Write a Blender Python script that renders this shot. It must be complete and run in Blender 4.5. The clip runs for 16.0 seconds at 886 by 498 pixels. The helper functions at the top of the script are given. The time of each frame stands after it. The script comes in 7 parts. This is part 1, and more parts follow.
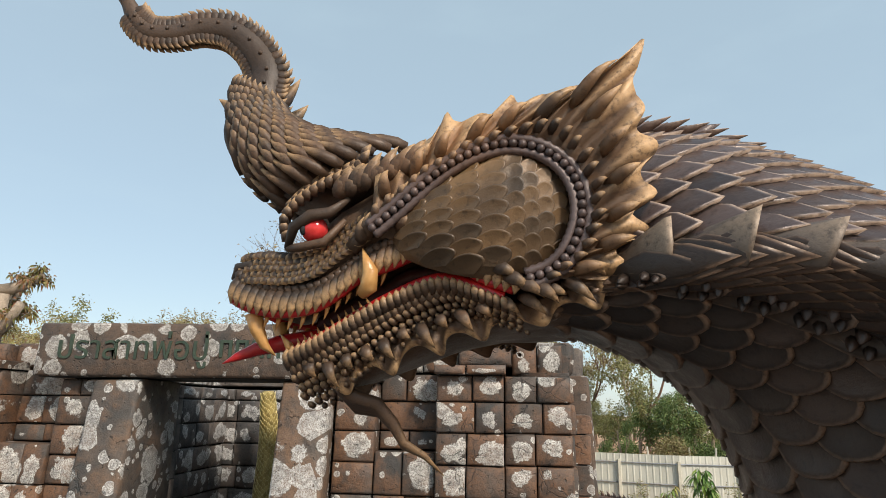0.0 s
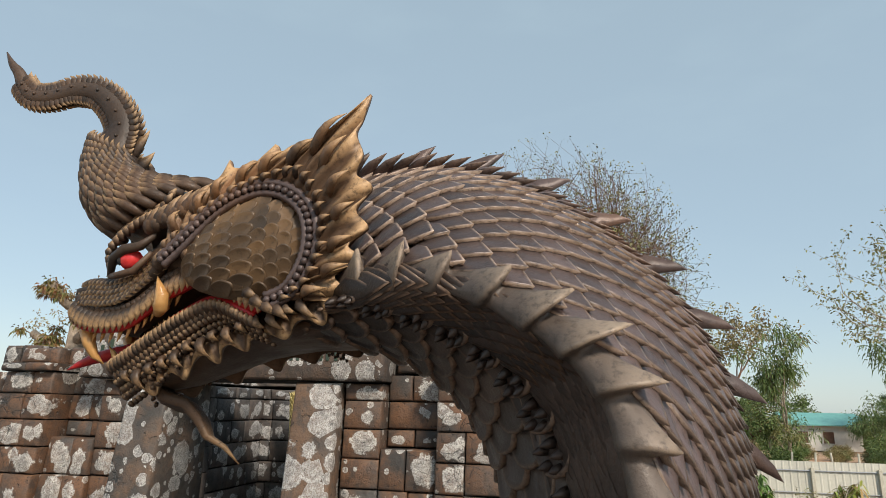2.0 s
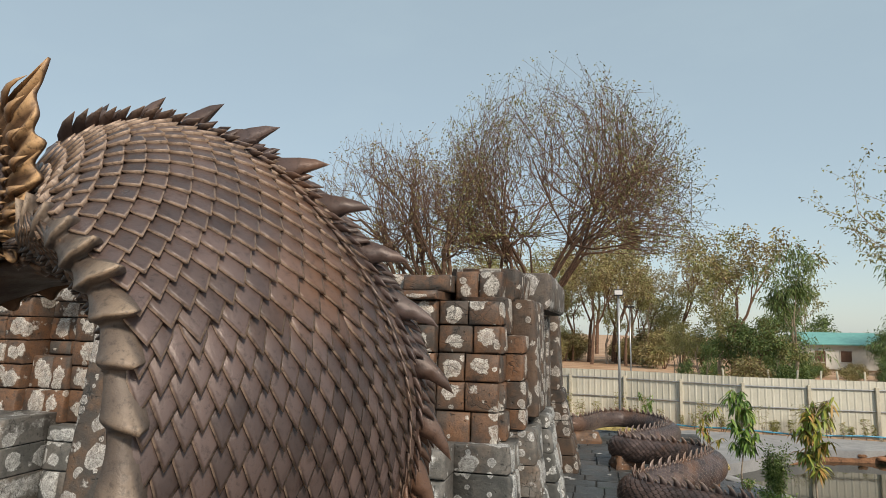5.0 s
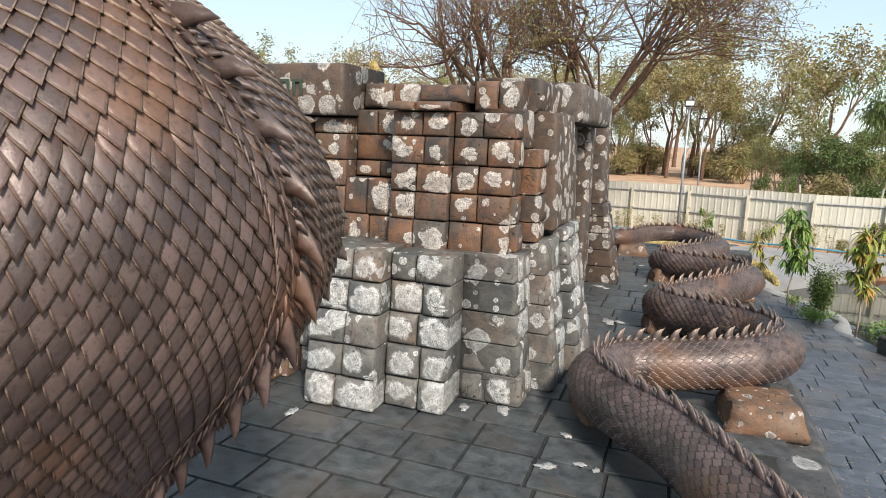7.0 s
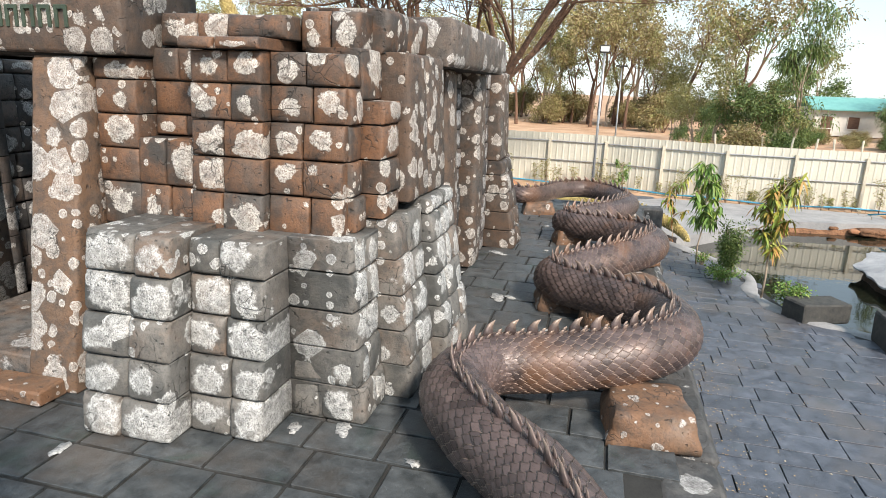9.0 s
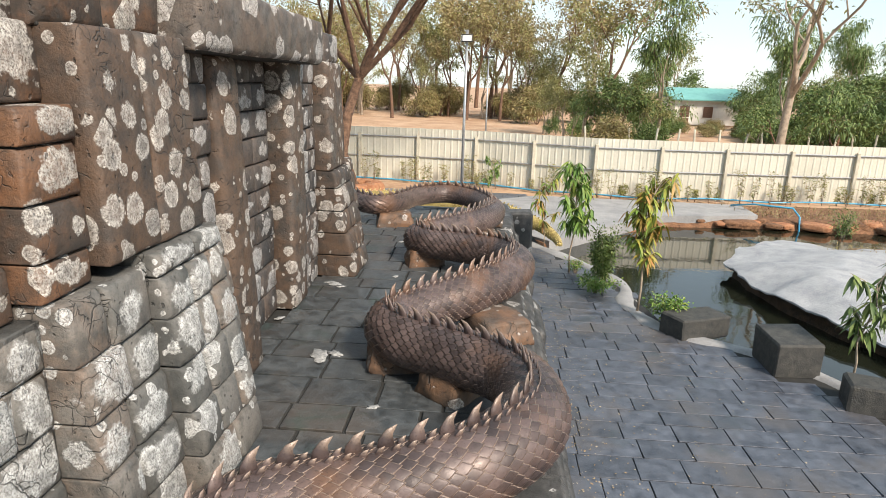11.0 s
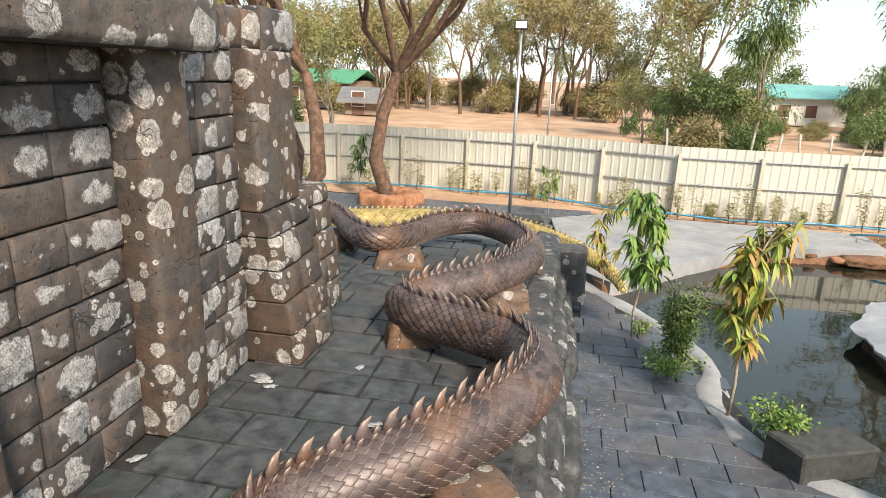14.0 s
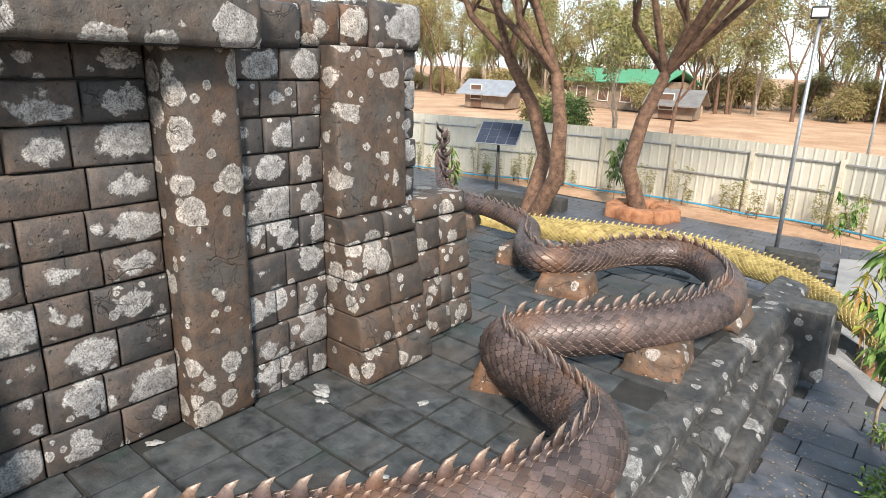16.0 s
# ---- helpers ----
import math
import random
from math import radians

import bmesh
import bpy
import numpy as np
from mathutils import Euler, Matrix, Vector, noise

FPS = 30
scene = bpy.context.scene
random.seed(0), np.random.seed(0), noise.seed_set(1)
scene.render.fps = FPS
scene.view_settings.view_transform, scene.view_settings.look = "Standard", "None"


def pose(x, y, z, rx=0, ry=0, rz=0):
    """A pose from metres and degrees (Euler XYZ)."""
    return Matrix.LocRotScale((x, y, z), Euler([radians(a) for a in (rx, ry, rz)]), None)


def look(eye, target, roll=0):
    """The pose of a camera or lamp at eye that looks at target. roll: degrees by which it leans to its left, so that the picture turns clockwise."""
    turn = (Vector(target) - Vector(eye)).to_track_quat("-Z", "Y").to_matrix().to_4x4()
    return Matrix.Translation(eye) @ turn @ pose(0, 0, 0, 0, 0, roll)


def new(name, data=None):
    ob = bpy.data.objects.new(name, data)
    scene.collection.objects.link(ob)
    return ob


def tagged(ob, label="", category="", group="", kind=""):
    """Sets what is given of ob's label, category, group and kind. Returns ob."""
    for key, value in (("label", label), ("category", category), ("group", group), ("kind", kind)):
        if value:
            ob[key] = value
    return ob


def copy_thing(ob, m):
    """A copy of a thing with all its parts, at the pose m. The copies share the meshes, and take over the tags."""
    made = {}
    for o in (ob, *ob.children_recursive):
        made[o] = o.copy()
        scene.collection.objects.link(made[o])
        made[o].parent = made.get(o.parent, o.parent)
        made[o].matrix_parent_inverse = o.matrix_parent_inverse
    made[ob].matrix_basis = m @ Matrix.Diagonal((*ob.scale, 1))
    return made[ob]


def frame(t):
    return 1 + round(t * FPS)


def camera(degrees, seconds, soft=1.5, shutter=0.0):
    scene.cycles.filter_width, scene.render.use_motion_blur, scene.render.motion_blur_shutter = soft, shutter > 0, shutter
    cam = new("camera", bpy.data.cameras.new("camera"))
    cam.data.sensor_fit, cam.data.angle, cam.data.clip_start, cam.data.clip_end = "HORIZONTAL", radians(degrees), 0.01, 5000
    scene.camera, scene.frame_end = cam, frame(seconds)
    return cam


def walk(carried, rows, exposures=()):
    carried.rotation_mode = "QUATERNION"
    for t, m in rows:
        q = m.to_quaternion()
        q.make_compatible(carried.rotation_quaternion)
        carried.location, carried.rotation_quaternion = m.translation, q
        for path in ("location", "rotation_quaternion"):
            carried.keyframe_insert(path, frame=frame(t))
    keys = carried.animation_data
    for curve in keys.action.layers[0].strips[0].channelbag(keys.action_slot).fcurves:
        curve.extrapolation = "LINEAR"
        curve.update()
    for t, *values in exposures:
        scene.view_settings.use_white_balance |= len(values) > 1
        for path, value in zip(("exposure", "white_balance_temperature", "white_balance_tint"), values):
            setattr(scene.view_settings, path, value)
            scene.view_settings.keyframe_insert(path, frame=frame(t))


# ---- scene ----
cam = camera(70.6, 16.0, 0.7)
EXPOSURES = [(0.0, 0.27, 6900, 13), (3.2, 0.03, 6900, 13), (5.3, 0.05, 7250, 14), (6.5, 0.38, 7150, 15), (7.5, 0.82, 6750, 15), (8.5, 0.92, 6800, 15), (10.0, 0.72, 7000, 15), (12.0, 0.82, 7200, 16), (15.0, 0.92, 7100, 15), (16.0, 0.95, 6850, 15)]
PATH = [
    (0, (-4.435, -6.672, 2.709), (-4.61, -4.742, 3.205), 1.0),
    (0.5, (-4.256, -6.712, 2.709), (-4.525, -4.793, 3.203), 1.1),
    (1, (-4.059, -6.748, 2.716), (-4.407, -4.84, 3.208), 1.1),
    (1.5, (-3.87, -6.788, 2.722), (-4.264, -4.89, 3.212), 1.2),
    (2, (-3.681, -6.812, 2.722), (-4.076, -4.914, 3.214), 1.3),
    (2.5, (-3.502, -6.831, 2.728), (-3.888, -4.932, 3.221), 1.2),
    (3, (-3.329, -6.845, 2.726), (-3.705, -4.944, 3.22), 1.2),
    (3.2, (-3.263, -6.852, 2.725), (-3.633, -4.949, 3.22), 1.2),
    (5.3, (-2.623, -6.792, 2.753), (-3.135, -4.866, 2.919), 1.3),
    (5.5, (-2.568, -6.782, 2.754), (-3.099, -4.857, 2.86), 1.4),
    (6, (-2.419, -6.765, 2.744), (-3.005, -4.854, 2.701), 1.5),
    (6.5, (-2.29, -6.696, 2.788), (-2.927, -4.812, 2.582), 1.8),
    (7, (-2.112, -6.573, 2.793), (-2.798, -4.729, 2.436), 1.9),
    (7.5, (-1.955, -6.315, 2.808), (-2.654, -4.505, 2.321), 2.0),
    (8, (-1.844, -5.941, 2.816), (-2.54, -4.137, 2.304), 2.0),
    (8.5, (-1.776, -5.481, 2.828), (-2.325, -3.627, 2.318), 2.2),
    (9, (-1.705, -4.975, 2.825), (-2.175, -3.098, 2.319), 2.1),
    (9.5, (-1.64, -4.461, 2.84), (-1.999, -2.559, 2.335), 2.2),
    (10, (-1.541, -3.933, 2.846), (-1.753, -2.01, 2.34), 2.3),
    (10.2, (-1.495, -3.728, 2.847), (-1.653, -1.8, 2.34), 2.0),
    (12.3, (-1.038, -1.284, 2.863), (-1.142, 0.641, 2.331), 1.9),
    (12.5, (-1.021, -1.066, 2.884), (-1.125, 0.858, 2.349), 2.1),
    (13, (-0.967, -0.481, 2.905), (-1.09, 1.442, 2.368), 2.2),
    (13.5, (-0.896, 0.053, 2.91), (-1.114, 1.967, 2.373), 2.2),
    (14, (-0.696, 0.531, 2.921), (-1.049, 2.424, 2.381), 2.1),
    (14.5, (-0.376, 0.974, 2.943), (-0.884, 2.83, 2.398), 2.1),
    (15, (0.038, 1.409, 2.95), (-0.666, 3.197, 2.396), 2.2),
    (15.5, (0.403, 1.84, 2.949), (-0.562, 3.498, 2.386), 2.1),
    (16, (0.733, 2.288, 2.966), (-0.48, 3.772, 2.395), 2.0),
]
walk(cam, [(t, look(e, g, r)) for t, e, g, r in PATH], EXPOSURES)


# ---- light ----
world = bpy.data.worlds.new("sky")
scene.world = world
world.use_nodes = True
wn = world.node_tree
sky = wn.nodes.new("ShaderNodeTexSky")
sky.sky_type = "NISHITA"
sky.sun_disc = False
sky.sun_elevation, sky.sun_rotation = radians(40), radians(140)
sky.air_density, sky.dust_density, sky.ozone_density = 1.0, 0.6, 1.0
haze = wn.nodes.new("ShaderNodeMix")
haze.data_type = "RGBA"
cloud = wn.nodes.new("ShaderNodeTexNoise")
cloud.inputs["Scale"].default_value, cloud.inputs["Detail"].default_value = 5.0, 6.0
stretch = wn.nodes.new("ShaderNodeMapping")
stretch.inputs["Scale"].default_value = (1, 1, 3)
wn.links.new(wn.nodes.new("ShaderNodeTexCoord").outputs["Generated"], stretch.inputs[0])
wn.links.new(stretch.outputs[0], cloud.inputs["Vector"])
span = wn.nodes.new("ShaderNodeMapRange")
for k, v in zip(("From Min", "From Max", "To Min", "To Max"), (0.5, 0.8, 0.60, 0.66)):
    span.inputs[k].default_value = v
wn.links.new(cloud.outputs["Fac"], span.inputs["Value"])
wn.links.new(span.outputs[0], haze.inputs[0])
haze.inputs[7].default_value = (3.75, 5.15, 5.95, 1)
wn.links.new(sky.outputs[0], haze.inputs[6])
wn.links.new(haze.outputs[2], wn.nodes["Background"].inputs[0])
wn.nodes["Background"].inputs[1].default_value = 0.125
sun = new("sun", bpy.data.lights.new("sun", "SUN"))
sun.data.energy, sun.data.angle, sun.data.color = 3.6, radians(9), (1.0, 0.93, 0.82)
sun.matrix_world = look((15, -18, 19.6), (0, 0, 0))


# ---- mesh helpers ----
class Build:
    """Collects vertices, faces, material slots and a rim value per vertex into one mesh."""

    def __init__(self):
        self.v, self.f, self.m, self.r, self.n, self.block = [], [], [], [], [], []

    def add(self, verts, faces, mat=0, rim=None, normals=None):
        n = len(self.v)
        self.v += [tuple(p) for p in verts]
        self.f += [tuple(n + i for i in f) for f in faces]
        self.m += [mat] * len(faces)
        self.r += list(rim) if rim is not None else [0.0] * len(verts)
        self.n += normals or []

    def mesh(self, name, mats, smooth=True):
        me = bpy.data.meshes.new(name)
        me.from_pydata(self.v, [], self.f)
        for m in mats:
            me.materials.append(m)
        me.polygons.foreach_set("material_index", self.m)
        me.polygons.foreach_set("use_smooth", [smooth] * len(self.f))
        if any(self.r):
            at = me.attributes.new("rim", "FLOAT", "POINT")
            at.data.foreach_set("value", self.r)
        if self.block:
            at = me.attributes.new("block", "FLOAT_VECTOR", "POINT")
            at.data.foreach_set("vector", [c for q in self.block for c in q])
        me.update()
        if smooth and len(self.n) == len(self.v):
            me.normals_split_custom_set_from_vertices(self.n)
        return me


def part(name, b, mats, parent=None, label="", smooth=True):
    if not isinstance(mats, (list, tuple)):
        mats = [mats]
    ob = new(name, b.mesh(name, mats, smooth))
    if parent is not None:
        ob.parent = parent
    if label:
        ob["label"] = label
    return ob


def base(name, place=(0, 0, 0), rz=0.0):
    ob = new(name)
    ob.matrix_basis = pose(*place, 0, 0, rz)
    return ob


def chamfer(b, lo, hi, c=0.02, mat=0, jit=0.0, rng=random, taper=None):
    """A box with chamfered, slightly uneven edges. taper(x, y, z) may move a point."""
    mid = [(lo[i] + hi[i]) / 2 for i in range(3)]
    h = [(hi[i] - lo[i]) / 2 for i in range(3)]
    c = min(c, 0.45 * min(h))
    vs, ns, ix = [], [], {}
    for sx in (-1, 1):
        for sy in (-1, 1):
            for sz in (-1, 1):
                j = [rng.uniform(-jit, jit) for _ in range(3)]
                s = (sx, sy, sz)
                for k in range(3):
                    p = [mid[i] + s[i] * (h[i] if i == k else h[i] - c) + j[i] for i in range(3)]
                    ix[(s, k)] = len(vs)
                    vs.append(taper(*p) if taper else p)
                    ns.append(tuple(float(s[i]) if i == k else 0.0 for i in range(3)))
    fs = []
    for k in range(3):
        u, w = (k + 1) % 3, (k + 2) % 3
        for sk in (-1, 1):
            q = []
            for su, sw in ((-1, -1), (1, -1), (1, 1), (-1, 1)):
                s = [0, 0, 0]
                s[k], s[u], s[w] = sk, su, sw
                q.append(ix[(tuple(s), k)])
            fs.append(q if sk > 0 else q[::-1])
        for su in (-1, 1):
            for sw in (-1, 1):
                a, d = [0, 0, 0], [0, 0, 0]
                a[k], a[u], a[w] = -1, su, sw
                d[k], d[u], d[w] = 1, su, sw
                q = [ix[(tuple(a), u)], ix[(tuple(d), u)], ix[(tuple(d), w)], ix[(tuple(a), w)]]
                fs.append(q if su * sw < 0 else q[::-1])
    for sx in (-1, 1):
        for sy in (-1, 1):
            for sz in (-1, 1):
                s = (sx, sy, sz)
                q = [ix[(s, 0)], ix[(s, 1)], ix[(s, 2)]]
                fs.append(q if sx * sy * sz > 0 else q[::-1])
    b.add(vs, fs, mat, None, ns)


def frames(pts):
    """Tangents along a polyline."""
    p = [Vector(q) for q in pts]
    out = []
    for i in range(len(p)):
        t = p[min(i + 1, len(p) - 1)] - p[max(i - 1, 0)]
        out.append(t.normalized() if t.length > 1e-9 else Vector((0, 0, 1)))
    return p, out


def smooth_line(keys, n):
    """Catmull-Rom through the keys, n steps a span. Keys may have any number of values."""
    k = [np.array(q, float) for q in keys]
    k = [2 * k[0] - k[1]] + k + [2 * k[-1] - k[-2]]
    out = []
    for i in range(1, len(k) - 2):
        for j in range(n):
            t = j / n
            out.append(0.5 * (2 * k[i] + (k[i + 1] - k[i - 1]) * t + (2 * k[i - 1] - 5 * k[i] + 4 * k[i + 1] - k[i + 2]) * t * t
                              + (3 * k[i] - k[i - 1] - 3 * k[i + 1] + k[i + 2]) * t ** 3))
    out.append(k[-2])
    return out


def tube(b, pts, radii, sides=6, mat=0, flat=1.0, side=(0, 1, 0), rim=0.0, cap=True):
    """A tapered tube; flat squeezes it along the vector side."""
    p, tan = frames(pts)
    vs, fs, rm = [], [], []
    s0 = Vector(side)
    for i, (q, t) in enumerate(zip(p, tan)):
        s = s0 - t * s0.dot(t)
        if s.length < 1e-4:
            s = t.orthogonal()
        s.normalize()
        n = t.cross(s)
        r = radii[i] if hasattr(radii, "__len__") else radii
        for k in range(sides):
            a = 2 * math.pi * k / sides
            vs.append(q + s * (math.cos(a) * r * flat) + n * (math.sin(a) * r))
            rm.append(rim * i / max(1, len(p) - 1))
    for i in range(len(p) - 1):
        for k in range(sides):
            a, c = i * sides + k, i * sides + (k + 1) % sides
            fs.append((a, c, c + sides, a + sides))
    if cap:
        fs.append(tuple(range(sides))[::-1])
        fs.append(tuple((len(p) - 1) * sides + k for k in range(sides)))
    b.add(vs, fs, mat, rm)


# ---- materials ----
def material(name, rough=0.8, metal=0.0):
    m = bpy.data.materials.new(name)
    m.use_nodes = True
    nt = m.node_tree
    s = nt.nodes["Principled BSDF"]
    s.inputs["Roughness"].default_value, s.inputs["Metallic"].default_value = rough, metal
    return m, nt, s


def node(nt, kind, **kw):
    n = nt.nodes.new("ShaderNode" + kind)
    for k, v in kw.items():
        n.inputs[k.replace("_", " ")].default_value = v
    return n


def ramp(nt, source, stops):
    r = nt.nodes.new("ShaderNodeValToRGB")
    while len(r.color_ramp.elements) < len(stops):
        r.color_ramp.elements.new(0.5)
    for e, (at, col) in zip(r.color_ramp.elements, stops):
        e.position = at
        e.color = (*col, 1) if hasattr(col, "__len__") else (col, col, col, 1)
    nt.links.new(source, r.inputs[0])
    return r.outputs[0]


def mix(nt, fac, a, b, blend="MIX"):
    n = nt.nodes.new("ShaderNodeMix")
    n.data_type, n.blend_type = "RGBA", blend
    for at, val in ((0, fac), (6, a), (7, b)):
        if hasattr(val, "is_linked"):
            nt.links.new(val, n.inputs[at])
        elif hasattr(val, "__len__"):
            n.inputs[at].default_value = (*val, 1)
        else:
            n.inputs[at].default_value = val if at == 0 else (val, val, val, 1)
    return n.outputs[2]


def maths(nt, op, a, b=0.5):
    n = nt.nodes.new("ShaderNodeMath")
    n.operation = op
    for sock, val in ((n.inputs[0], a), (n.inputs[1], b)):
        if hasattr(val, "is_linked"):
            nt.links.new(val, sock)
        else:
            sock.default_value = val
    return n.outputs[0]


def noise_of(nt, scale, detail=6, rough=0.6, distort=0.0, coords=None):
    n = node(nt, "TexNoise", Scale=scale, Detail=detail, Roughness=rough, Distortion=distort)
    if coords is None:
        coords = nt.nodes.new("ShaderNodeNewGeometry").outputs["Position"]
    nt.links.new(coords, n.inputs["Vector"])
    return n.outputs["Fac"]


def bump(nt, shader, height, strength=0.4, dist=0.01):
    n = node(nt, "Bump", Strength=strength, Distance=dist)
    nt.links.new(height, n.inputs["Height"])
    nt.links.new(n.outputs[0], shader.inputs["Normal"])


def simple(name, a, b, scale=8.0, rough=0.8, metal=0.0, fine=60.0, strength=0.3, dist=0.006, random_piece=0.0, island=0.0):
    """Two tones mixed by coarse and fine noise, with relief."""
    m, nt, s = material(name, rough, metal)
    n1, n2 = noise_of(nt, scale), noise_of(nt, fine, 4)
    f = ramp(nt, maths(nt, "ADD", maths(nt, "MULTIPLY", n1, 0.65), maths(nt, "MULTIPLY", n2, 0.35)), [(0.36, 0.0), (0.64, 1.0)])
    col = mix(nt, f, a, b)
    if random_piece or island:
        src = nt.nodes.new("ShaderNodeObjectInfo").outputs["Random"] if random_piece else nt.nodes.new("ShaderNodeNewGeometry").outputs["Random Per Island"]
        amt = random_piece or island
        col = mix(nt, 1.0, col, ramp(nt, src, [(0, 1 - amt), (1, 1 + amt)]), "MULTIPLY")
    nt.links.new(col, s.inputs["Base Color"])
    bump(nt, s, maths(nt, "ADD", n1, n2), strength, dist)
    return m


def stone_paint(name, tones, white, amount, cell, dark=(0.02, 0.022, 0.022), blocks=None, chance=0.45):
    """Painted cement stone: mottled tones, pale crusty lichen rings, dark root-like cracks, pits; blocks: one blotch a block."""
    m, nt, s = material(name, 0.66)
    pos = nt.nodes.new("ShaderNodeNewGeometry").outputs["Position"]
    big, fine = noise_of(nt, 1.9, 5), noise_of(nt, 60, 5, 0.7)
    info = nt.nodes.new("ShaderNodeObjectInfo").outputs["Random"]
    f = maths(nt, "ADD", maths(nt, "MULTIPLY", big, 0.75), maths(nt, "MULTIPLY", info, 0.36))
    col = ramp(nt, f, [(0.34, tones[0]), (0.48, tones[1]), (0.62, tones[2]), (0.78, tones[3])])
    col = mix(nt, ramp(nt, noise_of(nt, 4.5, 5, 0.6), [(0.46, 0.0), (0.64, 0.7)]), col, tones[2])
    col = mix(nt, ramp(nt, noise_of(nt, 7, 6, 0.65), [(0.36, 0.7), (0.54, 0.0)]), col, tones[0])
    col = mix(nt, ramp(nt, fine, [(0.34, 0.5), (0.5, 0.0)]), col, tuple(0.4 * c for c in tones[1]))
    # lichen: rounded patches with ragged crusty edges
    rough_edge = maths(nt, "SUBTRACT", noise_of(nt, 26, 5, 0.7), 0.5)
    soft_edge = maths(nt, "SUBTRACT", noise_of(nt, 6, 3), 0.5)
    spots = None
    for sc, th, keep in ((1 / cell, amount, 1 - chance), (2.3 / cell, amount * 0.8, 0.62)):
        v = node(nt, "TexVoronoi", Scale=sc, Randomness=0.85)
        nt.links.new(pos, v.inputs["Vector"])
        pick = nt.nodes.new("ShaderNodeSeparateColor")
        nt.links.new(v.outputs["Color"], pick.inputs[0])
        lim = ramp(nt, pick.outputs[0], [(keep, 0.0), (keep + 0.02, th * 0.3), (1.0, th)])
        d = maths(nt, "SUBTRACT", lim, v.outputs["Distance"])
        d = maths(nt, "ADD", d, maths(nt, "ADD", maths(nt, "MULTIPLY", rough_edge, 0.24), maths(nt, "MULTIPLY", soft_edge, 0.28)))
        solid = maths(nt, "MULTIPLY", ramp(nt, lim, [(0.01, 0.0), (0.03, 1.0)]), ramp(nt, d, [(0.0, 0.0), (0.035, 1.0), (0.11, 0.85), (0.17, 0.5), (0.24, 0.8)]))
        spots = solid if spots is None else maths(nt, "MAXIMUM", spots, solid)
    if blocks:
        at = nt.nodes.new("ShaderNodeAttribute")
        at.attribute_name = "block"
        centre = nt.nodes.new("ShaderNodeTexWhiteNoise")
        centre.noise_dimensions = "1D"
        nt.links.new(info, centre.inputs["W"])
        lean = nt.nodes.new("ShaderNodeVectorMath")
        lean.operation = "MULTIPLY_ADD"
        nt.links.new(centre.outputs["Color"], lean.inputs[0])
        lean.inputs[1].default_value, lean.inputs[2].default_value = (0.9, 0.6, 0.0), (-0.45, -0.3, 0.0)
        far = nt.nodes.new("ShaderNodeVectorMath")
        far.operation = "DISTANCE"
        nt.links.new(at.outputs["Vector"], far.inputs[0])
        nt.links.new(lean.outputs[0], far.inputs[1])
        size = ramp(nt, centre.outputs["Value"], [(0.18, 0.0), (0.24, blocks[0]), (1.0, blocks[1])])
        d = maths(nt, "SUBTRACT", size, far.outputs["Value"])
        d = maths(nt, "ADD", d, maths(nt, "ADD", maths(nt, "MULTIPLY", rough_edge, 0.55), maths(nt, "MULTIPLY", soft_edge, 1.3)))
        solid = maths(nt, "MULTIPLY", ramp(nt, size, [(0.05, 0.0), (0.1, 1.0)]), ramp(nt, d, [(0.0, 0.0), (blocks[2], 0.95), (0.3, 0.9), (0.55, 0.55), (0.8, 0.8)]))
        spots = maths(nt, "MAXIMUM", spots, solid)
    crust = noise_of(nt, 75, 4, 0.75)
    spots = maths(nt, "MULTIPLY", spots, ramp(nt, crust, [(0.38, 0.15), (0.56, 1.0)]))
    pale = mix(nt, ramp(nt, noise_of(nt, 14, 4), [(0.4, 0.0), (0.62, 1.0)]), tuple(0.62 * c for c in white), white)
    col = mix(nt, spots, col, pale)
    # root-like cracks, gathered in places
    bend = node(nt, "TexNoise", Scale=4.0, Detail=3.0)
    nt.links.new(pos, bend.inputs["Vector"])
    shift = nt.nodes.new("ShaderNodeVectorMath")
    shift.operation = "MULTIPLY_ADD"
    nt.links.new(bend.outputs["Color"], shift.inputs[0])
    shift.inputs[1].default_value = (0.3, 0.3, 0.12)
    nt.links.new(pos, shift.inputs[2])
    lines = None
    for sc, wide in ((2.6, 0.012), (5.5, 0.016)):
        e = node(nt, "TexVoronoi", Scale=sc)
        e.feature = "DISTANCE_TO_EDGE"
        nt.links.new(shift.outputs[0], e.inputs["Vector"])
        one = ramp(nt, e.outputs["Distance"], [(0.0, 1.0), (wide, 0.0)])
        lines = one if lines is None else maths(nt, "MAXIMUM", lines, one)
    lines = maths(nt, "MULTIPLY", lines, ramp(nt, noise_of(nt, 1.7, 2), [(0.55, 0.0), (0.6, 1.0)]))
    col = mix(nt, maths(nt, "MULTIPLY", lines, 0.9), col, dark)
    pits = ramp(nt, noise_of(nt, 22, 2, 0.5), [(0.28, 1.0), (0.34, 0.0)])
    nt.links.new(mix(nt, maths(nt, "MULTIPLY", pits, 0.6), col, dark), s.inputs["Base Color"])
    nt.links.new(ramp(nt, noise_of(nt, 5, 4), [(0.35, 0.48), (0.65, 0.8)]), s.inputs["Roughness"])
    hgt = maths(nt, "ADD", maths(nt, "MULTIPLY", fine, 0.35), maths(nt, "ADD", noise_of(nt, 9, 4), maths(nt, "MULTIPLY", spots, 0.22)))
    hgt = maths(nt, "SUBTRACT", hgt, maths(nt, "ADD", maths(nt, "MULTIPLY", lines, 0.5), maths(nt, "MULTIPLY", pits, 0.6)))
    bump(nt, s, hgt, 0.8, 0.018)
    return m


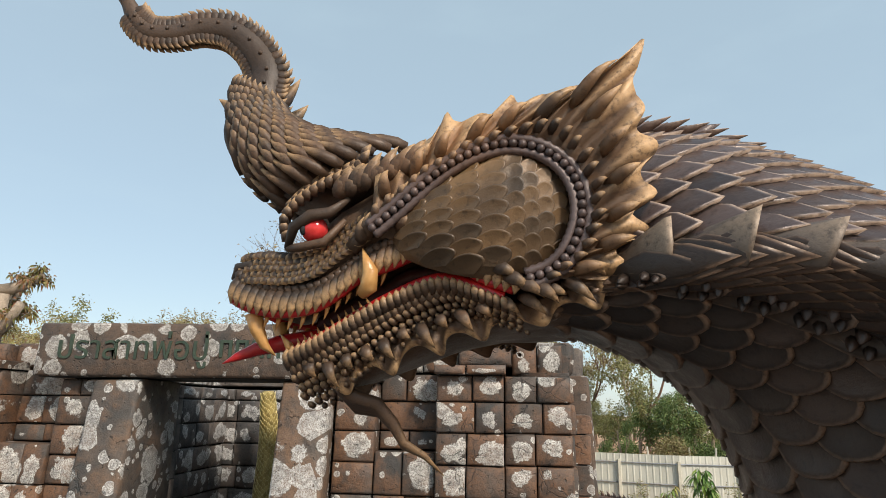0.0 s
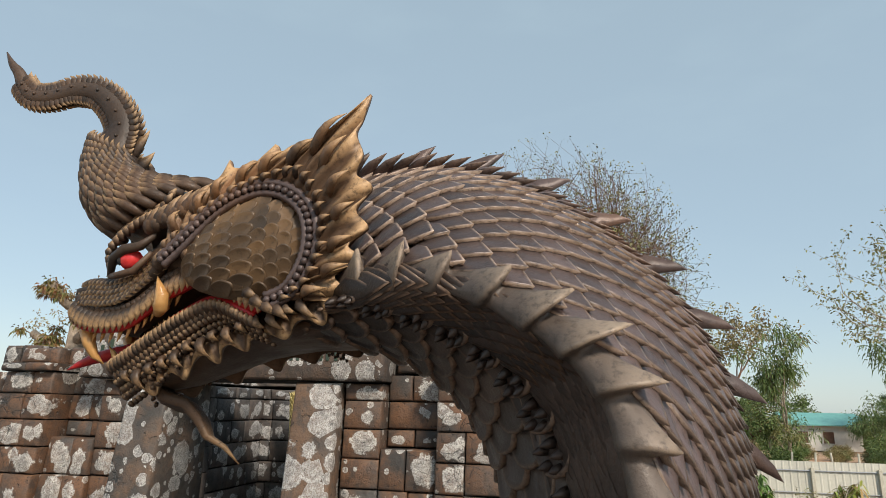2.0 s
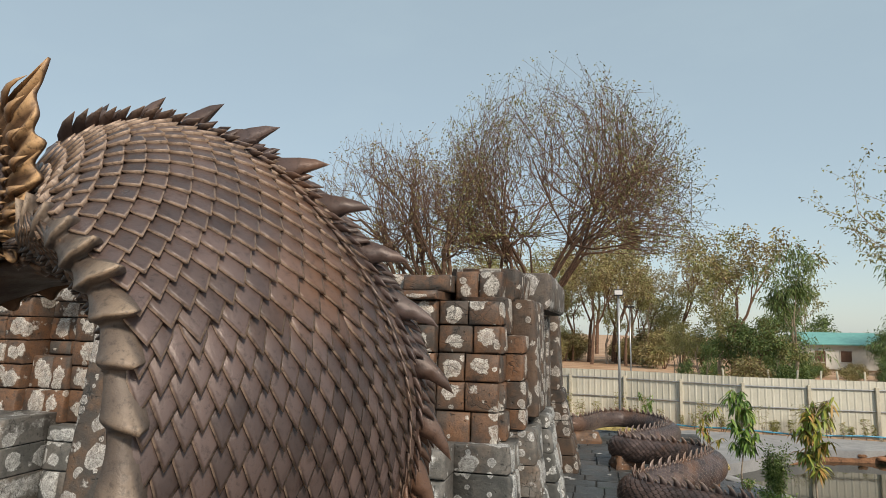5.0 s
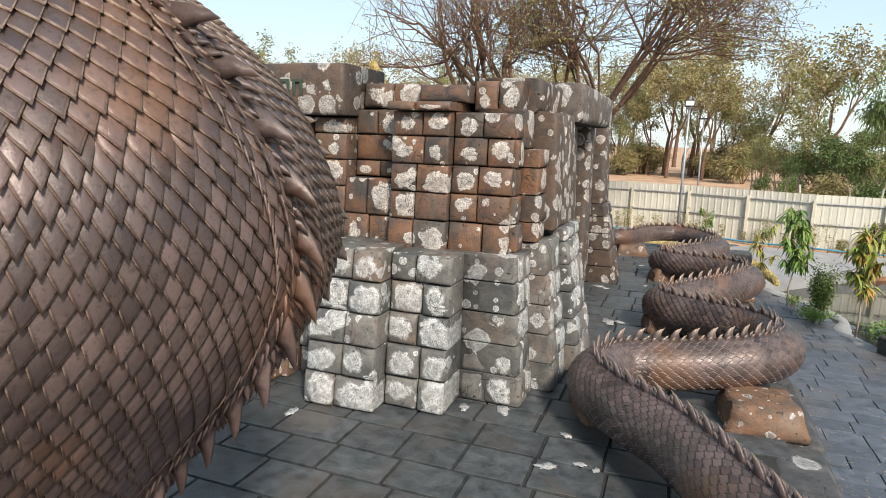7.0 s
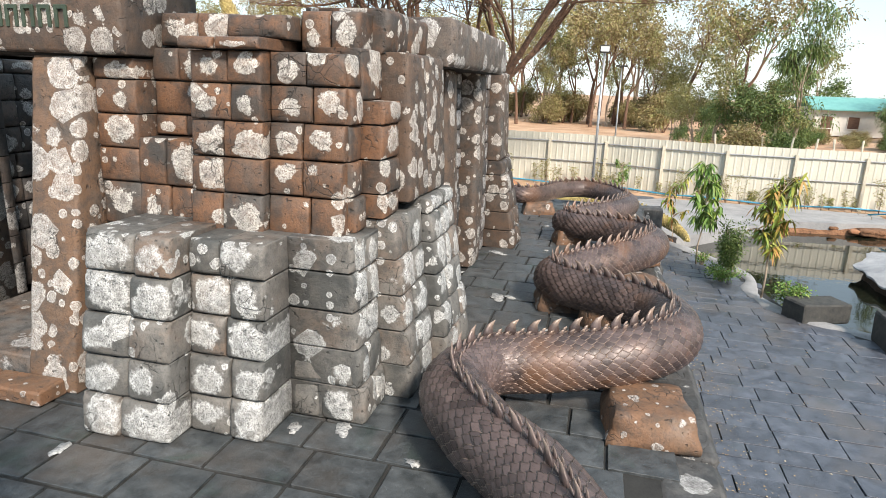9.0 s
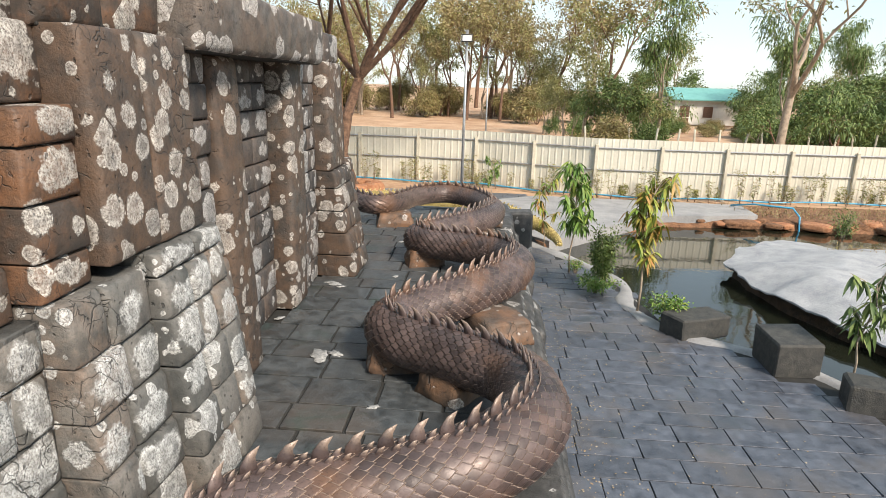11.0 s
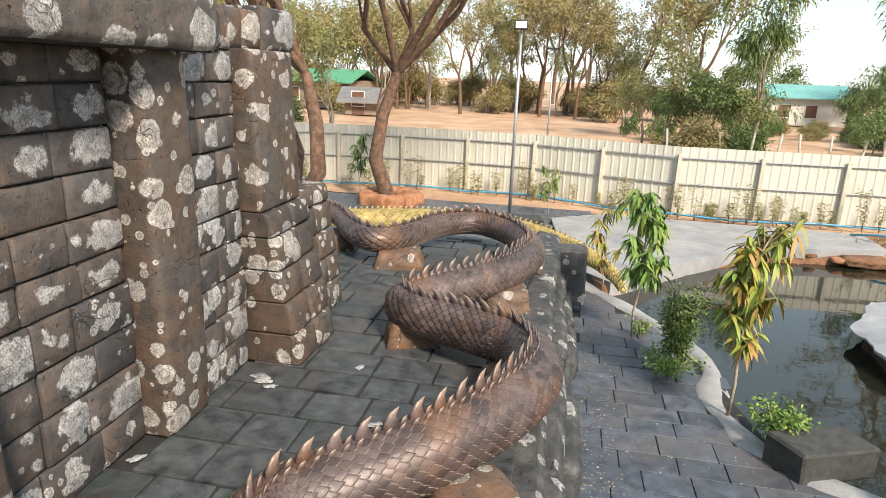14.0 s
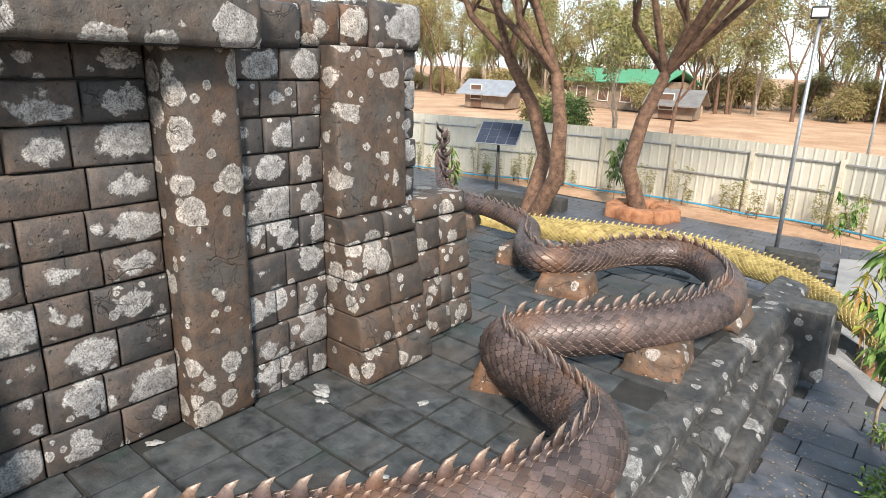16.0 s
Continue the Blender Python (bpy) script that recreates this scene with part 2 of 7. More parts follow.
def scale_paint(name, lo, hi, rimcol, patch, rough=0.42, metal=0.35):
    """Painted scales: bronze-grey tones from scale to scale, worn bright rims, warm patches."""
    m, nt, s = material(name, rough, metal)
    isl = nt.nodes.new("ShaderNodeNewGeometry").outputs["Random Per Island"]
    f = maths(nt, "ADD", maths(nt, "MULTIPLY", noise_of(nt, 2.2, 4), 0.8), maths(nt, "MULTIPLY", isl, 0.25))
    col = mix(nt, ramp(nt, f, [(0.35, 0.0), (0.72, 1.0)]), lo, hi)
    col = mix(nt, ramp(nt, noise_of(nt, 1.3, 3), [(0.54, 0.0), (0.68, 0.55)]), col, patch)
    at = nt.nodes.new("ShaderNodeAttribute")
    at.attribute_name = "rim"
    fine = noise_of(nt, 70, 5, 0.7)
    col = mix(nt, maths(nt, "MULTIPLY", ramp(nt, at.outputs["Fac"], [(0.42, 0.0), (0.95, 0.95)]), ramp(nt, fine, [(0.3, 0.45), (0.6, 1.0)])), col, rimcol)
    col = mix(nt, ramp(nt, fine, [(0.34, 0.5), (0.47, 0.0)]), col, tuple(0.4 * c for c in lo))
    nt.links.new(col, s.inputs["Base Color"])
    nt.links.new(ramp(nt, noise_of(nt, 12), [(0.3, rough - 0.1), (0.7, rough + 0.2)]), s.inputs["Roughness"])
    bump(nt, s, maths(nt, "ADD", fine, noise_of(nt, 25)), 0.35, 0.005)
    return m


STONE_BROWN = stone_paint("brown_stone", [(0.038, 0.035, 0.032), (0.08, 0.058, 0.045), (0.175, 0.087, 0.045), (0.082, 0.075, 0.068)], (0.72, 0.70, 0.65), 0.54, 0.26, blocks=(0.42, 0.95, 0.08))
STONE_GREY = stone_paint("grey_stone", [(0.062, 0.066, 0.064), (0.13, 0.13, 0.123), (0.175, 0.165, 0.15), (0.19, 0.135, 0.10)], (0.76, 0.78, 0.77), 0.62, 0.26, blocks=(0.65, 1.2, 0.22))
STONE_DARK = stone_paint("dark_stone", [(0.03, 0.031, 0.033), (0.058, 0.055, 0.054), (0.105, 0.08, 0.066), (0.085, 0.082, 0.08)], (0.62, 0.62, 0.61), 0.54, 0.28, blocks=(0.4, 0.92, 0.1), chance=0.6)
STONE_LINTEL = stone_paint("lintel_stone", [(0.045, 0.043, 0.042), (0.085, 0.076, 0.07), (0.14, 0.105, 0.083), (0.12, 0.11, 0.10)], (0.76, 0.75, 0.73), 0.68, 0.32, chance=0.8)
STONE_PILLAR = stone_paint("pillar_stone", [(0.036, 0.033, 0.031), (0.07, 0.056, 0.047), (0.11, 0.07, 0.047), (0.08, 0.074, 0.068)], (0.66, 0.64, 0.60), 0.56, 0.25, chance=0.88)
PIER = stone_paint("pier_stone", [(0.06, 0.055, 0.05), (0.12, 0.09, 0.07), (0.17, 0.10, 0.06), (0.12, 0.115, 0.11)], (0.72, 0.71, 0.68), 0.78, 0.28, chance=0.92)
JOINT = simple("dark_joint", (0.012, 0.013, 0.013), (0.03, 0.03, 0.028), 6, 0.9)


def floor_paint(name, dark, pale, tint, moss, src):
    """Stamped cement paving: cloudy dark tones, brown and green stains, scuffs, uneven sheen."""
    m, nt, s = material(name, 0.4)
    fine, mid, big = noise_of(nt, 55, 6, 0.7), noise_of(nt, 6, 6, 0.65), noise_of(nt, 0.9, 4)
    col = mix(nt, ramp(nt, mid, [(0.32, 0.0), (0.68, 1.0)]), dark, pale)
    col = mix(nt, ramp(nt, big, [(0.5, 0.0), (0.64, 0.6)]), col, tint)
    col = mix(nt, ramp(nt, noise_of(nt, 1.7, 5, 0.6, 0.6), [(0.58, 0.0), (0.68, 0.5)]), col, moss)
    col = mix(nt, ramp(nt, fine, [(0.62, 0.0), (0.7, 0.35)]), col, tuple(3.2 * c for c in pale))
    if src == "piece":
        r = nt.nodes.new("ShaderNodeObjectInfo").outputs["Random"]
    else:
        r = nt.nodes.new("ShaderNodeNewGeometry").outputs["Random Per Island"]
    col = mix(nt, 1.0, col, ramp(nt, r, [(0, 0.84), (1, 1.16)]), "MULTIPLY")
    nt.links.new(col, s.inputs["Base Color"])
    nt.links.new(ramp(nt, mid, [(0.3, 0.28), (0.7, 0.55)]), s.inputs["Roughness"])
    bump(nt, s, maths(nt, "ADD", maths(nt, "MULTIPLY", mid, 1.6), maths(nt, "MULTIPLY", fine, 0.5)), 0.6, 0.014)
    return m


SLAB = floor_paint("slate_slab", (0.022, 0.027, 0.03), (0.085, 0.095, 0.10), (0.085, 0.07, 0.058), (0.03, 0.055, 0.045), "piece")
SLAB_REST = floor_paint("slate_slab_far", (0.022, 0.027, 0.03), (0.085, 0.095, 0.10), (0.085, 0.07, 0.058), (0.03, 0.055, 0.045), "island")
PAVER = floor_paint("blue_grey_paver", (0.036, 0.043, 0.057), (0.105, 0.12, 0.148), (0.105, 0.095, 0.09), (0.05, 0.065, 0.07), "piece")
PAVER_REST = floor_paint("blue_grey_paver_far", (0.036, 0.043, 0.057), (0.105, 0.12, 0.148), (0.105, 0.095, 0.09), (0.05, 0.065, 0.07), "island")
SPLASH = simple("white_splash", (0.12, 0.125, 0.13), (0.46, 0.47, 0.46), 30, 0.8)
EDGE_ROCK = stone_paint("edge_rock", [(0.04, 0.042, 0.043), (0.075, 0.075, 0.074), (0.13, 0.125, 0.118), (0.15, 0.10, 0.07)], (0.55, 0.55, 0.54), 0.5, 0.36, chance=0.3)
PEDESTAL = stone_paint("orange_rock", [(0.06, 0.048, 0.04), (0.13, 0.085, 0.055), (0.19, 0.10, 0.055), (0.10, 0.085, 0.072)], (0.6, 0.58, 0.55), 0.5, 0.2, chance=0.25)
SOIL = simple("orange_soil", (0.32, 0.18, 0.10), (0.56, 0.38, 0.25), 0.35, 0.95, fine=6, strength=0.6, dist=0.05)
EARTH = simple("brown_earth", (0.085, 0.042, 0.022), (0.26, 0.13, 0.068), 5, 0.95, fine=20, strength=0.8, dist=0.03)
CONCRETE = simple("pale_concrete", (0.20, 0.203, 0.208), (0.34, 0.34, 0.335), 1.5, 0.85, fine=30)
CRUST = simple("sprayed_crust", (0.25, 0.265, 0.285), (0.43, 0.44, 0.45), 2.5, 0.9, fine=35, strength=0.9, dist=0.03)
# earth below the crust, its colour darkened to stand for the overhang's shade
UNDER = simple("shaded_earth", (0.02, 0.015, 0.011), (0.10, 0.06, 0.035), 6, 0.9, fine=25, strength=0.9, dist=0.03)
RED_ROCK = simple("red_rock", (0.28, 0.10, 0.045), (0.5, 0.26, 0.14), 5, 0.95, strength=0.8, dist=0.04)
BLACK_ROCK = simple("black_block", (0.02, 0.022, 0.023), (0.07, 0.068, 0.06), 9, 0.75, fine=70, strength=0.7, dist=0.015)
SCALE = scale_paint("brown_scale", (0.04, 0.029, 0.028), (0.135, 0.097, 0.09), (0.42, 0.32, 0.25), (0.19, 0.095, 0.05), 0.36, 0.12)
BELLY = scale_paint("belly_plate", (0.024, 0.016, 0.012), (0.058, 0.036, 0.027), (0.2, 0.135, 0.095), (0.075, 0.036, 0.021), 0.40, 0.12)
BRONZE = scale_paint("gilded_bronze", (0.03, 0.02, 0.014), (0.115, 0.067, 0.04), (0.52, 0.33, 0.17), (0.22, 0.105, 0.045), 0.5, 0.05)
CHEEK = scale_paint("gilded_cheek", (0.06, 0.042, 0.028), (0.22, 0.13, 0.062), (0.03, 0.021, 0.015), (0.42, 0.23, 0.085), 0.38, 0.12)
RIM_TAN = scale_paint("tan_rim", (0.07, 0.055, 0.047), (0.18, 0.14, 0.112), (0.38, 0.29, 0.21), (0.14, 0.09, 0.06), 0.5, 0.08)
GOLD = scale_paint("gold_scale", (0.22, 0.16, 0.05), (0.55, 0.44, 0.17), (0.72, 0.62, 0.32), (0.4, 0.3, 0.09), 0.4, 0.3)


# ---- ground, pond, pavement ----
LOW = -1.03
POND = [(0.0, 12.6), (0.45, 11.9), (1.0, 11.1), (1.75, 9.6), (1.6, 8.4), (1.85, 7.5), (2.2, 7.0), (3.2, 6.4), (3.9, 5.4), (4.6, 3.6), (7.6, 3.4),
        (6.7, 6.0), (5.6, 8.6), (5.1, 11.0), (6.2, 13.2), (8.5, 14.0), (14.0, 14.5), (14.0, 17.2), (7.0, 17.4), (4.2, 17.0), (2.6, 15.6), (1.0, 13.9)]


def inside(x, y, poly):
    hit = False
    for (x0, y0), (x1, y1) in zip(poly, poly[1:] + poly[:1]):
        if (y0 > y) != (y1 > y) and x < (x1 - x0) * (y - y0) / (y1 - y0) + x0:
            hit = not hit
    return hit


def edge_distance(x, y, poly):
    best = 1e9
    for (x0, y0), (x1, y1) in zip(poly, poly[1:] + poly[:1]):
        dx, dy = x1 - x0, y1 - y0
        t = max(0, min(1, ((x - x0) * dx + (y - y0) * dy) / (dx * dx + dy * dy)))
        best = min(best, math.hypot(x - x0 - t * dx, y - y0 - t * dy))
    return best


def ground_height(x, y):
    z = LOW - 0.05
    if -1 < x < 15 and 2 < y < 19 and inside(x, y, POND):
        z -= min(1.0, 1.6 * edge_distance(x, y, POND))
    if y > 19:
        z += 0.10 * noise.noise((x * 0.2, y * 0.2, 0)) + 0.2 * min(1, (y - 19) / 10) * (0.5 + noise.noise((x * 0.05, y * 0.05, 3)))
    return z


xs = [-500, -300, -180, -110, -70, -45] + list(np.arange(-30, -2, 1.0)) + list(np.arange(-2, 15.2, 0.3)) + list(np.arange(16, 45, 1.0)) + [55, 80, 120, 190, 300, 500]
ys = [-300, -150, -80, -40, -20] + list(np.arange(-10, 2, 1.0)) + list(np.arange(2, 19.6, 0.3)) + list(np.arange(20, 62, 1.0)) + [66, 75, 90, 120, 180, 300, 600]
b = Build()
nx = len(xs)
b.add([(x, y, ground_height(x, y)) for y in ys for x in xs],
      [(j * nx + i, j * nx + i + 1, (j + 1) * nx + i + 1, (j + 1) * nx + i) for j in range(len(ys) - 1) for i in range(nx - 1)])
b.m = [1 if -2 < xs[i] < 15 and 2 < ys[j] < 19.6 else 0 for j in range(len(ys) - 1) for i in range(nx - 1)]
ground = tagged(part("ground", b, [SOIL, EARTH]), "bare orange-brown soil with dry patches", "ground", kind="structure")

WATER, nt, s = material("pond_water", 0.04)
s.inputs["Base Color"].default_value = (0.012, 0.014, 0.009, 1)
s.inputs["Specular IOR Level"].default_value = 0.6
bump(nt, s, noise_of(nt, 3.0, 2), 0.10, 0.02)
b = Build()
b.add([(-1, 2, LOW - 0.32), (15, 2, LOW - 0.32), (15, 18.5, LOW - 0.32), (-1, 18.5, LOW - 0.32)], [(0, 1, 2, 3)])
tagged(part("water", b, WATER), "still brown-green pond water reflecting the trees", "pond", kind="structure")

# pale concrete rim along the pond and the apron behind it
b = Build()
rim_line = smooth_line([(-0.25, 12.9), (0.3, 12.1), (0.9, 11.2), (1.62, 9.6), (1.45, 8.4), (1.7, 7.4), (2.1, 6.9), (3.1, 6.3), (3.8, 5.3), (4.5, 3.4)], 6)
vs = []
for i, q in enumerate(rim_line):
    d = rim_line[min(i + 1, len(rim_line) - 1)] - rim_line[max(i - 1, 0)]
    d /= np.linalg.norm(d)
    nrm = np.array((-d[1], d[0]))
    if nrm[0] < 0 and nrm[1] < 0:
        nrm = -nrm
    w = 0.16 + 0.04 * math.sin(i * 0.9)
    for off, z in ((-w, LOW - 0.02), (-w * 0.7, LOW + 0.035), (w * 0.6, LOW + 0.03), (w * 1.6, LOW - 0.16), (w * 2.6, LOW - 0.5)):
        vs.append((q[0] + nrm[0] * off, q[1] + nrm[1] * off, z))
k = 5
b.add(vs, [(i * k + j, i * k + j + 1, (i + 1) * k + j + 1, (i + 1) * k + j) for i in range(len(rim_line) - 1) for j in range(k - 1)])
tagged(part("pond_kerb", b, CONCRETE), "pale rough concrete rim curving along the pond", "kerb", kind="structure")

b = Build()
apron = [(-0.4, 13.9), (0.45, 12.95), (2.3, 15.05), (4.2, 16.9), (7.5, 17.5), (7.6, 19.3), (0.6, 19.5), (-0.9, 18.4)]
b.add([(x, y, LOW + 0.015 + (0.05 if i > 3 else 0)) for i, (x, y) in enumerate(apron)] + [(x, y, LOW - 0.6) for x, y in apron],
      [tuple(range(8))] + [(i, i + 8, (i + 1) % 8 + 8, (i + 1) % 8) for i in range(8)])
tagged(part("concrete_apron", b, CONCRETE, smooth=False), "smooth pale grey concrete apron above the pond", "concrete", kind="structure")

# ---- raised platform ----
PX0, PX1, PY0, PY1 = -13.0, -0.62, -9.0, 11.8
b = Build()
chamfer(b, (PX0, PY0, LOW - 0.3), (PX1 - 0.35, PY1, -0.022), 0.03)
platform = tagged(part("platform", b, JOINT), "raised slate-paved platform round the stone temple", "platform", kind="structure")
rng = random.Random(4)


def paving(x0, x1, y0, y1, w, h, top, thick, keep, near, parent, m_near, m_far, name, label, gap=0.012, rot=False, limit=300, bev=0.012):
    """Slabs in running bond; those in the near stretch are pieces of their own."""
    rest, variants, made = Build(), {}, 0
    row, a = 0, y0 if not rot else x0
    end = y1 if not rot else x1
    while a < end:
        hh = h * rng.uniform(0.88, 1.12)
        c = (x0 if not rot else y0) - rng.uniform(0, w)
        stop = x1 if not rot else y1
        while c < stop:
            ww = w * rng.choice((0.8, 0.9, 1.0, 1.0, 1.15))
            lo = (c, a) if not rot else (a, c)
            hi = (c + ww - gap, a + hh - gap) if not rot else (a + hh - gap, c + ww - gap)
            cx, cy = (lo[0] + hi[0]) / 2, (lo[1] + hi[1]) / 2
            if keep(cx, cy):
                lift = rng.uniform(-0.004, 0.004)
                if near(cx, cy) and made < limit:
                    key = (round(hi[0] - lo[0], 2), round(hi[1] - lo[1], 2))
                    if key not in variants:
                        q = Build()
                        chamfer(q, (-key[0] / 2, -key[1] / 2, -thick), (key[0] / 2, key[1] / 2, 0), bev, 0, 0.004, rng)
                        variants[key] = q.mesh(name, [m_near])
                    ob = new(name, variants[key])
                    ob.parent = parent
                    ob.location = (cx, cy, top + lift)
                    made += 1
                else:
                    chamfer(rest, (lo[0], lo[1], top - thick), (hi[0], hi[1], top + lift), bev, 0, 0.004, rng)
            c += ww
        a += hh
        row += 1
    ob = part(name + "s", rest, m_far, parent, label)
    ob["kind"] = "stuff"


def on_platform(x, y):
    return PX0 < x < PX1 - 0.45 and PY0 < y < PY1 and not (x < -3.9 and 0.4 < y < 7.3 and not (-8.2 < x < -6.5))


# rough stone lip and wall of the platform towards the pond
b = Build()
for lvl, (z0, z1, out) in enumerate(((-0.36, -0.005, 0.0), (-0.72, -0.33, 0.17), (LOW - 0.1, -0.66, 0.30))):
    y = PY0
    while y < PY1:
        w = rng.uniform(1.0, 2.0)
        j = rng.uniform(-0.05, 0.05)
        chamfer(b, (PX1 - 0.5, y, z0), (PX1 + out + j, y + w - 0.01, z1 + rng.uniform(-0.03, 0.0)), 0.10, 0, 0.03, rng)
        y += w
x = PX0
while x < PX1:
    w = rng.uniform(0.5, 1.0)
    chamfer(b, (x, PY1 - 0.4, LOW - 0.1), (x + w - 0.01, PY1 + rng.uniform(0, 0.12), -0.01), 0.06, 0, 0.03, rng)
    x += w
tagged(part("platform_edge", b, EDGE_ROCK), "rough dark stone edge of the platform with white splashes", "stone edge", kind="structure")
pavement = base("pavement", (0, 0, 0))
b = Build()
b.add([(-22, -12, LOW - 0.012), (4.4, -12, LOW - 0.012), (4.4, 5, LOW - 0.012), (2.0, 7, LOW - 0.012), (1.5, 9.5, LOW - 0.012), (0.2, 12.2, LOW - 0.012), (-0.3, 17.0, LOW - 0.012), (-0.3, 18.8, LOW - 0.012), (0.2, 20.0, LOW - 0.012), (-22, 20.8, LOW - 0.012)], [tuple(range(10))])
part("bedding", b, JOINT, pavement, smooth=False)
tagged(pavement, "blue-grey stamped brick pavement with pale dust in the joints", "pavement", kind="structure")
PAVED = [(-22, -12), (4.3, -12), (4.3, 3.5), (3.6, 5.3), (2.0, 6.9), (1.45, 8.0), (1.5, 9.4), (0.2, 12.0), (-0.5, 13.4), (-0.95, 18.3), (0.4, 19.5), (0.2, 20.0), (-22, 20.6)]


def on_pavement(x, y):
    return inside(x, y, PAVED) and not (PX0 < x < PX1 + 0.1 and PY0 < y < PY1 + 0.02)


# ---- temple of stone blocks ----
wall_front = base("wall_front")
tagged(wall_front, "front wall of stacked painted stone blocks with white lichen", "stone wall", kind="structure")
wall_side = base("wall_side")
tagged(wall_side, "dark side wall of stone blocks with pillars and a blind doorway", "stone wall", kind="structure")
cores = {}


COURSES = [0.33 * i for i in range(5)] + [1.60 + 0.295 * i for i in range(8)]


def stone(q, along, ai, aj, zi, zj, face, back, bev, r, out):
    """One worn block: a rounded, slightly bulging front on a plain body."""
    seed = r.uniform(0, 50)
    sgn = -1 if along == "x" else 1

    def cuts(p0, p1):
        e = min(bev, 0.4 * (p1 - p0))
        n = max(2, round((p1 - p0 - 2 * e) / 0.17))
        return [p0, p0 + 0.3 * e] + [p0 + e + (p1 - p0 - 2 * e) * i / n for i in range(n + 1)] + [p1 - 0.3 * e, p1]
    ca, cz = cuts(ai, aj), cuts(zi, zj)
    vs, att = [], []

    def put(a, z, depth):
        n = noise.noise((a * 2.2 + seed, z * 2.2, 1.7))
        a2 = a + 0.007 * noise.noise((z * 5, seed, a * 2)) * (1 if ai < a < aj else 0.6)
        z2 = z + 0.007 * n
        d = face(max(zi, min(zj, z))) + sgn * depth
        vs.append((a2, d, z2) if along == "x" else (d, a2, z2))
        att.append(((a - (ai + aj) / 2) / (aj - ai) * 2, (z - (zi + zj) / 2) / (zj - zi) * 2, 0.0))
    for z in cz:
        for a in ca:
            tu = max(0.0, 1 - min(a - ai, aj - a) / bev)
            tv = max(0.0, 1 - min(z - zi, zj - z) / bev)
            t = min(1.0, math.hypot(tu, tv))
            u, v = (a - ai) / (aj - ai) * 2 - 1, (z - zi) / (zj - zi) * 2 - 1
            bulge = 0.014 * (1 - u * u) * (1 - v * v) + 0.013 * noise.noise((a * 3.4, z * 3.4, seed)) + 0.006 * noise.noise((a * 11, z * 11, seed))
            put(a, z, out + bulge - bev * (1 - math.sqrt(1 - t * t)))
    na, nz = len(ca), len(cz)
    fs = [(j * na + i, j * na + i + 1, (j + 1) * na + i + 1, (j + 1) * na + i) for j in range(nz - 1) for i in range(na - 1)]
    loop = [(i, 0) for i in range(na)] + [(na - 1, j) for j in range(1, nz)] + [(i, nz - 1) for i in range(na - 2, -1, -1)] + [(0, j) for j in range(nz - 2, 0, -1)]
    ring = [j * na + i for i, j in loop]
    for last in (0, 1):
        start = len(vs)
        for i, j in loop:
            put(ca[i], cz[j], out - bev - 0.03)
            if last:
                p = vs[-1]
                vs[-1] = (p[0], back, p[2]) if along == "x" else (back, p[1], p[2])
        nxt = list(range(start, len(vs)))
        m = len(loop)
        fs += [(ring[k], nxt[k], nxt[(k + 1) % m], ring[(k + 1) % m]) for k in range(m)]
        ring = nxt
    fs.append(tuple(ring[::-1]))
    q.add(vs, fs)
    q.block += att


def bay(wall, along, a0, a1, z0, z1, low, high, back, mat, rh=0.3, bw=0.34, bev=0.02, seed=0, single=False):
    """Stone blocks in courses between a0 and a1. The face stands at low at the foot and at high at the top; along is 'x' (face to -y) or 'y' (face to +x)."""
    r = random.Random(seed * 77 + int(a0 * 100) + int(z0 * 10))
    if rh > 0.45 or single or z1 - z0 < 0.45:
        rows = max(1, round((z1 - z0) / rh))
        cuts = [z0 + (z1 - z0) * i / rows for i in range(rows + 1)]
    else:
        cuts = [z0] + [c for c in COURSES if z0 + 0.14 < c < z1 - 0.14] + [z1]
    sgn = -1 if along == "x" else 1

    def face(z):
        return low + (high - low) * (z - z0) / max(1e-6, z1 - z0)

    for zi, zj in zip(cuts, cuts[1:]):
        n = 1 if single else max(1, round((a1 - a0) / bw + r.uniform(-0.35, 0.35)))
        ends = [a0 + (a1 - a0) * (i + (r.uniform(-0.18, 0.18) if 0 < i < n else 0)) / n for i in range(n + 1)]
        for ai, aj in zip(ends, ends[1:]):
            out = r.uniform(-0.012, 0.02)
            q = Build()
            g = 0.006
            stone(q, along, ai + g, aj - g, zi + g, zj - g, face, back, bev, r, out)
            part("stone_block", q, mat, wall)
    c = cores.setdefault(wall.name, (wall, Build()))[1]
    ins = 0.035
    f_in = (max(low, high) + ins) if sgn < 0 else (min(low, high) - ins)
    if along == "x":
        chamfer(c, (a0 + ins, f_in, z0), (a1 - ins, back + 0.02, z1 - ins), 0.01)
    else:
        chamfer(c, (back - 0.02, a0 + ins, z0), (f_in, a1 - ins, z1 - ins), 0.01)


GATE = -7.36


def both(a0, a1, *rest, **kw):
    bay(wall_front, "x", a0, a1, *rest, **kw)
    bay(wall_front, "x", 2 * GATE - a1, 2 * GATE - a0, *rest, **kw)


# gate piers, lintel
both(-6.62, -6.10, 0.0, 2.96, -0.85, -0.38, 0.45, PIER, rh=3.2, single=True, bev=0.035, seed=1)
bay(wall_front, "x", -9.30, -5.62, 2.97, 3.54, -0.42, -0.40, 0.6, STONE_PILLAR, rh=0.6, bw=4.0, bev=0.035, single=True)
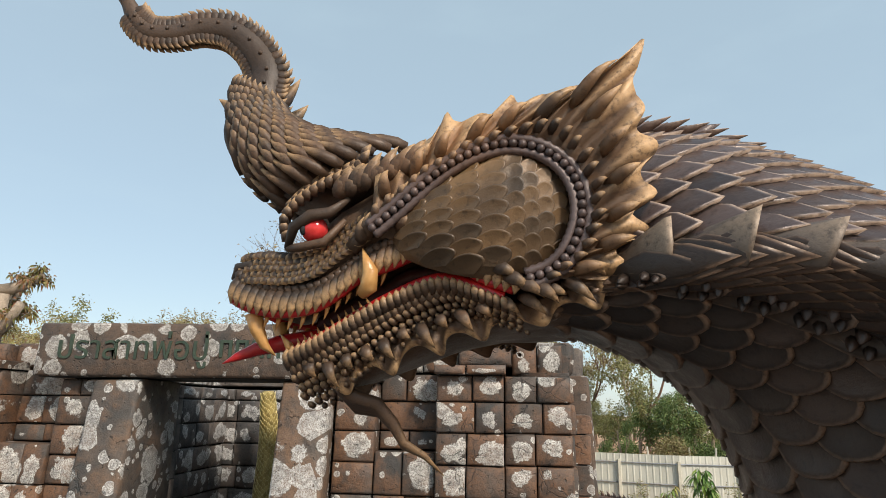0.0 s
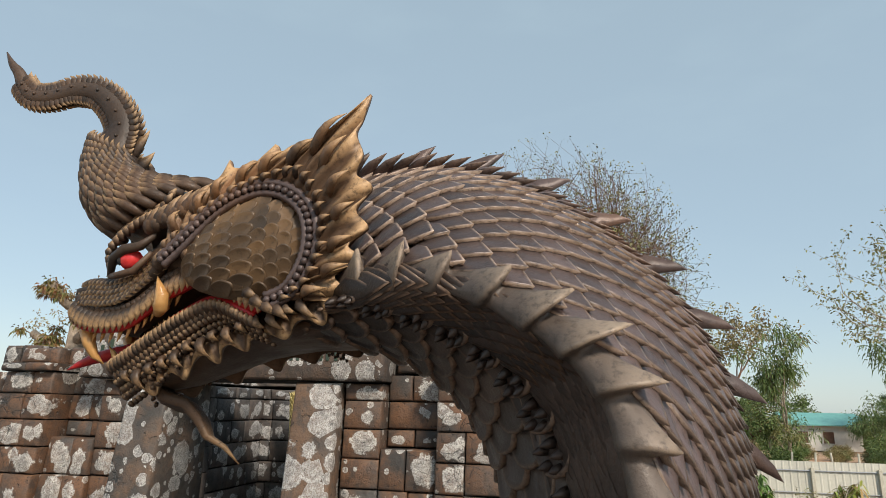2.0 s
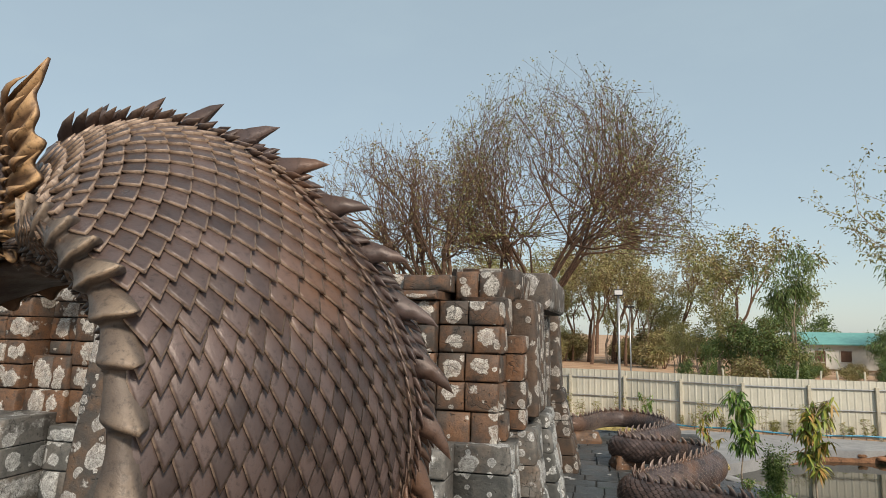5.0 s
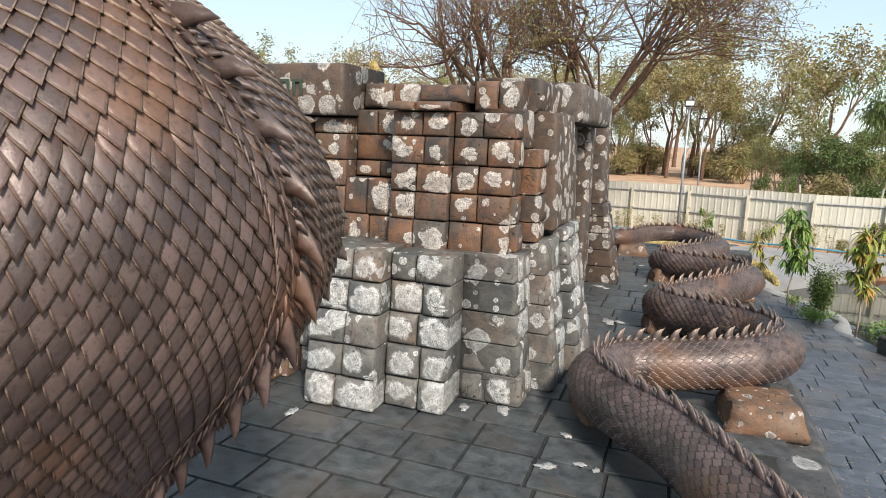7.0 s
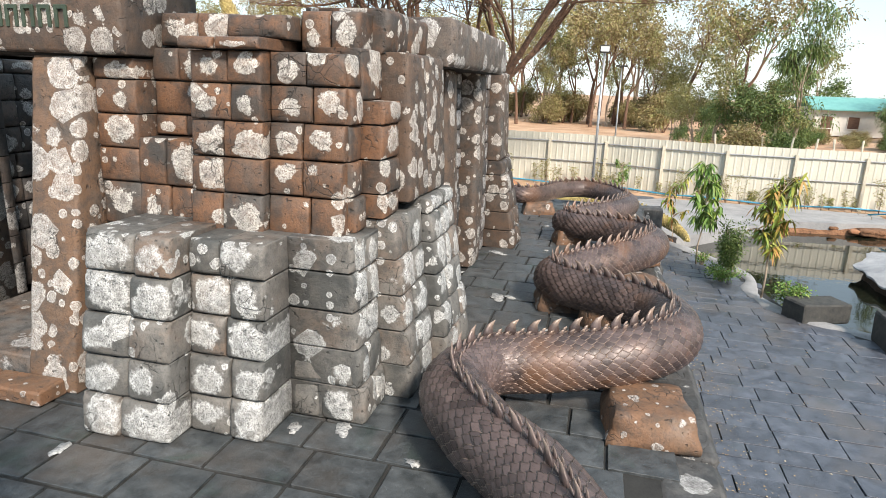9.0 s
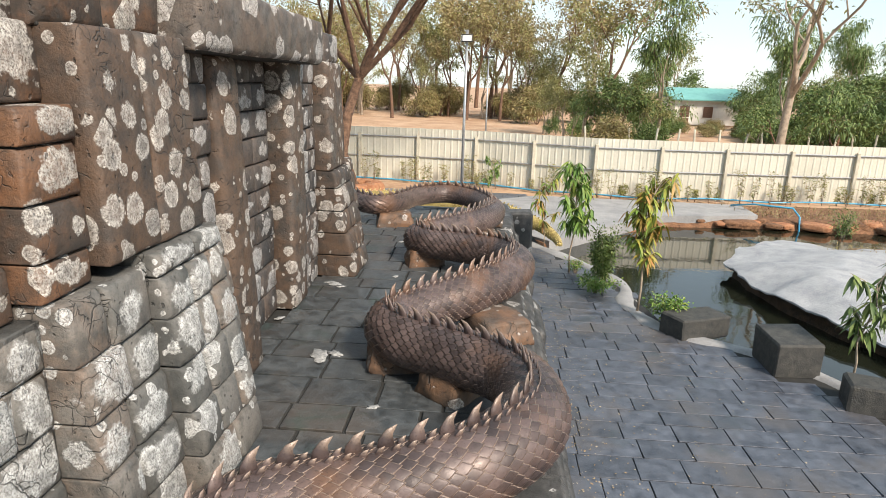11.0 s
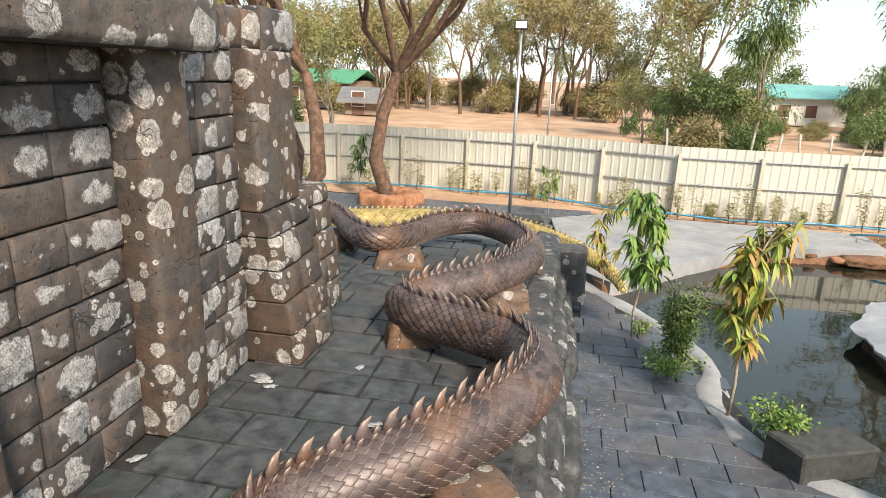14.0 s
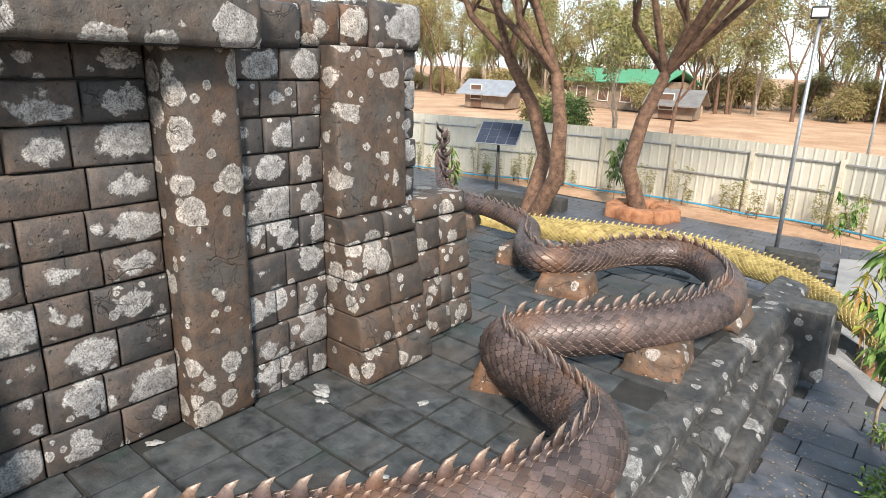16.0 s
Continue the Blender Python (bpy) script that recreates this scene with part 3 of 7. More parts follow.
# upper tiers
both(-6.08, -5.66, 1.5, 2.96, -0.30, -0.26, 0.4, STONE_BROWN, seed=2)
both(-6.08, -5.62, 0.0, 1.5, -0.62, -0.5, 0.3, STONE_GREY, seed=3)
both(-5.66, -5.05, 2.3, 3.06, -0.06, -0.02, 0.4, STONE_BROWN, rh=0.33, seed=4)
both(-5.66, -5.05, 1.5, 2.3, -0.36, -0.28, 0.4, STONE_BROWN, rh=0.28, seed=5)
both(-5.05, -4.38, 1.5, 3.04, -0.46, -0.36, 0.4, STONE_BROWN, rh=0.31, seed=6)
both(-5.07, -4.36, 3.04, 3.14, -0.46, -0.44, 0.4, STONE_BROWN, rh=0.1, bw=0.4, seed=7)
both(-4.38, -3.72, 1.5, 3.04, -0.36, -0.24, 0.4, STONE_BROWN, rh=0.33, seed=8)
both(-5.60, -4.85, 3.08, 3.36, 0.02, 0.04, 0.7, STONE_BROWN, bw=0.5, bev=0.035, seed=9)
both(-4.85, -4.30, 3.14, 3.34, -0.12, -0.1, 0.7, STONE_BROWN, bw=0.5, bev=0.035, seed=10)
both(-4.30, -3.76, 3.06, 3.40, 0.12, 0.14, 0.9, STONE_BROWN, bw=0.3, bev=0.035, seed=11)
# lower battered tiers
both(-5.60, -4.80, 0.0, 1.64, -1.28, -1.06, -0.1, STONE_GREY, rh=0.33, bw=0.36, bev=0.035, seed=12)
both(-4.80, -4.13, 0.0, 1.60, -1.02, -0.86, -0.1, STONE_GREY, rh=0.33, bw=0.34, bev=0.035, seed=13)
both(-4.13, -3.55, 0.0, 1.60, -0.52, -0.36, 0.1, STONE_GREY, rh=0.32, bw=0.32, bev=0.035, seed=14)
# side: lower battered tiers
bay(wall_side, "y", -0.50, 0.05, 0.0, 1.6, -3.46, -3.58, -4.2, STONE_GREY, rh=0.33, seed=20, bev=0.032)
bay(wall_side, "y", 0.05, 0.80, 0.0, 1.68, -3.20, -3.40, -4.2, STONE_GREY, rh=0.34, seed=21, bev=0.032)
bay(wall_side, "y", 0.80, 1.75, 0.0, 1.76, -3.02, -3.32, -4.2, STONE_GREY, rh=0.35, bw=0.4, seed=22, bev=0.032)
bay(wall_side, "y", 1.75, 2.30, 0.0, 1.5, -3.30, -3.52, -4.2, STONE_GREY, rh=0.35, bw=0.4, seed=23, bev=0.032)
# side: upper tiers
bay(wall_side, "y", -0.22, 0.02, 1.6, 3.04, -3.66, -3.70, -4.2, STONE_BROWN, rh=0.31, seed=24)
bay(wall_side, "y", 0.02, 0.46, 1.68, 2.68, -3.48, -3.52, -4.2, STONE_BROWN, rh=0.33, bw=0.5, seed=25)
bay(wall_side, "y", 0.02, 0.50, 2.68, 3.1, -3.68, -3.70, -4.2, STONE_BROWN, rh=0.3, seed=26)
bay(wall_side, "y", 0.48, 1.66, 1.76, 3.10, -3.38, -3.44, -4.2, STONE_PILLAR, rh=1.4, bw=0.62, bev=0.035, seed=27)
bay(wall_side, "y", 1.66, 2.46, 1.5, 3.05, -3.66, -3.66, -4.2, STONE_DARK, rh=0.27, seed=28)
bay(wall_side, "y", 2.46, 3.00, 0.0, 3.02, -3.46, -3.60, -4.2, STONE_PILLAR, rh=3.2, single=True, bev=0.06, seed=29)
bay(wall_side, "y", 3.00, 4.50, 0.0, 3.02, -3.82, -3.88, -4.2, STONE_DARK, rh=0.28, bw=0.48, seed=30)
bay(wall_side, "y", 4.50, 5.09, 0.0, 3.05, -3.58, -3.60, -4.2, STONE_PILLAR, rh=3.2, single=True, bev=0.06, seed=31)
bay(wall_side, "y", 5.09, 5.96, 0.0, 3.05, -3.68, -3.72, -4.2, STONE_DARK, rh=0.3, bw=0.34, seed=32)
bay(wall_side, "y", 5.96, 6.84, 1.57, 3.08, -3.46, -3.52, -4.2, STONE_PILLAR, rh=1.6, bw=1.0, bev=0.035, seed=33)
bay(wall_side, "y", 5.96, 6.90, 0.0, 1.57, -3.12, -3.42, -4.2, STONE_PILLAR, rh=0.36, bw=0.42, seed=34, bev=0.04)
bay(wall_side, "y", 6.90, 7.22, 0.0, 3.10, -3.70, -3.74, -4.2, STONE_DARK, rh=0.3, seed=35)
bay(wall_side, "y", 7.10, 7.98, 0.0, 1.55, -3.40, -3.62, -4.2, STONE_PILLAR, rh=0.36, bw=0.4, seed=36, bev=0.04)
# top courses over the side
bay(wall_side, "y", 1.72, 5.15, 3.01, 3.52, -3.36, -3.34, -4.4, STONE_LINTEL, rh=0.6, single=True, bev=0.06, seed=37)
bay(wall_side, "y", 0.44, 1.72, 3.07, 3.46, -3.62, -3.6, -4.4, STONE_BROWN, rh=0.5, bw=0.62, bev=0.06, seed=38)
bay(wall_side, "y", 5.15, 5.75, 3.03, 3.40, -3.66, -3.64, -4.4, STONE_DARK, rh=0.5, bw=0.6, bev=0.06, seed=39)
bay(wall_side, "y", 5.75, 6.55, 3.05, 3.44, -3.72, -3.7, -4.4, STONE_BROWN, rh=0.5, bw=0.5, bev=0.06, seed=40)
bay(wall_side, "y", 6.55, 7.22, 3.06, 3.50, -3.66, -3.66, -4.4, STONE_DARK, rh=0.5, bw=0.4, bev=0.06, seed=41)
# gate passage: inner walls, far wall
# far wall: dark stone here puts the passage's shade into the colour
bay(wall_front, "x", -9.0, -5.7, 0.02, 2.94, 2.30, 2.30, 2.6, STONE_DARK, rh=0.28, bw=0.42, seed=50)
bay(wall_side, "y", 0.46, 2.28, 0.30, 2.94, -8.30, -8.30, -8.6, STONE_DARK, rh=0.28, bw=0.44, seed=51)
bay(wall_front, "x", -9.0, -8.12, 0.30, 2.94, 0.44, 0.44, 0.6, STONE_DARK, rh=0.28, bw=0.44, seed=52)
for wall, c in cores.values():
    part("core", c, JOINT, wall)
b = Build()
chamfer(b, (-11.0, 2.4, 2.98), (-4.1, 7.2, 3.06), 0.02)
chamfer(b, (-6.0, 0.42, 2.98), (-4.1, 2.39, 3.06), 0.02)
chamfer(b, (-11.0, 0.42, 2.98), (-8.6, 2.39, 3.06), 0.02)
chamfer(b, (-11.0, 7.0, 0.0), (-4.0, 7.2, 3.0), 0.02)
chamfer(b, (-11.2, -0.1, 0.0), (-11.0, 7.2, 3.0), 0.02)
tagged(part("ceiling", b, STONE_LINTEL), "flat cement roof slab of the temple", "roof", kind="structure")
# threshold and steps
b = Build()
chamfer(b, (-8.12, -0.78, 0), (-6.52, 2.3, 0.30), 0.03, 0, 0.01, rng)
tagged(part("threshold", b, EDGE_ROCK), "raised slate threshold inside the gate", "step", kind="structure")
b = Build()
chamfer(b, (-7.45, -1.14, 0), (-6.9, -0.80, 0.155), 0.03, 0, 0.01, rng)
chamfer(b, (-6.89, -1.12, 0), (-6.2, -0.80, 0.15), 0.03, 0, 0.01, rng)
tagged(part("step", b, PEDESTAL), "low worn stone step before the gate", "step", kind="structure")


# ---- naga statues ----
def leaf_scale(b, p, t, n, w, l, lift, mat=0, round_tip=False):
    """One overlapping scale at p: t towards its tip, n outward."""
    s = t.cross(n).normalized()
    up = n * lift
    B = p - t * (l * 0.45)
    C = p + up * 0.85 + t * (l * 0.1)
    L, R = p - s * (w * 0.5) + up * 0.25, p + s * (w * 0.5) + up * 0.25
    if round_tip:
        L2, R2 = p - s * (w * 0.42) + t * (l * 0.42) + up * 0.8, p + s * (w * 0.42) + t * (l * 0.42) + up * 0.8
        T = p + t * (l * 0.68) + up
        T0 = p + t * (l * 0.5) - n * lift * 0.2
        b.add([B, L, R, C, L2, R2, T, T0], [(0, 3, 1), (0, 2, 3), (1, 3, 4), (3, 2, 5), (4, 3, 6), (3, 5, 6), (4, 6, 7), (6, 5, 7), (1, 4, 7), (5, 2, 7)], mat,
              [0, 0.3, 0.3, 0.0, 1, 1, 1, 0])
    else:
        edge = ((-0.5, -0.05, 0.35), (-0.39, 0.27, 0.7), (0.0, 0.72, 1.0), (0.39, 0.27, 0.7), (0.5, -0.05, 0.35))
        vs = [B] + [p + s * (w * a) + t * (l * q) + up * h for a, q, h in edge]
        vs += [p + s * (w * a * 0.8) + t * (l * (0.03 + (q - 0.03) * 0.8)) + up * (h * 0.6 + 0.36) for a, q, h in edge]
        vs.append(p + t * (l * 0.45) - n * lift * 0.3)
        b.add(vs, [(0, 10, 9, 8, 7, 6), (0, 6, 1), (0, 5, 10)] + [(k, k + 5, k + 6, k + 1) for k in range(1, 5)] + [(2, 3, 11), (3, 4, 11), (1, 2, 11), (4, 5, 11)], mat,
              [0, 0.8, 1, 1, 1, 0.8, 0, 0, 0.05, 0, 0, 0.3])


def spike(b, p, out, back, h, w, mat=0, thick=0.22, curve=0.8, rim=1.0):
    """A backward-curving fin spike."""
    pts = [p - out * 0.03, p + out * (0.35 * h) + back * (0.05 * h), p + out * (0.72 * h) + back * (0.28 * h * curve), p + out * h + back * (0.75 * h * curve)]
    side = out.cross(back)
    tube(b, pts, [w, w * 0.8, w * 0.42, w * 0.03], 6, mat, thick, side, rim)


def fin(b, p, out, back, h, w):
    """A thin, broad, backward-swept fin with ridged sides."""
    side = out.cross(back).normalized()
    line = ((-1.0, -0.02, 0.6), (-0.35, 0.42, 0.8), (0.25, 0.72, 0.6), (0.75, 0.92, 0.35), (1.3, 1.02, 0.04))
    low = ((-1.0, -0.05, 0.6), (0.0, -0.05, 1.0), (0.6, 0.05, 0.9), (0.75, 0.5, 0.5), (1.25, 0.97, 0.04))
    vs, rm = [], []
    for i in range(5):
        for (u, v, k), off in ((line[i], 0), (low[i], 1)):
            for sg in (-1, 1):
                vs.append(p + back * (u * w) + out * (v * h) + side * (sg * k * 0.012 * (1.0 + off)))
                rm.append(0.12 * i if not off else 0.0)
    fs = []
    for i in range(4):
        q = 4 * i
        fs += [(q, q + 4, q + 6, q + 2), (q + 1, q + 3, q + 7, q + 5), (q, q + 1, q + 5, q + 4), (q + 2, q + 6, q + 7, q + 3)]
    b.add(vs, fs, 0, rm)


def snake_body(b, keys, scale_w=0.09, ridge=True, spine=0.14, mat=0, ridge_mat=0, first=0.0):
    """A scaled tube along keys of x, y, z, radius."""
    line = smooth_line(keys, 8)
    d = [0.0]
    for p, q in zip(line, line[1:]):
        d.append(d[-1] + float(np.linalg.norm(q[:3] - p[:3])))
    arr = np.array(line)

    def at(s):
        return np.array([np.interp(s, d, arr[:, i]) for i in range(4)])

    # core
    n = int(d[-1] / 0.09)
    pts = [at(d[-1] * i / n) for i in range(n + 1)]
    tube(b, [p[:3] for p in pts], [p[3] * 0.985 for p in pts], 16, mat, 1.0, (0, 0, 1))
    s, row = 0.02, 0
    while s < d[-1] - 0.05:
        c = at(s)
        t = Vector(at(min(s + 0.03, d[-1]))[:3] - at(max(s - 0.03, 0))[:3]).normalized()
        side = t.cross(Vector((0, 0, 1)))
        side = side.normalized() if side.length > 0.05 else Vector((1, 0, 0))
        up = side.cross(t)
        r = c[3]
        m = max(8, int(2 * math.pi * r / scale_w))
        for k in range(m):
            a = 2 * math.pi * (k + 0.5 * (row % 2)) / m
            nn = side * math.cos(a) + up * math.sin(a)
            if nn.z < -0.75:
                continue
            leaf_scale(b, Vector(c[:3]) + nn * r, t, nn, 2 * math.pi * r / m * 1.02, scale_w * 1.5, 0.021, mat)
        s += scale_w * 0.56
        row += 1
    if ridge:
        s, i = 0.05, 0
        while s < d[-1] - 0.05:
            c = at(s)
            t = Vector(at(min(s + 0.03, d[-1]))[:3] - at(max(s - 0.03, 0))[:3]).normalized()
            side = t.cross(Vector((0, 0, 1)))
            side = side.normalized() if side.length > 0.05 else Vector((1, 0, 0))
            up = side.cross(t)
            h = spine * (1.0 if i % 4 == 0 else 0.42) * min(1.0, c[3] / 0.2)
            o = side * (0.03 if i % 2 else -0.03)
            spike(b, Vector(c[:3]) + up * c[3] + o, (up + o * 4).normalized(), t, h, h * (0.5 if i % 4 == 0 else 0.65), ridge_mat, 0.3)
            s += spine * 0.36
            i += 1


BODY = [(-4.15, -5.0, 0.30, 0.33), (-3.7, -5.75, 0.30, 0.30), (-2.6, -6.0, 0.30, 0.29), (-1.5, -5.3, 0.32, 0.29), (-1.0, -4.2, 0.36, 0.28), (-1.1, -3.1, 0.40, 0.28), (-1.5, -2.25, 0.42, 0.28),
        (-1.92, -1.5, 0.42, 0.275), (-2.4, -0.95, 0.40, 0.27), (-2.72, -0.35, 0.38, 0.27), (-2.55, 0.2, 0.38, 0.27), (-2.0, 0.42, 0.40, 0.27), (-1.3, 0.75, 0.44, 0.27), (-0.86, 1.35, 0.45, 0.265),
        (-0.95, 2.1, 0.42, 0.26), (-1.5, 2.6, 0.38, 0.255), (-2.08, 3.0, 0.36, 0.25), (-2.2, 3.4, 0.36, 0.25), (-1.88, 3.8, 0.38, 0.25), (-1.46, 4.22, 0.42, 0.25), (-1.0, 4.9, 0.44, 0.25),
        (-0.80, 5.6, 0.42, 0.245), (-1.0, 6.2, 0.40, 0.24), (-1.55, 6.55, 0.38, 0.235), (-2.1, 6.8, 0.36, 0.23), (-2.32, 7.12, 0.36, 0.23), (-2.02, 7.55, 0.38, 0.225), (-1.6, 8.05, 0.40, 0.22),
        (-1.22, 8.8, 0.40, 0.22), (-1.08, 9.8, 0.36, 0.21), (-1.42, 10.8, 0.36, 0.21), (-2.1, 11.3, 0.38, 0.205), (-2.75, 10.85, 0.38, 0.20), (-3.08, 10.0, 0.38, 0.195), (-3.45, 9.62, 0.38, 0.19),
        (-3.95, 10.0, 0.40, 0.18), (-4.5, 10.85, 0.42, 0.165), (-5.3, 11.3, 0.44, 0.15), (-6.25, 11.55, 0.46, 0.135), (-7.1, 11.9, 0.55, 0.12), (-7.6, 12.3, 0.85, 0.10), (-7.75, 12.5, 1.25, 0.07), (-7.65, 12.55, 1.6, 0.03)]


def axis_y(x):
    """The naga's middle plane turns slightly as it goes forward."""
    return -5.02 + 0.125 * (x + 3.2) if x < -3.2 else -5.02


# the hood from nape to foot: ridge (x, z), then its near and far edges (x, y, z) and the belly's middle (x, z), by length along the ridge
RIDGE = [(-4.42, 3.30), (-4.22, 3.35), (-3.98, 3.35), (-3.74, 3.26), (-3.53, 3.09), (-3.37, 2.88), (-3.28, 2.62), (-3.29, 2.35), (-3.40, 2.05), (-3.61, 1.78), (-3.87, 1.48), (-4.09, 1.15), (-4.19, 0.80), (-4.15, 0.45), (-4.14, 0.2)]
NEAR_EDGE = [(0.0, -4.34, -5.36, 2.94), (0.15, -4.22, -5.44, 2.975), (0.35, -4.08, -5.56, 2.99), (0.55, -3.97, -5.64, 2.975), (0.75, -3.85, -5.70, 2.94), (0.95, -3.75, -5.74, 2.885), (1.15, -3.67, -5.765, 2.825), (1.35, -3.61, -5.78, 2.745),
             (1.55, -3.58, -5.79, 2.64), (1.8, -3.56, -5.79, 2.47), (2.05, -3.60, -5.78, 2.22), (2.4, -3.75, -5.72, 1.85), (2.8, -4.0, -5.58, 1.40), (3.3, -4.3, -5.35, 0.8), (4.2, -4.4, -5.25, 0.2)]
FAR_EDGE = [(0.0, -4.50, -4.95, 3.02), (0.2, -4.40, -4.78, 3.05), (0.6, -4.10, -4.35, 3.05), (1.0, -3.78, -4.25, 2.90), (1.3, -3.60, -4.25, 2.71), (1.7, -3.48, -4.25, 2.43), (2.0, -3.56, -4.25, 2.14), (2.4, -3.89, -4.25, 1.76), (2.8, -4.25, -4.30, 1.36), (3.3, -4.5, -4.45, 0.8), (4.2, -4.5, -4.7, 0.2)]
BELLY_MID = [(0.0, -4.50, 2.94), (0.2, -4.42, 2.92), (0.6, -4.16, 2.87), (1.0, -3.99, 2.79), (1.4, -3.88, 2.65), (1.8, -3.83, 2.47), (2.2, -3.88, 2.2), (2.6, -4.02, 1.9), (3.0, -4.22, 1.5), (3.6, -4.45, 0.9), (4.2, -4.48, 0.2)]

RED = simple("red_lacquer", (0.32, 0.008, 0.01), (0.5, 0.02, 0.02), 20, 0.35)
HORN = simple("amber_fang", (0.42, 0.2, 0.06), (0.62, 0.36, 0.14), 14, 0.35)
EYE_RED = simple("red_eye", (0.55, 0.03, 0.03), (0.7, 0.05, 0.05), 30, 0.12, strength=0.02)
EYE_DARK = simple("dark_pupil", (0.01, 0.012, 0.014), (0.02, 0.022, 0.025), 30, 0.15, strength=0.02)
MOUTH = simple("mouth_inside", (0.02, 0.004, 0.004), (0.05, 0.01, 0.01), 20, 0.6)
CREST = scale_paint("russet_crest", (0.05, 0.031, 0.02), (0.22, 0.12, 0.06), (0.55, 0.35, 0.18), (0.36, 0.165, 0.06), 0.5, 0.05)
NAGA_MATS = [SCALE, BRONZE, BELLY, RED, HORN, EYE_RED, EYE_DARK, MOUTH, RIM_TAN, CHEEK, CREST]


def head_at(q, sgn=1):
    """A point of the head from x, half width, z; sgn -1 for the far side."""
    return Vector((q[0], axis_y(q[0]) - sgn * q[1], q[2]))


def loft(b, stations, mat, power=0.8, n=16):
    """Rings in upright planes between an upper and a lower line: pairs of (x, w, z)."""
    vs, fs = [], []
    for top, bot in stations:
        w = max(top[1], bot[1])
        for k in range(n):
            a = 2 * math.pi * k / n
            c, s = math.cos(a), math.sin(a)
            f = (math.copysign(abs(s) ** power, s) + 1) / 2
            x, z = bot[0] + (top[0] - bot[0]) * f, bot[2] + (top[2] - bot[2]) * f
            vs.append((x, axis_y(x) - math.copysign(abs(c) ** power, c) * w, z))
    m = len(stations)
    for i in range(m - 1):
        for k in range(n):
            q = (i * n + k, i * n + (k + 1) % n, (i + 1) * n + (k + 1) % n, (i + 1) * n + k)
            fs.append(q)
    fs.append(tuple(range(n)))
    fs.append(tuple((m - 1) * n + k for k in range(n))[::-1])
    b.add(vs, fs, mat)


def along(keys, count):
    """Evenly spaced points, with the way ahead, along smooth keys of (x, w, z)."""
    line = np.array(smooth_line(keys, 12))
    d = np.concatenate([[0], np.cumsum(np.linalg.norm(np.diff(line[:, ::2], axis=0), axis=1))])
    out = []
    for i in range(count):
        s = d[-1] * (i + 0.5) / count
        p = [np.interp(s, d, line[:, j]) for j in range(3)]
        q = [np.interp(min(d[-1], s + 0.004), d, line[:, j]) for j in range(3)]
        out.append((p, q, i / max(1, count - 1)))
    return out


def flame(b, root, tip, w, bend, mat=1, sgn=1, out=0.012, flat=0.35):
    """A curved, tapering flame-shaped lock from root to tip, both (x, w, z); bend bows it in the side view."""
    p0, p1 = head_at(root, sgn), head_at(tip, sgn)
    d = p1 - p0
    side = Vector((0, -sgn, 0))
    nrm = Vector((-d.z, 0, d.x))
    pts = []
    for i in range(6):
        t = i / 5
        pts.append(p0 + d * t + nrm * (bend * (math.sin(math.pi * t) - 0.55 * math.sin(2 * math.pi * t))) + side * (out * math.sin(math.pi * t)))
    tube(b, pts, [w * k for k in (0.75, 1.0, 0.9, 0.65, 0.36, 0.03)], 6, mat, flat, side, 1.0)


def membrane(b, inner, outer, n, folds, amp, mat, sgn, rows=7, thick=0.014, sway=0.02):
    """A folded, flame-edged fin between two lines of (x, w, z), thick at the root and thin at the edge."""
    a, c = [np.array(p) for p, _, _ in along(inner, n + 1)], [np.array(p) for p, _, _ in along(outer, n + 1)]
    side = Vector((0, -sgn, 0))
    vs, rim = [], []
    for i in range(n + 1):
        for k in range(rows):
            f = k / (rows - 1)
            j = min(n, max(0, i - round(sway * n * math.sin(math.pi * f))))
            q = a[j] + (c[i] - a[j]) * f
            wave = abs((i / n * folds + 0.35 * f) % 1.0 - 0.62) / 0.62
            h = amp * (1 - wave) * min(1.0, 0.35 + f) * (1 - 0.55 * f * f)
            vs.append(head_at(q, sgn) + side * h)
            rim.append(min(1.0, (1 - wave) * (0.25 + 0.75 * f) + 0.5 * f ** 4))
        for k in range(rows - 1, -1, -1):
            f = k / (rows - 1)
            j = min(n, max(0, i - round(sway * n * math.sin(math.pi * f))))
            q = a[j] + (c[i] - a[j]) * f
            vs.append(head_at(q, sgn) - side * (thick * (1.4 - f)))
            rim.append(0.0)
    m = 2 * rows
    b.add(vs, [(i * m + k, i * m + (k + 1) % m, (i + 1) * m + (k + 1) % m, (i + 1) * m + k) for i in range(n) for k in range(m)], mat, rim)


def plate(b, at, nn, half, length, lift, mat, n=8, dip=0.25, worn=1.0):
    """A flush U-shaped plate with a raised rim; at(u, v) gives the surface at u across and v along."""
    vs, rim, fs = [at(0, -dip * length) + nn * 0.002], [0.0], []
    rings = ((0.86, 0.8, 0.0), (0.94, 1.25, 0.8), (1.0, 1.0, 1.0), (1.005, -0.3, 0.0))
    for q, h, c in rings:
        for k in range(n + 1):
            a = math.pi * (k / n - 0.5)
            u, v = math.copysign(abs(math.sin(a)) ** 0.75, a) * half, math.cos(a) ** 0.8 * length
            g = 0.25 + 0.75 * math.cos(a)
            vs.append(at(u * q, v * q) + nn * (lift * h * g))
            rim.append(c * worn)
    m = n + 1
    fs += [(0, 1 + k, 2 + k) for k in range(n)]
    for i in range(3):
        fs += [(1 + i * m + k, 1 + (i + 1) * m + k, 2 + (i + 1) * m + k, 2 + i * m + k) for k in range(n)]
    b.add(vs, fs, mat, rim)


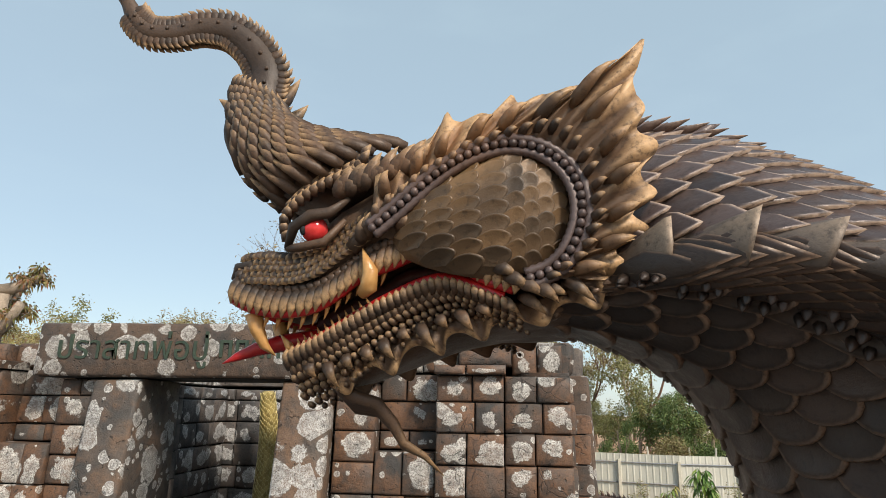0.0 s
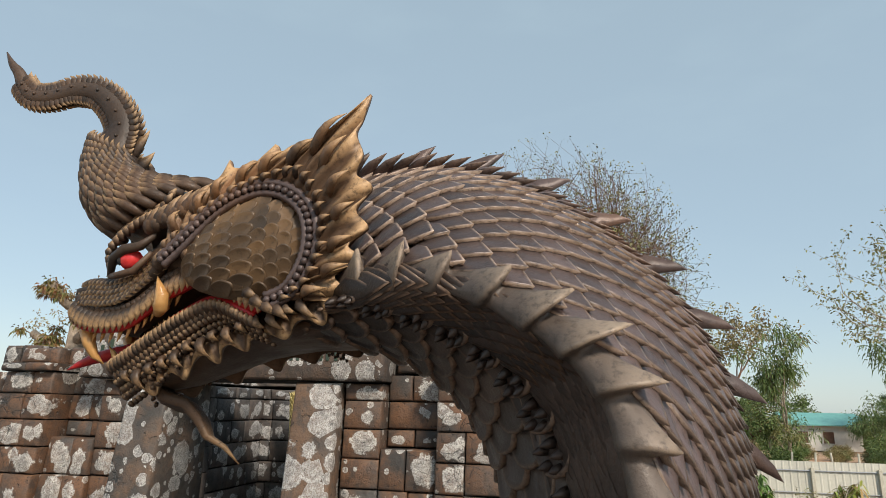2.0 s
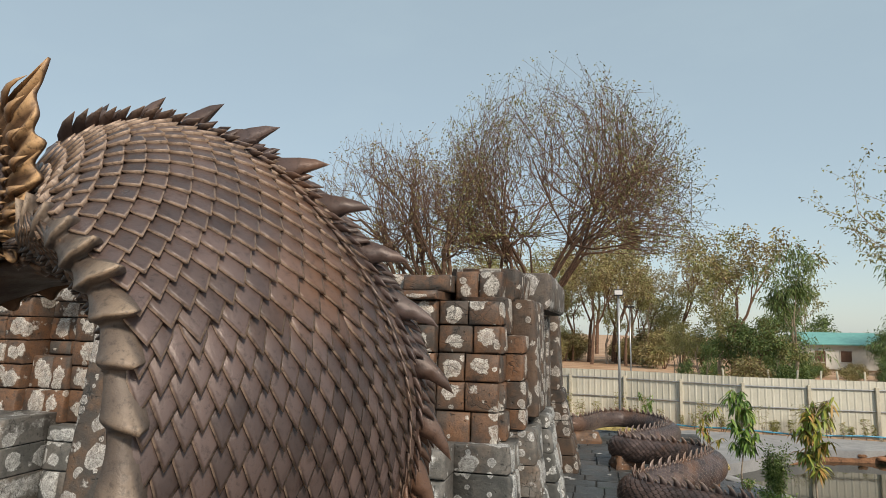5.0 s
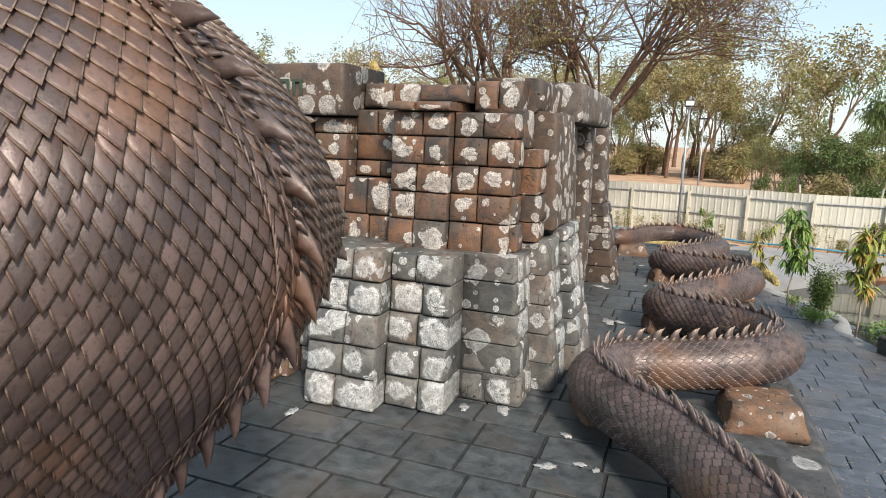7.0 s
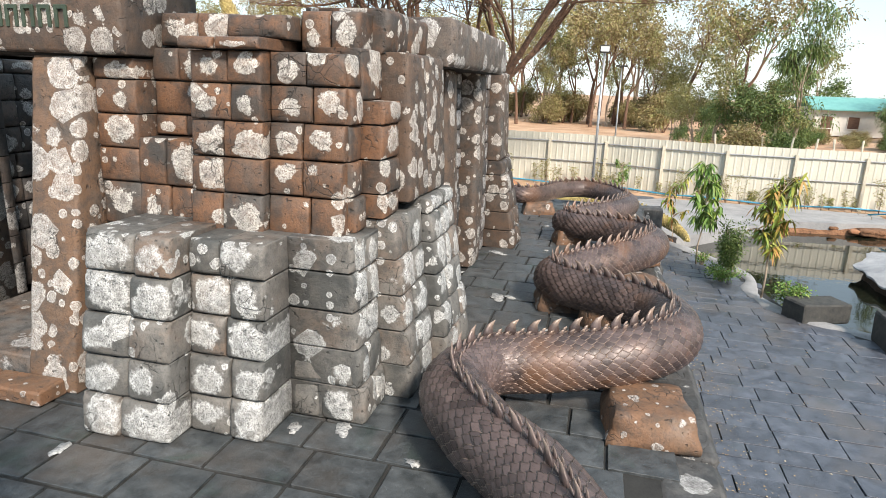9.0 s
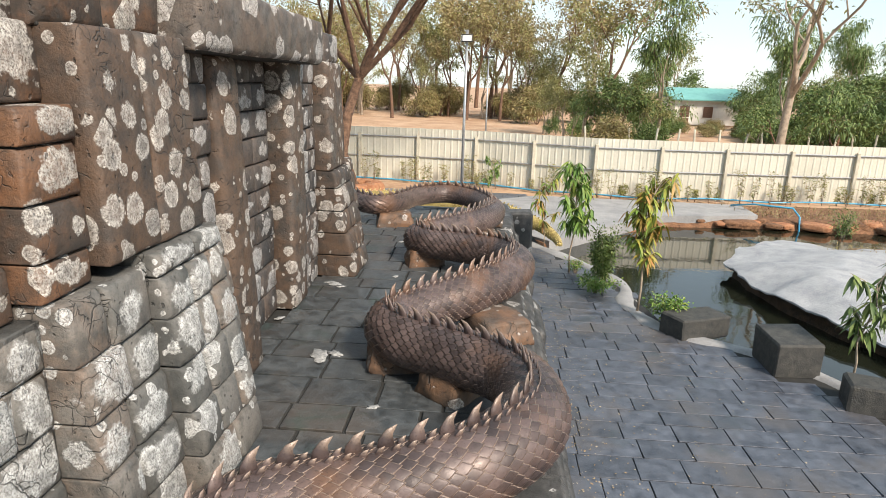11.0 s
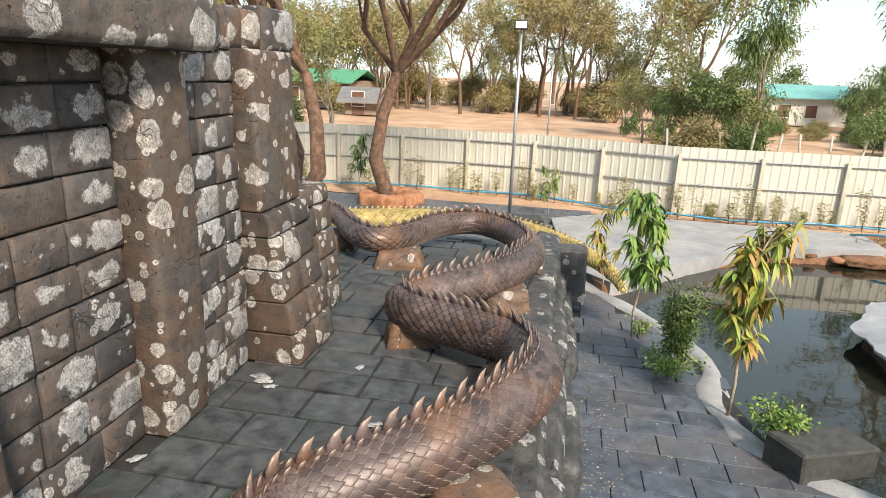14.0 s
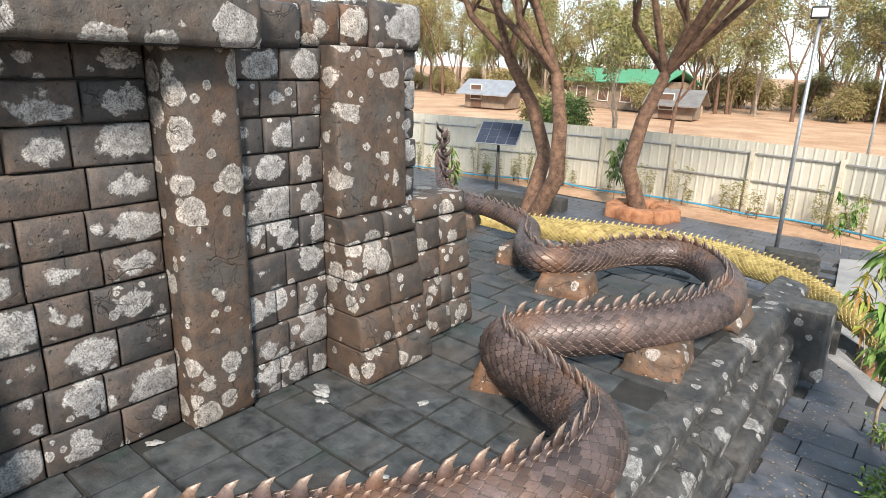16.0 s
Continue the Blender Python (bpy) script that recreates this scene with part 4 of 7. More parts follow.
def ball(b, c, r, mat, seg=10, flat=(1, 1, 1)):
    vs = [(c[0], c[1], c[2] + r * flat[2])]
    for i in range(1, seg // 2):
        a = math.pi * i / (seg // 2)
        for k in range(seg):
            t = 2 * math.pi * k / seg
            vs.append((c[0] + r * flat[0] * math.sin(a) * math.cos(t), c[1] + r * flat[1] * math.sin(a) * math.sin(t), c[2] + r * flat[2] * math.cos(a)))
    vs.append((c[0], c[1], c[2] - r * flat[2]))
    fs = [(0, 1 + k, 1 + (k + 1) % seg) for k in range(seg)]
    rings = seg // 2 - 1
    for i in range(rings - 1):
        for k in range(seg):
            a = 1 + i * seg
            fs.append((a + k, a + seg + k, a + seg + (k + 1) % seg, a + (k + 1) % seg))
    a = 1 + (rings - 1) * seg
    fs += [(a + k, len(vs) - 1, a + (k + 1) % seg) for k in range(seg)]
    b.add(vs, fs, mat)


def naga_head(b):
    r = random.Random(9)
    # skull and lower jaw
    loft(b, [((-5.038, 0.05, 2.985), (-5.034, 0.05, 2.945)), ((-4.985, 0.09, 3.017), (-4.978, 0.09, 2.917)), ((-4.916, 0.115, 3.044), (-4.904, 0.115, 2.897)), ((-4.858, 0.135, 3.103), (-4.839, 0.135, 2.913)), ((-4.787, 0.16, 3.167), (-4.762, 0.16, 2.951)),
             ((-4.672, 0.19, 3.233), (-4.663, 0.19, 3.002)), ((-4.557, 0.23, 3.249), (-4.565, 0.23, 3.032)), ((-4.447, 0.27, 3.243), (-4.470, 0.27, 2.980)), ((-4.354, 0.29, 3.228), (-4.382, 0.29, 2.930)), ((-4.260, 0.28, 3.197), (-4.282, 0.28, 2.912)), ((-4.171, 0.24, 3.177), (-4.196, 0.24, 2.920))], 1)
    loft(b, [((-4.904, 0.05, 2.822), (-4.879, 0.05, 2.789)), ((-4.835, 0.09, 2.850), (-4.804, 0.09, 2.746)), ((-4.731, 0.125, 2.902), (-4.725, 0.125, 2.764)), ((-4.631, 0.16, 2.958), (-4.626, 0.16, 2.804)), ((-4.532, 0.19, 2.986), (-4.530, 0.19, 2.844)),
             ((-4.437, 0.23, 2.952), (-4.426, 0.23, 2.871)), ((-4.345, 0.24, 2.934), (-4.347, 0.24, 2.877)), ((-4.226, 0.22, 2.971), (-4.230, 0.22, 2.882))], 1)
    # dark mouth between the jaws
    loft(b, [((-4.847, 0.06, 2.914), (-4.843, 0.06, 2.850)), ((-4.742, 0.09, 2.971), (-4.739, 0.09, 2.899)), ((-4.637, 0.13, 3.025), (-4.635, 0.13, 2.958)), ((-4.535, 0.16, 3.038), (-4.534, 0.16, 2.985)), ((-4.425, 0.2, 2.970), (-4.425, 0.2, 2.946))], 7)
    up_lip = [(-5.038, 0.07, 2.942), (-4.984, 0.1, 2.915), (-4.915, 0.12, 2.901), (-4.836, 0.14, 2.908), (-4.775, 0.155, 2.941), (-4.726, 0.17, 2.976), (-4.663, 0.19, 2.997), (-4.602, 0.21, 3.02), (-4.566, 0.22, 3.022), (-4.517, 0.24, 2.998), (-4.471, 0.26, 2.962), (-4.426, 0.275, 2.943), (-4.393, 0.285, 2.933)]
    low_lip = [(-4.901, 0.06, 2.819), (-4.832, 0.1, 2.847), (-4.766, 0.13, 2.882), (-4.702, 0.155, 2.917), (-4.639, 0.18, 2.946), (-4.578, 0.205, 2.967), (-4.53, 0.225, 2.968), (-4.471, 0.25, 2.945), (-4.415, 0.27, 2.922)]
    brow = [(-4.902, 0.12, 3.051), (-4.911, 0.125, 3.098), (-4.88, 0.135, 3.138), (-4.828, 0.15, 3.172), (-4.763, 0.165, 3.200), (-4.73, 0.18, 3.235)]
    chain = [(-4.702, 0.22, 3.065), (-4.648, 0.235, 3.108), (-4.6, 0.25, 3.148), (-4.553, 0.265, 3.184), (-4.494, 0.28, 3.217), (-4.424, 0.295, 3.236), (-4.355, 0.31, 3.224), (-4.3, 0.32, 3.183), (-4.274, 0.33, 3.123), (-4.276, 0.33, 3.059), (-4.3, 0.325, 3.003), (-4.333, 0.31, 2.972), (-4.382, 0.3, 2.953)]
    for sgn in (1, -1):
        side = Vector((0, -sgn, 0))

        def rows(keys, count, shift, size, aim, mat, thick=0.012):
            for p, q, f in along(keys, count):
                c = head_at((p[0] + shift[0], p[1] + shift[1], p[2] + shift[2]), sgn)
                t = Vector(aim).normalized()
                leaf_scale(b, c + side * 0.004, (t + Vector((r.uniform(-.1, .1), 0, 0))).normalized(), side, size * 0.95, size * 1.35, thick, mat, True)
        # gums
        tube(b, [head_at((p[0], p[1] + 0.0, p[2] + 0.004), sgn) for p, q, f in along(up_lip, 30)], 0.012, 6, 3)
        tube(b, [head_at((p[0], p[1] + 0.0, p[2] + 0.0), sgn) for p, q, f in along(low_lip, 30)], 0.014, 6, 3)
        # tooth-like scales along the upper lip, a row of short plates above them
        for p, q, f in along(up_lip, 36):
            k = 1.0 - 0.35 * max(0, f - 0.7) / 0.3
            c = head_at(p, sgn) + side * 0.008
            tube(b, [c + Vector((0.012, 0, 0.05 * k)), c + Vector((0.008, 0, 0.034 * k)) + side * 0.007, c + Vector((0.003, 0, 0.014 * k)) + side * 0.009, c + Vector((-0.002, 0, -0.008)) + side * 0.002], [0.0095, 0.0125, 0.0115, 0.001], 7, 1, 0.6, (0, 1, 0), 1.35)
        for p, q, f in along(up_lip[:9], 30):
            c = head_at((p[0] + 0.012, p[1] - 0.002, p[2] + 0.056), sgn) + side * 0.006
            tube(b, [c + Vector((0.008, 0, 0.014)), c + side * 0.007, c + Vector((-0.006, 0, -0.014))], [0.008, 0.012, 0.004], 6, 1, 0.7, (0, 1, 0), 0.7)
        snout = [(-5.015, 0.075, 2.980), (-4.963, 0.105, 2.981), (-4.893, 0.13, 2.975), (-4.827, 0.15, 2.987), (-4.765, 0.165, 3.028), (-4.703, 0.185, 3.067)]
        for row in range(5):
            rows(snout, 20, (0.004 * (row % 2), -0.004 * row, 0.002 + row * 0.0145), 0.022, (-0.7, 0, -0.6), 1, 0.012)
        # knobbed scales of the lower jaw, smaller towards the throat
        for row in range(6):
            for p, q, f in along(low_lip, 34 - row):
                k = (1.25 - 0.11 * row) * (1 - 0.35 * f)
                c = head_at((p[0] + 0.008 * row + 0.006 * (row % 2), p[1] + 0.006 - 0.005 * row, p[2] - 0.016 - 0.0185 * row * (1 - 0.45 * f)), sgn)
                up = Vector((-0.25, 0, 0.9)) if row < 2 else Vector((-0.5, 0, 0.35))
                tube(b, [c - up * (0.014 * k), c + side * (0.011 * k), c + up * (0.012 * k) + side * (0.014 * k), c + up * (0.024 * k) + side * (0.009 * k)], [0.010 * k, 0.0115 * k, 0.009 * k, 0.001], 6, 1, 0.8, (0, 1, 0), 1.2)
        # teeth
        for p, q, f in along(up_lip[1:7], 12):
            c = head_at((p[0], p[1] - 0.014, p[2]), sgn)
            tube(b, [c, c + Vector((-0.003, 0, -0.016)), c + Vector((-0.008, 0, -0.032))], [0.006, 0.0045, 0.0006], 6, 4)
        for p, q, f in along(low_lip[:4], 12):
            c = head_at((p[0], p[1] - 0.014, p[2]), sgn)
            tube(b, [c, c + Vector((-0.004, 0, 0.015)), c + Vector((-0.012, 0, 0.03))], [0.006, 0.0045, 0.0006], 6, 4)
        # fangs and tusk
        tube(b, [head_at(q, sgn) for q in ((-4.977, 0.085, 2.907), (-4.966, 0.085, 2.871), (-4.950, 0.08, 2.838), (-4.927, 0.072, 2.817))], [0.021, 0.017, 0.011, 0.001], 8, 4)
        tube(b, [head_at(q, sgn) for q in ((-4.895, 0.07, 2.828), (-4.906, 0.07, 2.848), (-4.920, 0.07, 2.865))], [0.009, 0.007, 0.001], 7, 4)
        tube(b, [head_at(q, sgn) for q in ((-4.722, 0.18, 2.940), (-4.705, 0.195, 2.954), (-4.701, 0.205, 2.986), (-4.719, 0.205, 3.034))], [0.012, 0.02, 0.017, 0.001], 8, 4)
        tube(b, [head_at(q, sgn) for q in ((-4.747, 0.17, 3.042), (-4.727, 0.185, 3.064), (-4.712, 0.19, 3.082))], [0.02, 0.017, 0.004], 8, 1, 1.0, (0, 1, 0), 1.0)
        # eye with lids
        e = head_at((-4.840, 0.142, 3.090), sgn)
        ball(b, e, 0.03, 5, 16)
        ball(b, e + side * 0.018 + Vector((-0.020, 0, 0.001)), 0.013, 6, 10, (0.7, 0.8, 1.5))
        tube(b, [head_at(q, sgn) for q in ((-4.899, 0.135, 3.047), (-4.881, 0.158, 3.091), (-4.842, 0.17, 3.114), (-4.800, 0.172, 3.122), (-4.761, 0.17, 3.155))], [0.008, 0.013, 0.015, 0.013, 0.006], 8, 1, 1, (0, 1, 0), 0.4)
        tube(b, [head_at(q, sgn) for q in ((-4.899, 0.135, 3.047), (-4.859, 0.16, 3.045), (-4.808, 0.172, 3.055), (-4.766, 0.172, 3.105))], [0.008, 0.01, 0.011, 0.006], 8, 1, 1, (0, 1, 0), 0.4)
        for row in range(2):
            for p, q, f in along(brow, 15):
                c = head_at((p[0], p[1] + 0.005 - row * 0.012, p[2] + 0.006 + row * 0.018), sgn)
                flat_tip = c + Vector((0.018 - 0.02 * (1 - f), 0, 0.03)) + side * 0.006
                tube(b, [c, (c + flat_tip) / 2 + side * 0.006, flat_tip], [0.012, 0.011, 0.002], 6, 1, 0.7, (0, 1, 0), 1.0)
        # nostril curl
        tube(b, [head_at(q, sgn) for q in ((-5.034, 0.06, 2.988), (-5.025, 0.07, 3.015), (-4.993, 0.085, 3.018), (-4.980, 0.09, 2.996), (-4.997, 0.09, 2.985))], [0.012, 0.013, 0.012, 0.01, 0.005], 8, 1, 1, (0, 1, 0), 0.5)
        # domed teardrop cheek with rounded scales
        cx, cw, cz = (-4.408, 0.285, 3.09)

        def cheek(u, v):
            """The dome of the cheek, drawn out forward and down."""
            h = math.sqrt(max(0.0, 1 - u * u - v * v))
            g = max(0.0, -u)
            return head_at((cx + u * (0.132 if u > 0 else 0.25), cw - 0.008 + 0.056 * h - 0.075 * g * g, cz + 0.004 + v * 0.138 * (1 - 0.30 * g) + u * (0.01 if u > 0 else 0.04)), sgn)
        ct, st = math.cos(0.6), math.sin(0.6)
        for i in range(-7, 7):
            for k in range(-6, 7):
                p, q = 0.27 * (k + 0.5 * (i % 2)), 0.185 * i
                u, v = p * ct + q * st, -p * st + q * ct
                if u * u + v * v > 1.0:
                    continue
                nn = Vector((u * 0.5, -sgn * (0.35 + math.sqrt(max(0, 1 - u * u - v * v))), v * 0.5)).normalized()
                plate(b, lambda du, dv, u=u, v=v: cheek(*(lambda x, y: (x / max(1, math.hypot(x, y)), y / max(1, math.hypot(x, y))))(u + du * ct + dv * st, v - du * st + dv * ct)), nn, 0.145, 0.25, 0.0055, 9, 10, 0.25, 0.8)
        dome = []
        for i in range(9):
            a = math.pi / 2 * i / 8
            for k in range(24):
                t = 2 * math.pi * k / 24
                dome.append(cheek(0.999 * math.sin(a) * math.cos(t), 0.999 * math.sin(a) * math.sin(t)) + Vector((0, sgn * 0.003, 0)))
        b.add(dome, [(i * 24 + k, i * 24 + (k + 1) % 24, (i + 1) * 24 + (k + 1) % 24, (i + 1) * 24 + k) for i in range(8) for k in range(24)], 9)
        backing = [head_at((cx, 0.27, cz), sgn)] + [head_at((p[0], p[1] - 0.02, p[2]), sgn) for p, q, f in along(chain + [(-4.48, 0.27, 2.99), (-4.6, 0.23, 3.04), chain[0]], 40)]
        b.add(backing, [(0, 1 + i, 1 + (i + 1) % 40) for i in range(40)], 1)
        # braided chain: studs between two corded edges
        for off in (-0.014, 0.014):
            cord = []
            for p, q, f in along(chain, 90):
                d = Vector((q[0] - p[0], 0, q[2] - p[2])).normalized()
                cord.append(head_at((p[0], p[1] + 0.008, p[2]), sgn) + Vector((-d.z, 0, d.x)) * off)
            tube(b, cord, [0.0085 + 0.0025 * (i % 2) for i in range(90)], 7, 0)
        for p, q, f in along(chain, 40):
            ball(b, head_at((p[0], p[1] + 0.016, p[2]), sgn), 0.0095, 0, 8)
        # crest: a folded fin with flame tips, small dark hooks at its root, curls over the folds
        outline = [(-4.70, 0.21, 3.19), (-4.635, 0.2, 3.262), (-4.575, 0.22, 3.285), (-4.546, 0.23, 3.338), (-4.525, 0.24, 3.312), (-4.472, 0.25, 3.326), (-4.432, 0.26, 3.325), (-4.405, 0.27, 3.364), (-4.385, 0.28, 3.34), (-4.339, 0.29, 3.358), (-4.293, 0.31, 3.361), (-4.224, 0.33, 3.38), (-4.175, 0.355, 3.41), (-4.136, 0.37, 3.452),
                   (-4.152, 0.37, 3.385), (-4.166, 0.37, 3.345), (-4.146, 0.375, 3.29), (-4.162, 0.37, 3.245), (-4.122, 0.37, 3.213), (-4.160, 0.36, 3.16), (-4.130, 0.36, 3.118), (-4.178, 0.35, 3.078), (-4.140, 0.345, 3.047), (-4.209, 0.335, 3.012), (-4.195, 0.33, 2.985), (-4.236, 0.32, 2.95)]
        membrane(b, chain, outline, 150, 19, 0.03, 10, sgn)
        for (p, _, i), (q, _, _) in zip(along(chain, 26), along(outline, 26)):
            root = [p[j] + (q[j] - p[j]) * 0.14 for j in range(3)]
            k = 0.036 / max(0.05, math.hypot(q[0] - p[0], q[2] - p[2]))
            flame(b, root, [root[j] + (q[j] - p[j]) * k + (0.012 if j == 1 else 0.0) for j in range(3)], 0.010, 0.014, 1, sgn, 0.022, 0.6)
        for (p, _, i), (q, _, _) in zip(along(chain, 13), along(outline, 13)):
            root = [p[j] + (q[j] - p[j]) * 0.38 for j in range(3)]
            tip = [p[j] + (q[j] - p[j]) * 0.82 + (0.02 if j == 1 else 0.0) for j in range(3)]
            flame(b, root, tip, 0.015, 0.022 if i < 0.55 else -0.02, 10, sgn, 0.03, 0.5)
        # locks round the corner of the mouth and under the jaw
        for p, q, f in along([(-4.662, 0.215, 3.082), (-4.589, 0.235, 3.073), (-4.528, 0.26, 3.049), (-4.470, 0.28, 3.010), (-4.415, 0.295, 2.962), (-4.349, 0.3, 2.943)], 12):
            flame(b, p, (p[0] + 0.045, p[1] + 0.012, p[2] + 0.012 - 0.05 * f), 0.016, 0.018, 1, sgn, 0.02, 0.6)
        under = [(-4.86, 0.06, 2.79), (-4.77, 0.1, 2.80), (-4.68, 0.13, 2.835), (-4.58, 0.17, 2.87), (-4.48, 0.21, 2.90), (-4.38, 0.25, 2.92), (-4.30, 0.285, 2.945), (-4.25, 0.31, 2.99)]
        frill = [(-4.85, 0.055, 2.76), (-4.80, 0.075, 2.752), (-4.758, 0.09, 2.735), (-4.737, 0.1, 2.775), (-4.70, 0.12, 2.795), (-4.655, 0.13, 2.776), (-4.636, 0.14, 2.818), (-4.60, 0.16, 2.838), (-4.551, 0.17, 2.816), (-4.54, 0.18, 2.852), (-4.51, 0.2, 2.862), (-4.462, 0.21, 2.844), (-4.445, 0.22, 2.874), (-4.40, 0.24, 2.885), (-4.343, 0.26, 2.87), (-4.32, 0.275, 2.905), (-4.285, 0.29, 2.915), (-4.24, 0.3, 2.90), (-4.225, 0.31, 2.95), (-4.20, 0.32, 2.965)]
        membrane(b, under, frill, 110, 15, 0.024, 10, sgn, 6, 0.012, -0.02)
        for (p, _, i), (q, _, _) in zip(along(under, 15), along(frill, 15)):
            flame(b, (p[0] - 0.01, p[1] + 0.01, p[2] + 0.012), (q[0] - 0.005, q[1] + 0.022, q[2] + 0.012), 0.015, -0.018, 1, sgn, 0.03, 0.6)
        # locks over brow and forehead
        for i in range(16):
            f = i / 15
            root = [(-4.785, 0.165, 3.159)[j] + ((-4.616, 0.23, 3.205)[j] - (-4.785, 0.165, 3.159)[j]) * f for j in range(3)]
            flame(b, root, (root[0] + 0.02 + 0.02 * f, root[1] + 0.006, root[2] + 0.06 + 0.02 * math.sin(i * 2.3)), 0.02, 0.014, 1, sgn, 0.015, 0.5)
        for i in range(10):
            f = i / 9
            root = [(-4.725, 0.19, 3.050)[j] + ((-4.601, 0.24, 3.139)[j] - (-4.725, 0.19, 3.050)[j]) * f for j in range(3)]
            flame(b, root, (root[0] + 0.005, root[1] + 0.012, root[2] + 0.055), 0.016, 0.012, 1, sgn, 0.015, 0.6)
        # cone of flame-shaped scales sweeping up from the brow to the crown horn
        front = np.array(smooth_line([(-4.905, 3.150), (-5.025, 3.222), (-5.078, 3.335), (-5.095, 3.44), (-5.085, 3.52)], 8))
        crest_line = np.array(smooth_line([(-4.62, 3.325), (-4.75, 3.345), (-4.835, 3.356), (-4.93, 3.385), (-4.985, 3.47)], 8))

        def on_cone(f, g):
            i = min(len(front) - 1.001, g * (len(front) - 1))
            j, k = int(i), i - int(i)
            p = front[j] + (front[j + 1] - front[j]) * k
            q = crest_line[j] + (crest_line[j + 1] - crest_line[j]) * k
            c = p + (q - p) * f
            return (c[0], 0.015 + (0.15 - 0.105 * min(1.0, g * 1.1)) * math.sin(math.pi * (0.06 + 0.88 * f)) ** 0.6, c[1])
        for i in range(12):
            for k in range(9):
                f, g = (k + 0.5 * (i % 2)) / 8.6, 0.02 + 0.8 * i / 11
                p, q = on_cone(f, g), on_cone(min(1, f + 0.04), min(1.0, g + 0.25 - 0.08 * g))
                flame(b, p, (q[0], q[1] + 0.016, q[2]), 0.0155 - 0.004 * g, 0.02, 1, sgn, 0.018, 0.6)
    # body of the cone
    loft(b, [((-4.985, 0.04, 3.46), (-5.065, 0.04, 3.44)), ((-4.925, 0.06, 3.365), (-5.062, 0.06, 3.335)), ((-4.856, 0.095, 3.335), (-5.01, 0.09, 3.232)), ((-4.744, 0.125, 3.315), (-4.93, 0.11, 3.17)), ((-4.592, 0.15, 3.285), (-4.843, 0.14, 3.136))], 1)
    for p, q, f in along([(-4.93, 0.02, 3.165), (-5.0, 0.02, 3.205), (-5.045, 0.02, 3.26), (-5.075, 0.02, 3.34), (-5.085, 0.02, 3.43)], 7):
        flame(b, p, (p[0] - 0.045 + 0.02 * f, 0.02, p[2] + 0.012 + 0.03 * f), 0.013, 0.012, 1, 1, 0.0, 0.6)
    for p, q, f in along([(-4.93, 0.01, 3.372), (-4.83, 0.01, 3.352), (-4.75, 0.01, 3.342), (-4.62, 0.01, 3.330)], 9):
        flame(b, p, (p[0] - 0.022, 0.01, p[2] + 0.022), 0.010, -0.006, 1, 1, 0.0, 0.6)
    for tgt, root in (((-4.921, 0.0, 3.464), (-4.975, 0.0, 3.401)), ((-4.946, 0.0, 3.538), (-5.000, 0.0, 3.447)), ((-5.148, 0.0, 3.472), (-5.091, 0.0, 3.428))):
        flame(b, root, tgt, 0.022, -0.014, 1, 1, 0.0, 0.6)
    # crown horn, a curling trunk with saw-toothed edges
    trunk = smooth_line([(-5.027, 0.0, 3.300, .06), (-5.053, 0.0, 3.388, .075), (-5.039, 0.0, 3.479, .06), (-5.031, 0.0, 3.543, .048), (-5.069, 0.0, 3.613, .043), (-5.133, 0.0, 3.664, .038), (-5.207, 0.0, 3.673, .034), (-5.277, 0.0, 3.655, .030), (-5.343, 0.0, 3.657, .028), (-5.385, 0.0, 3.693, .025), (-5.413, 0.0, 3.743, .019), (-5.445, 0.0, 3.779, .012), (-5.472, 0.0, 3.822, .002)], 5)
    pts = [head_at(q) for q in trunk]
    tube(b, pts, [q[3] for q in trunk], 10, 1, 0.75, (0, 1, 0), 0.25)
    for i in range(2, len(pts) - 14):
        t = (pts[i + 1] - pts[i - 1]).normalized()
        nrm = Vector((t.z, 0, -t.x))
        w = trunk[i][3]
        for dy in (-0.35, 0.35):
            o = Vector((0, dy * w, 0))
            spike(b, pts[i] + nrm * (w * 0.72) + o, nrm, t, 0.03, 0.017, 1, 0.5)
            if i > 8:
                spike(b, pts[i] - nrm * (w * 0.75) + o, -nrm, -t, 0.026, 0.016, 1, 0.5)
        if i % 3 == 0:
            ball(b, pts[i] + Vector((0, -0.72 * w, 0)) + nrm * (w * 0.2), 0.006, 1, 6)
    # tongue and beard
    tube(b, [head_at(q) for q in ((-4.752, 0.02, 2.884), (-4.855, 0.02, 2.862), (-4.931, 0.02, 2.850), (-4.984, 0.03, 2.835), (-5.025, 0.035, 2.816), (-5.054, 0.04, 2.800))], [0.022, 0.022, 0.02, 0.016, 0.01, 0.001], 8, 3, 1.0, (0, 0, 1))
    for i in range(7):
        o = (i - 3) * 0.014
        r0 = 6 * (i - 3)
        tube(b, [head_at((q[0], o * (1 - f) + 0.01, q[2] + 0.004 * (i - 3) * (1 - f))) for q, f in (((-4.802, 0.0, 2.761), 0), ((-4.759, 0.0, 2.721), .1), ((-4.707, 0.0, 2.710), .3), ((-4.672, 0.0, 2.673), .5), ((-4.648, 0.0, 2.631), .7), ((-4.602, 0.0, 2.607), .85), ((-4.558, 0.0, 2.565), 1))],
             [0.016, 0.018, 0.016, 0.014, 0.011, 0.007, 0.001], 7, 1, 0.8, (0, 1, 0), 0.8)


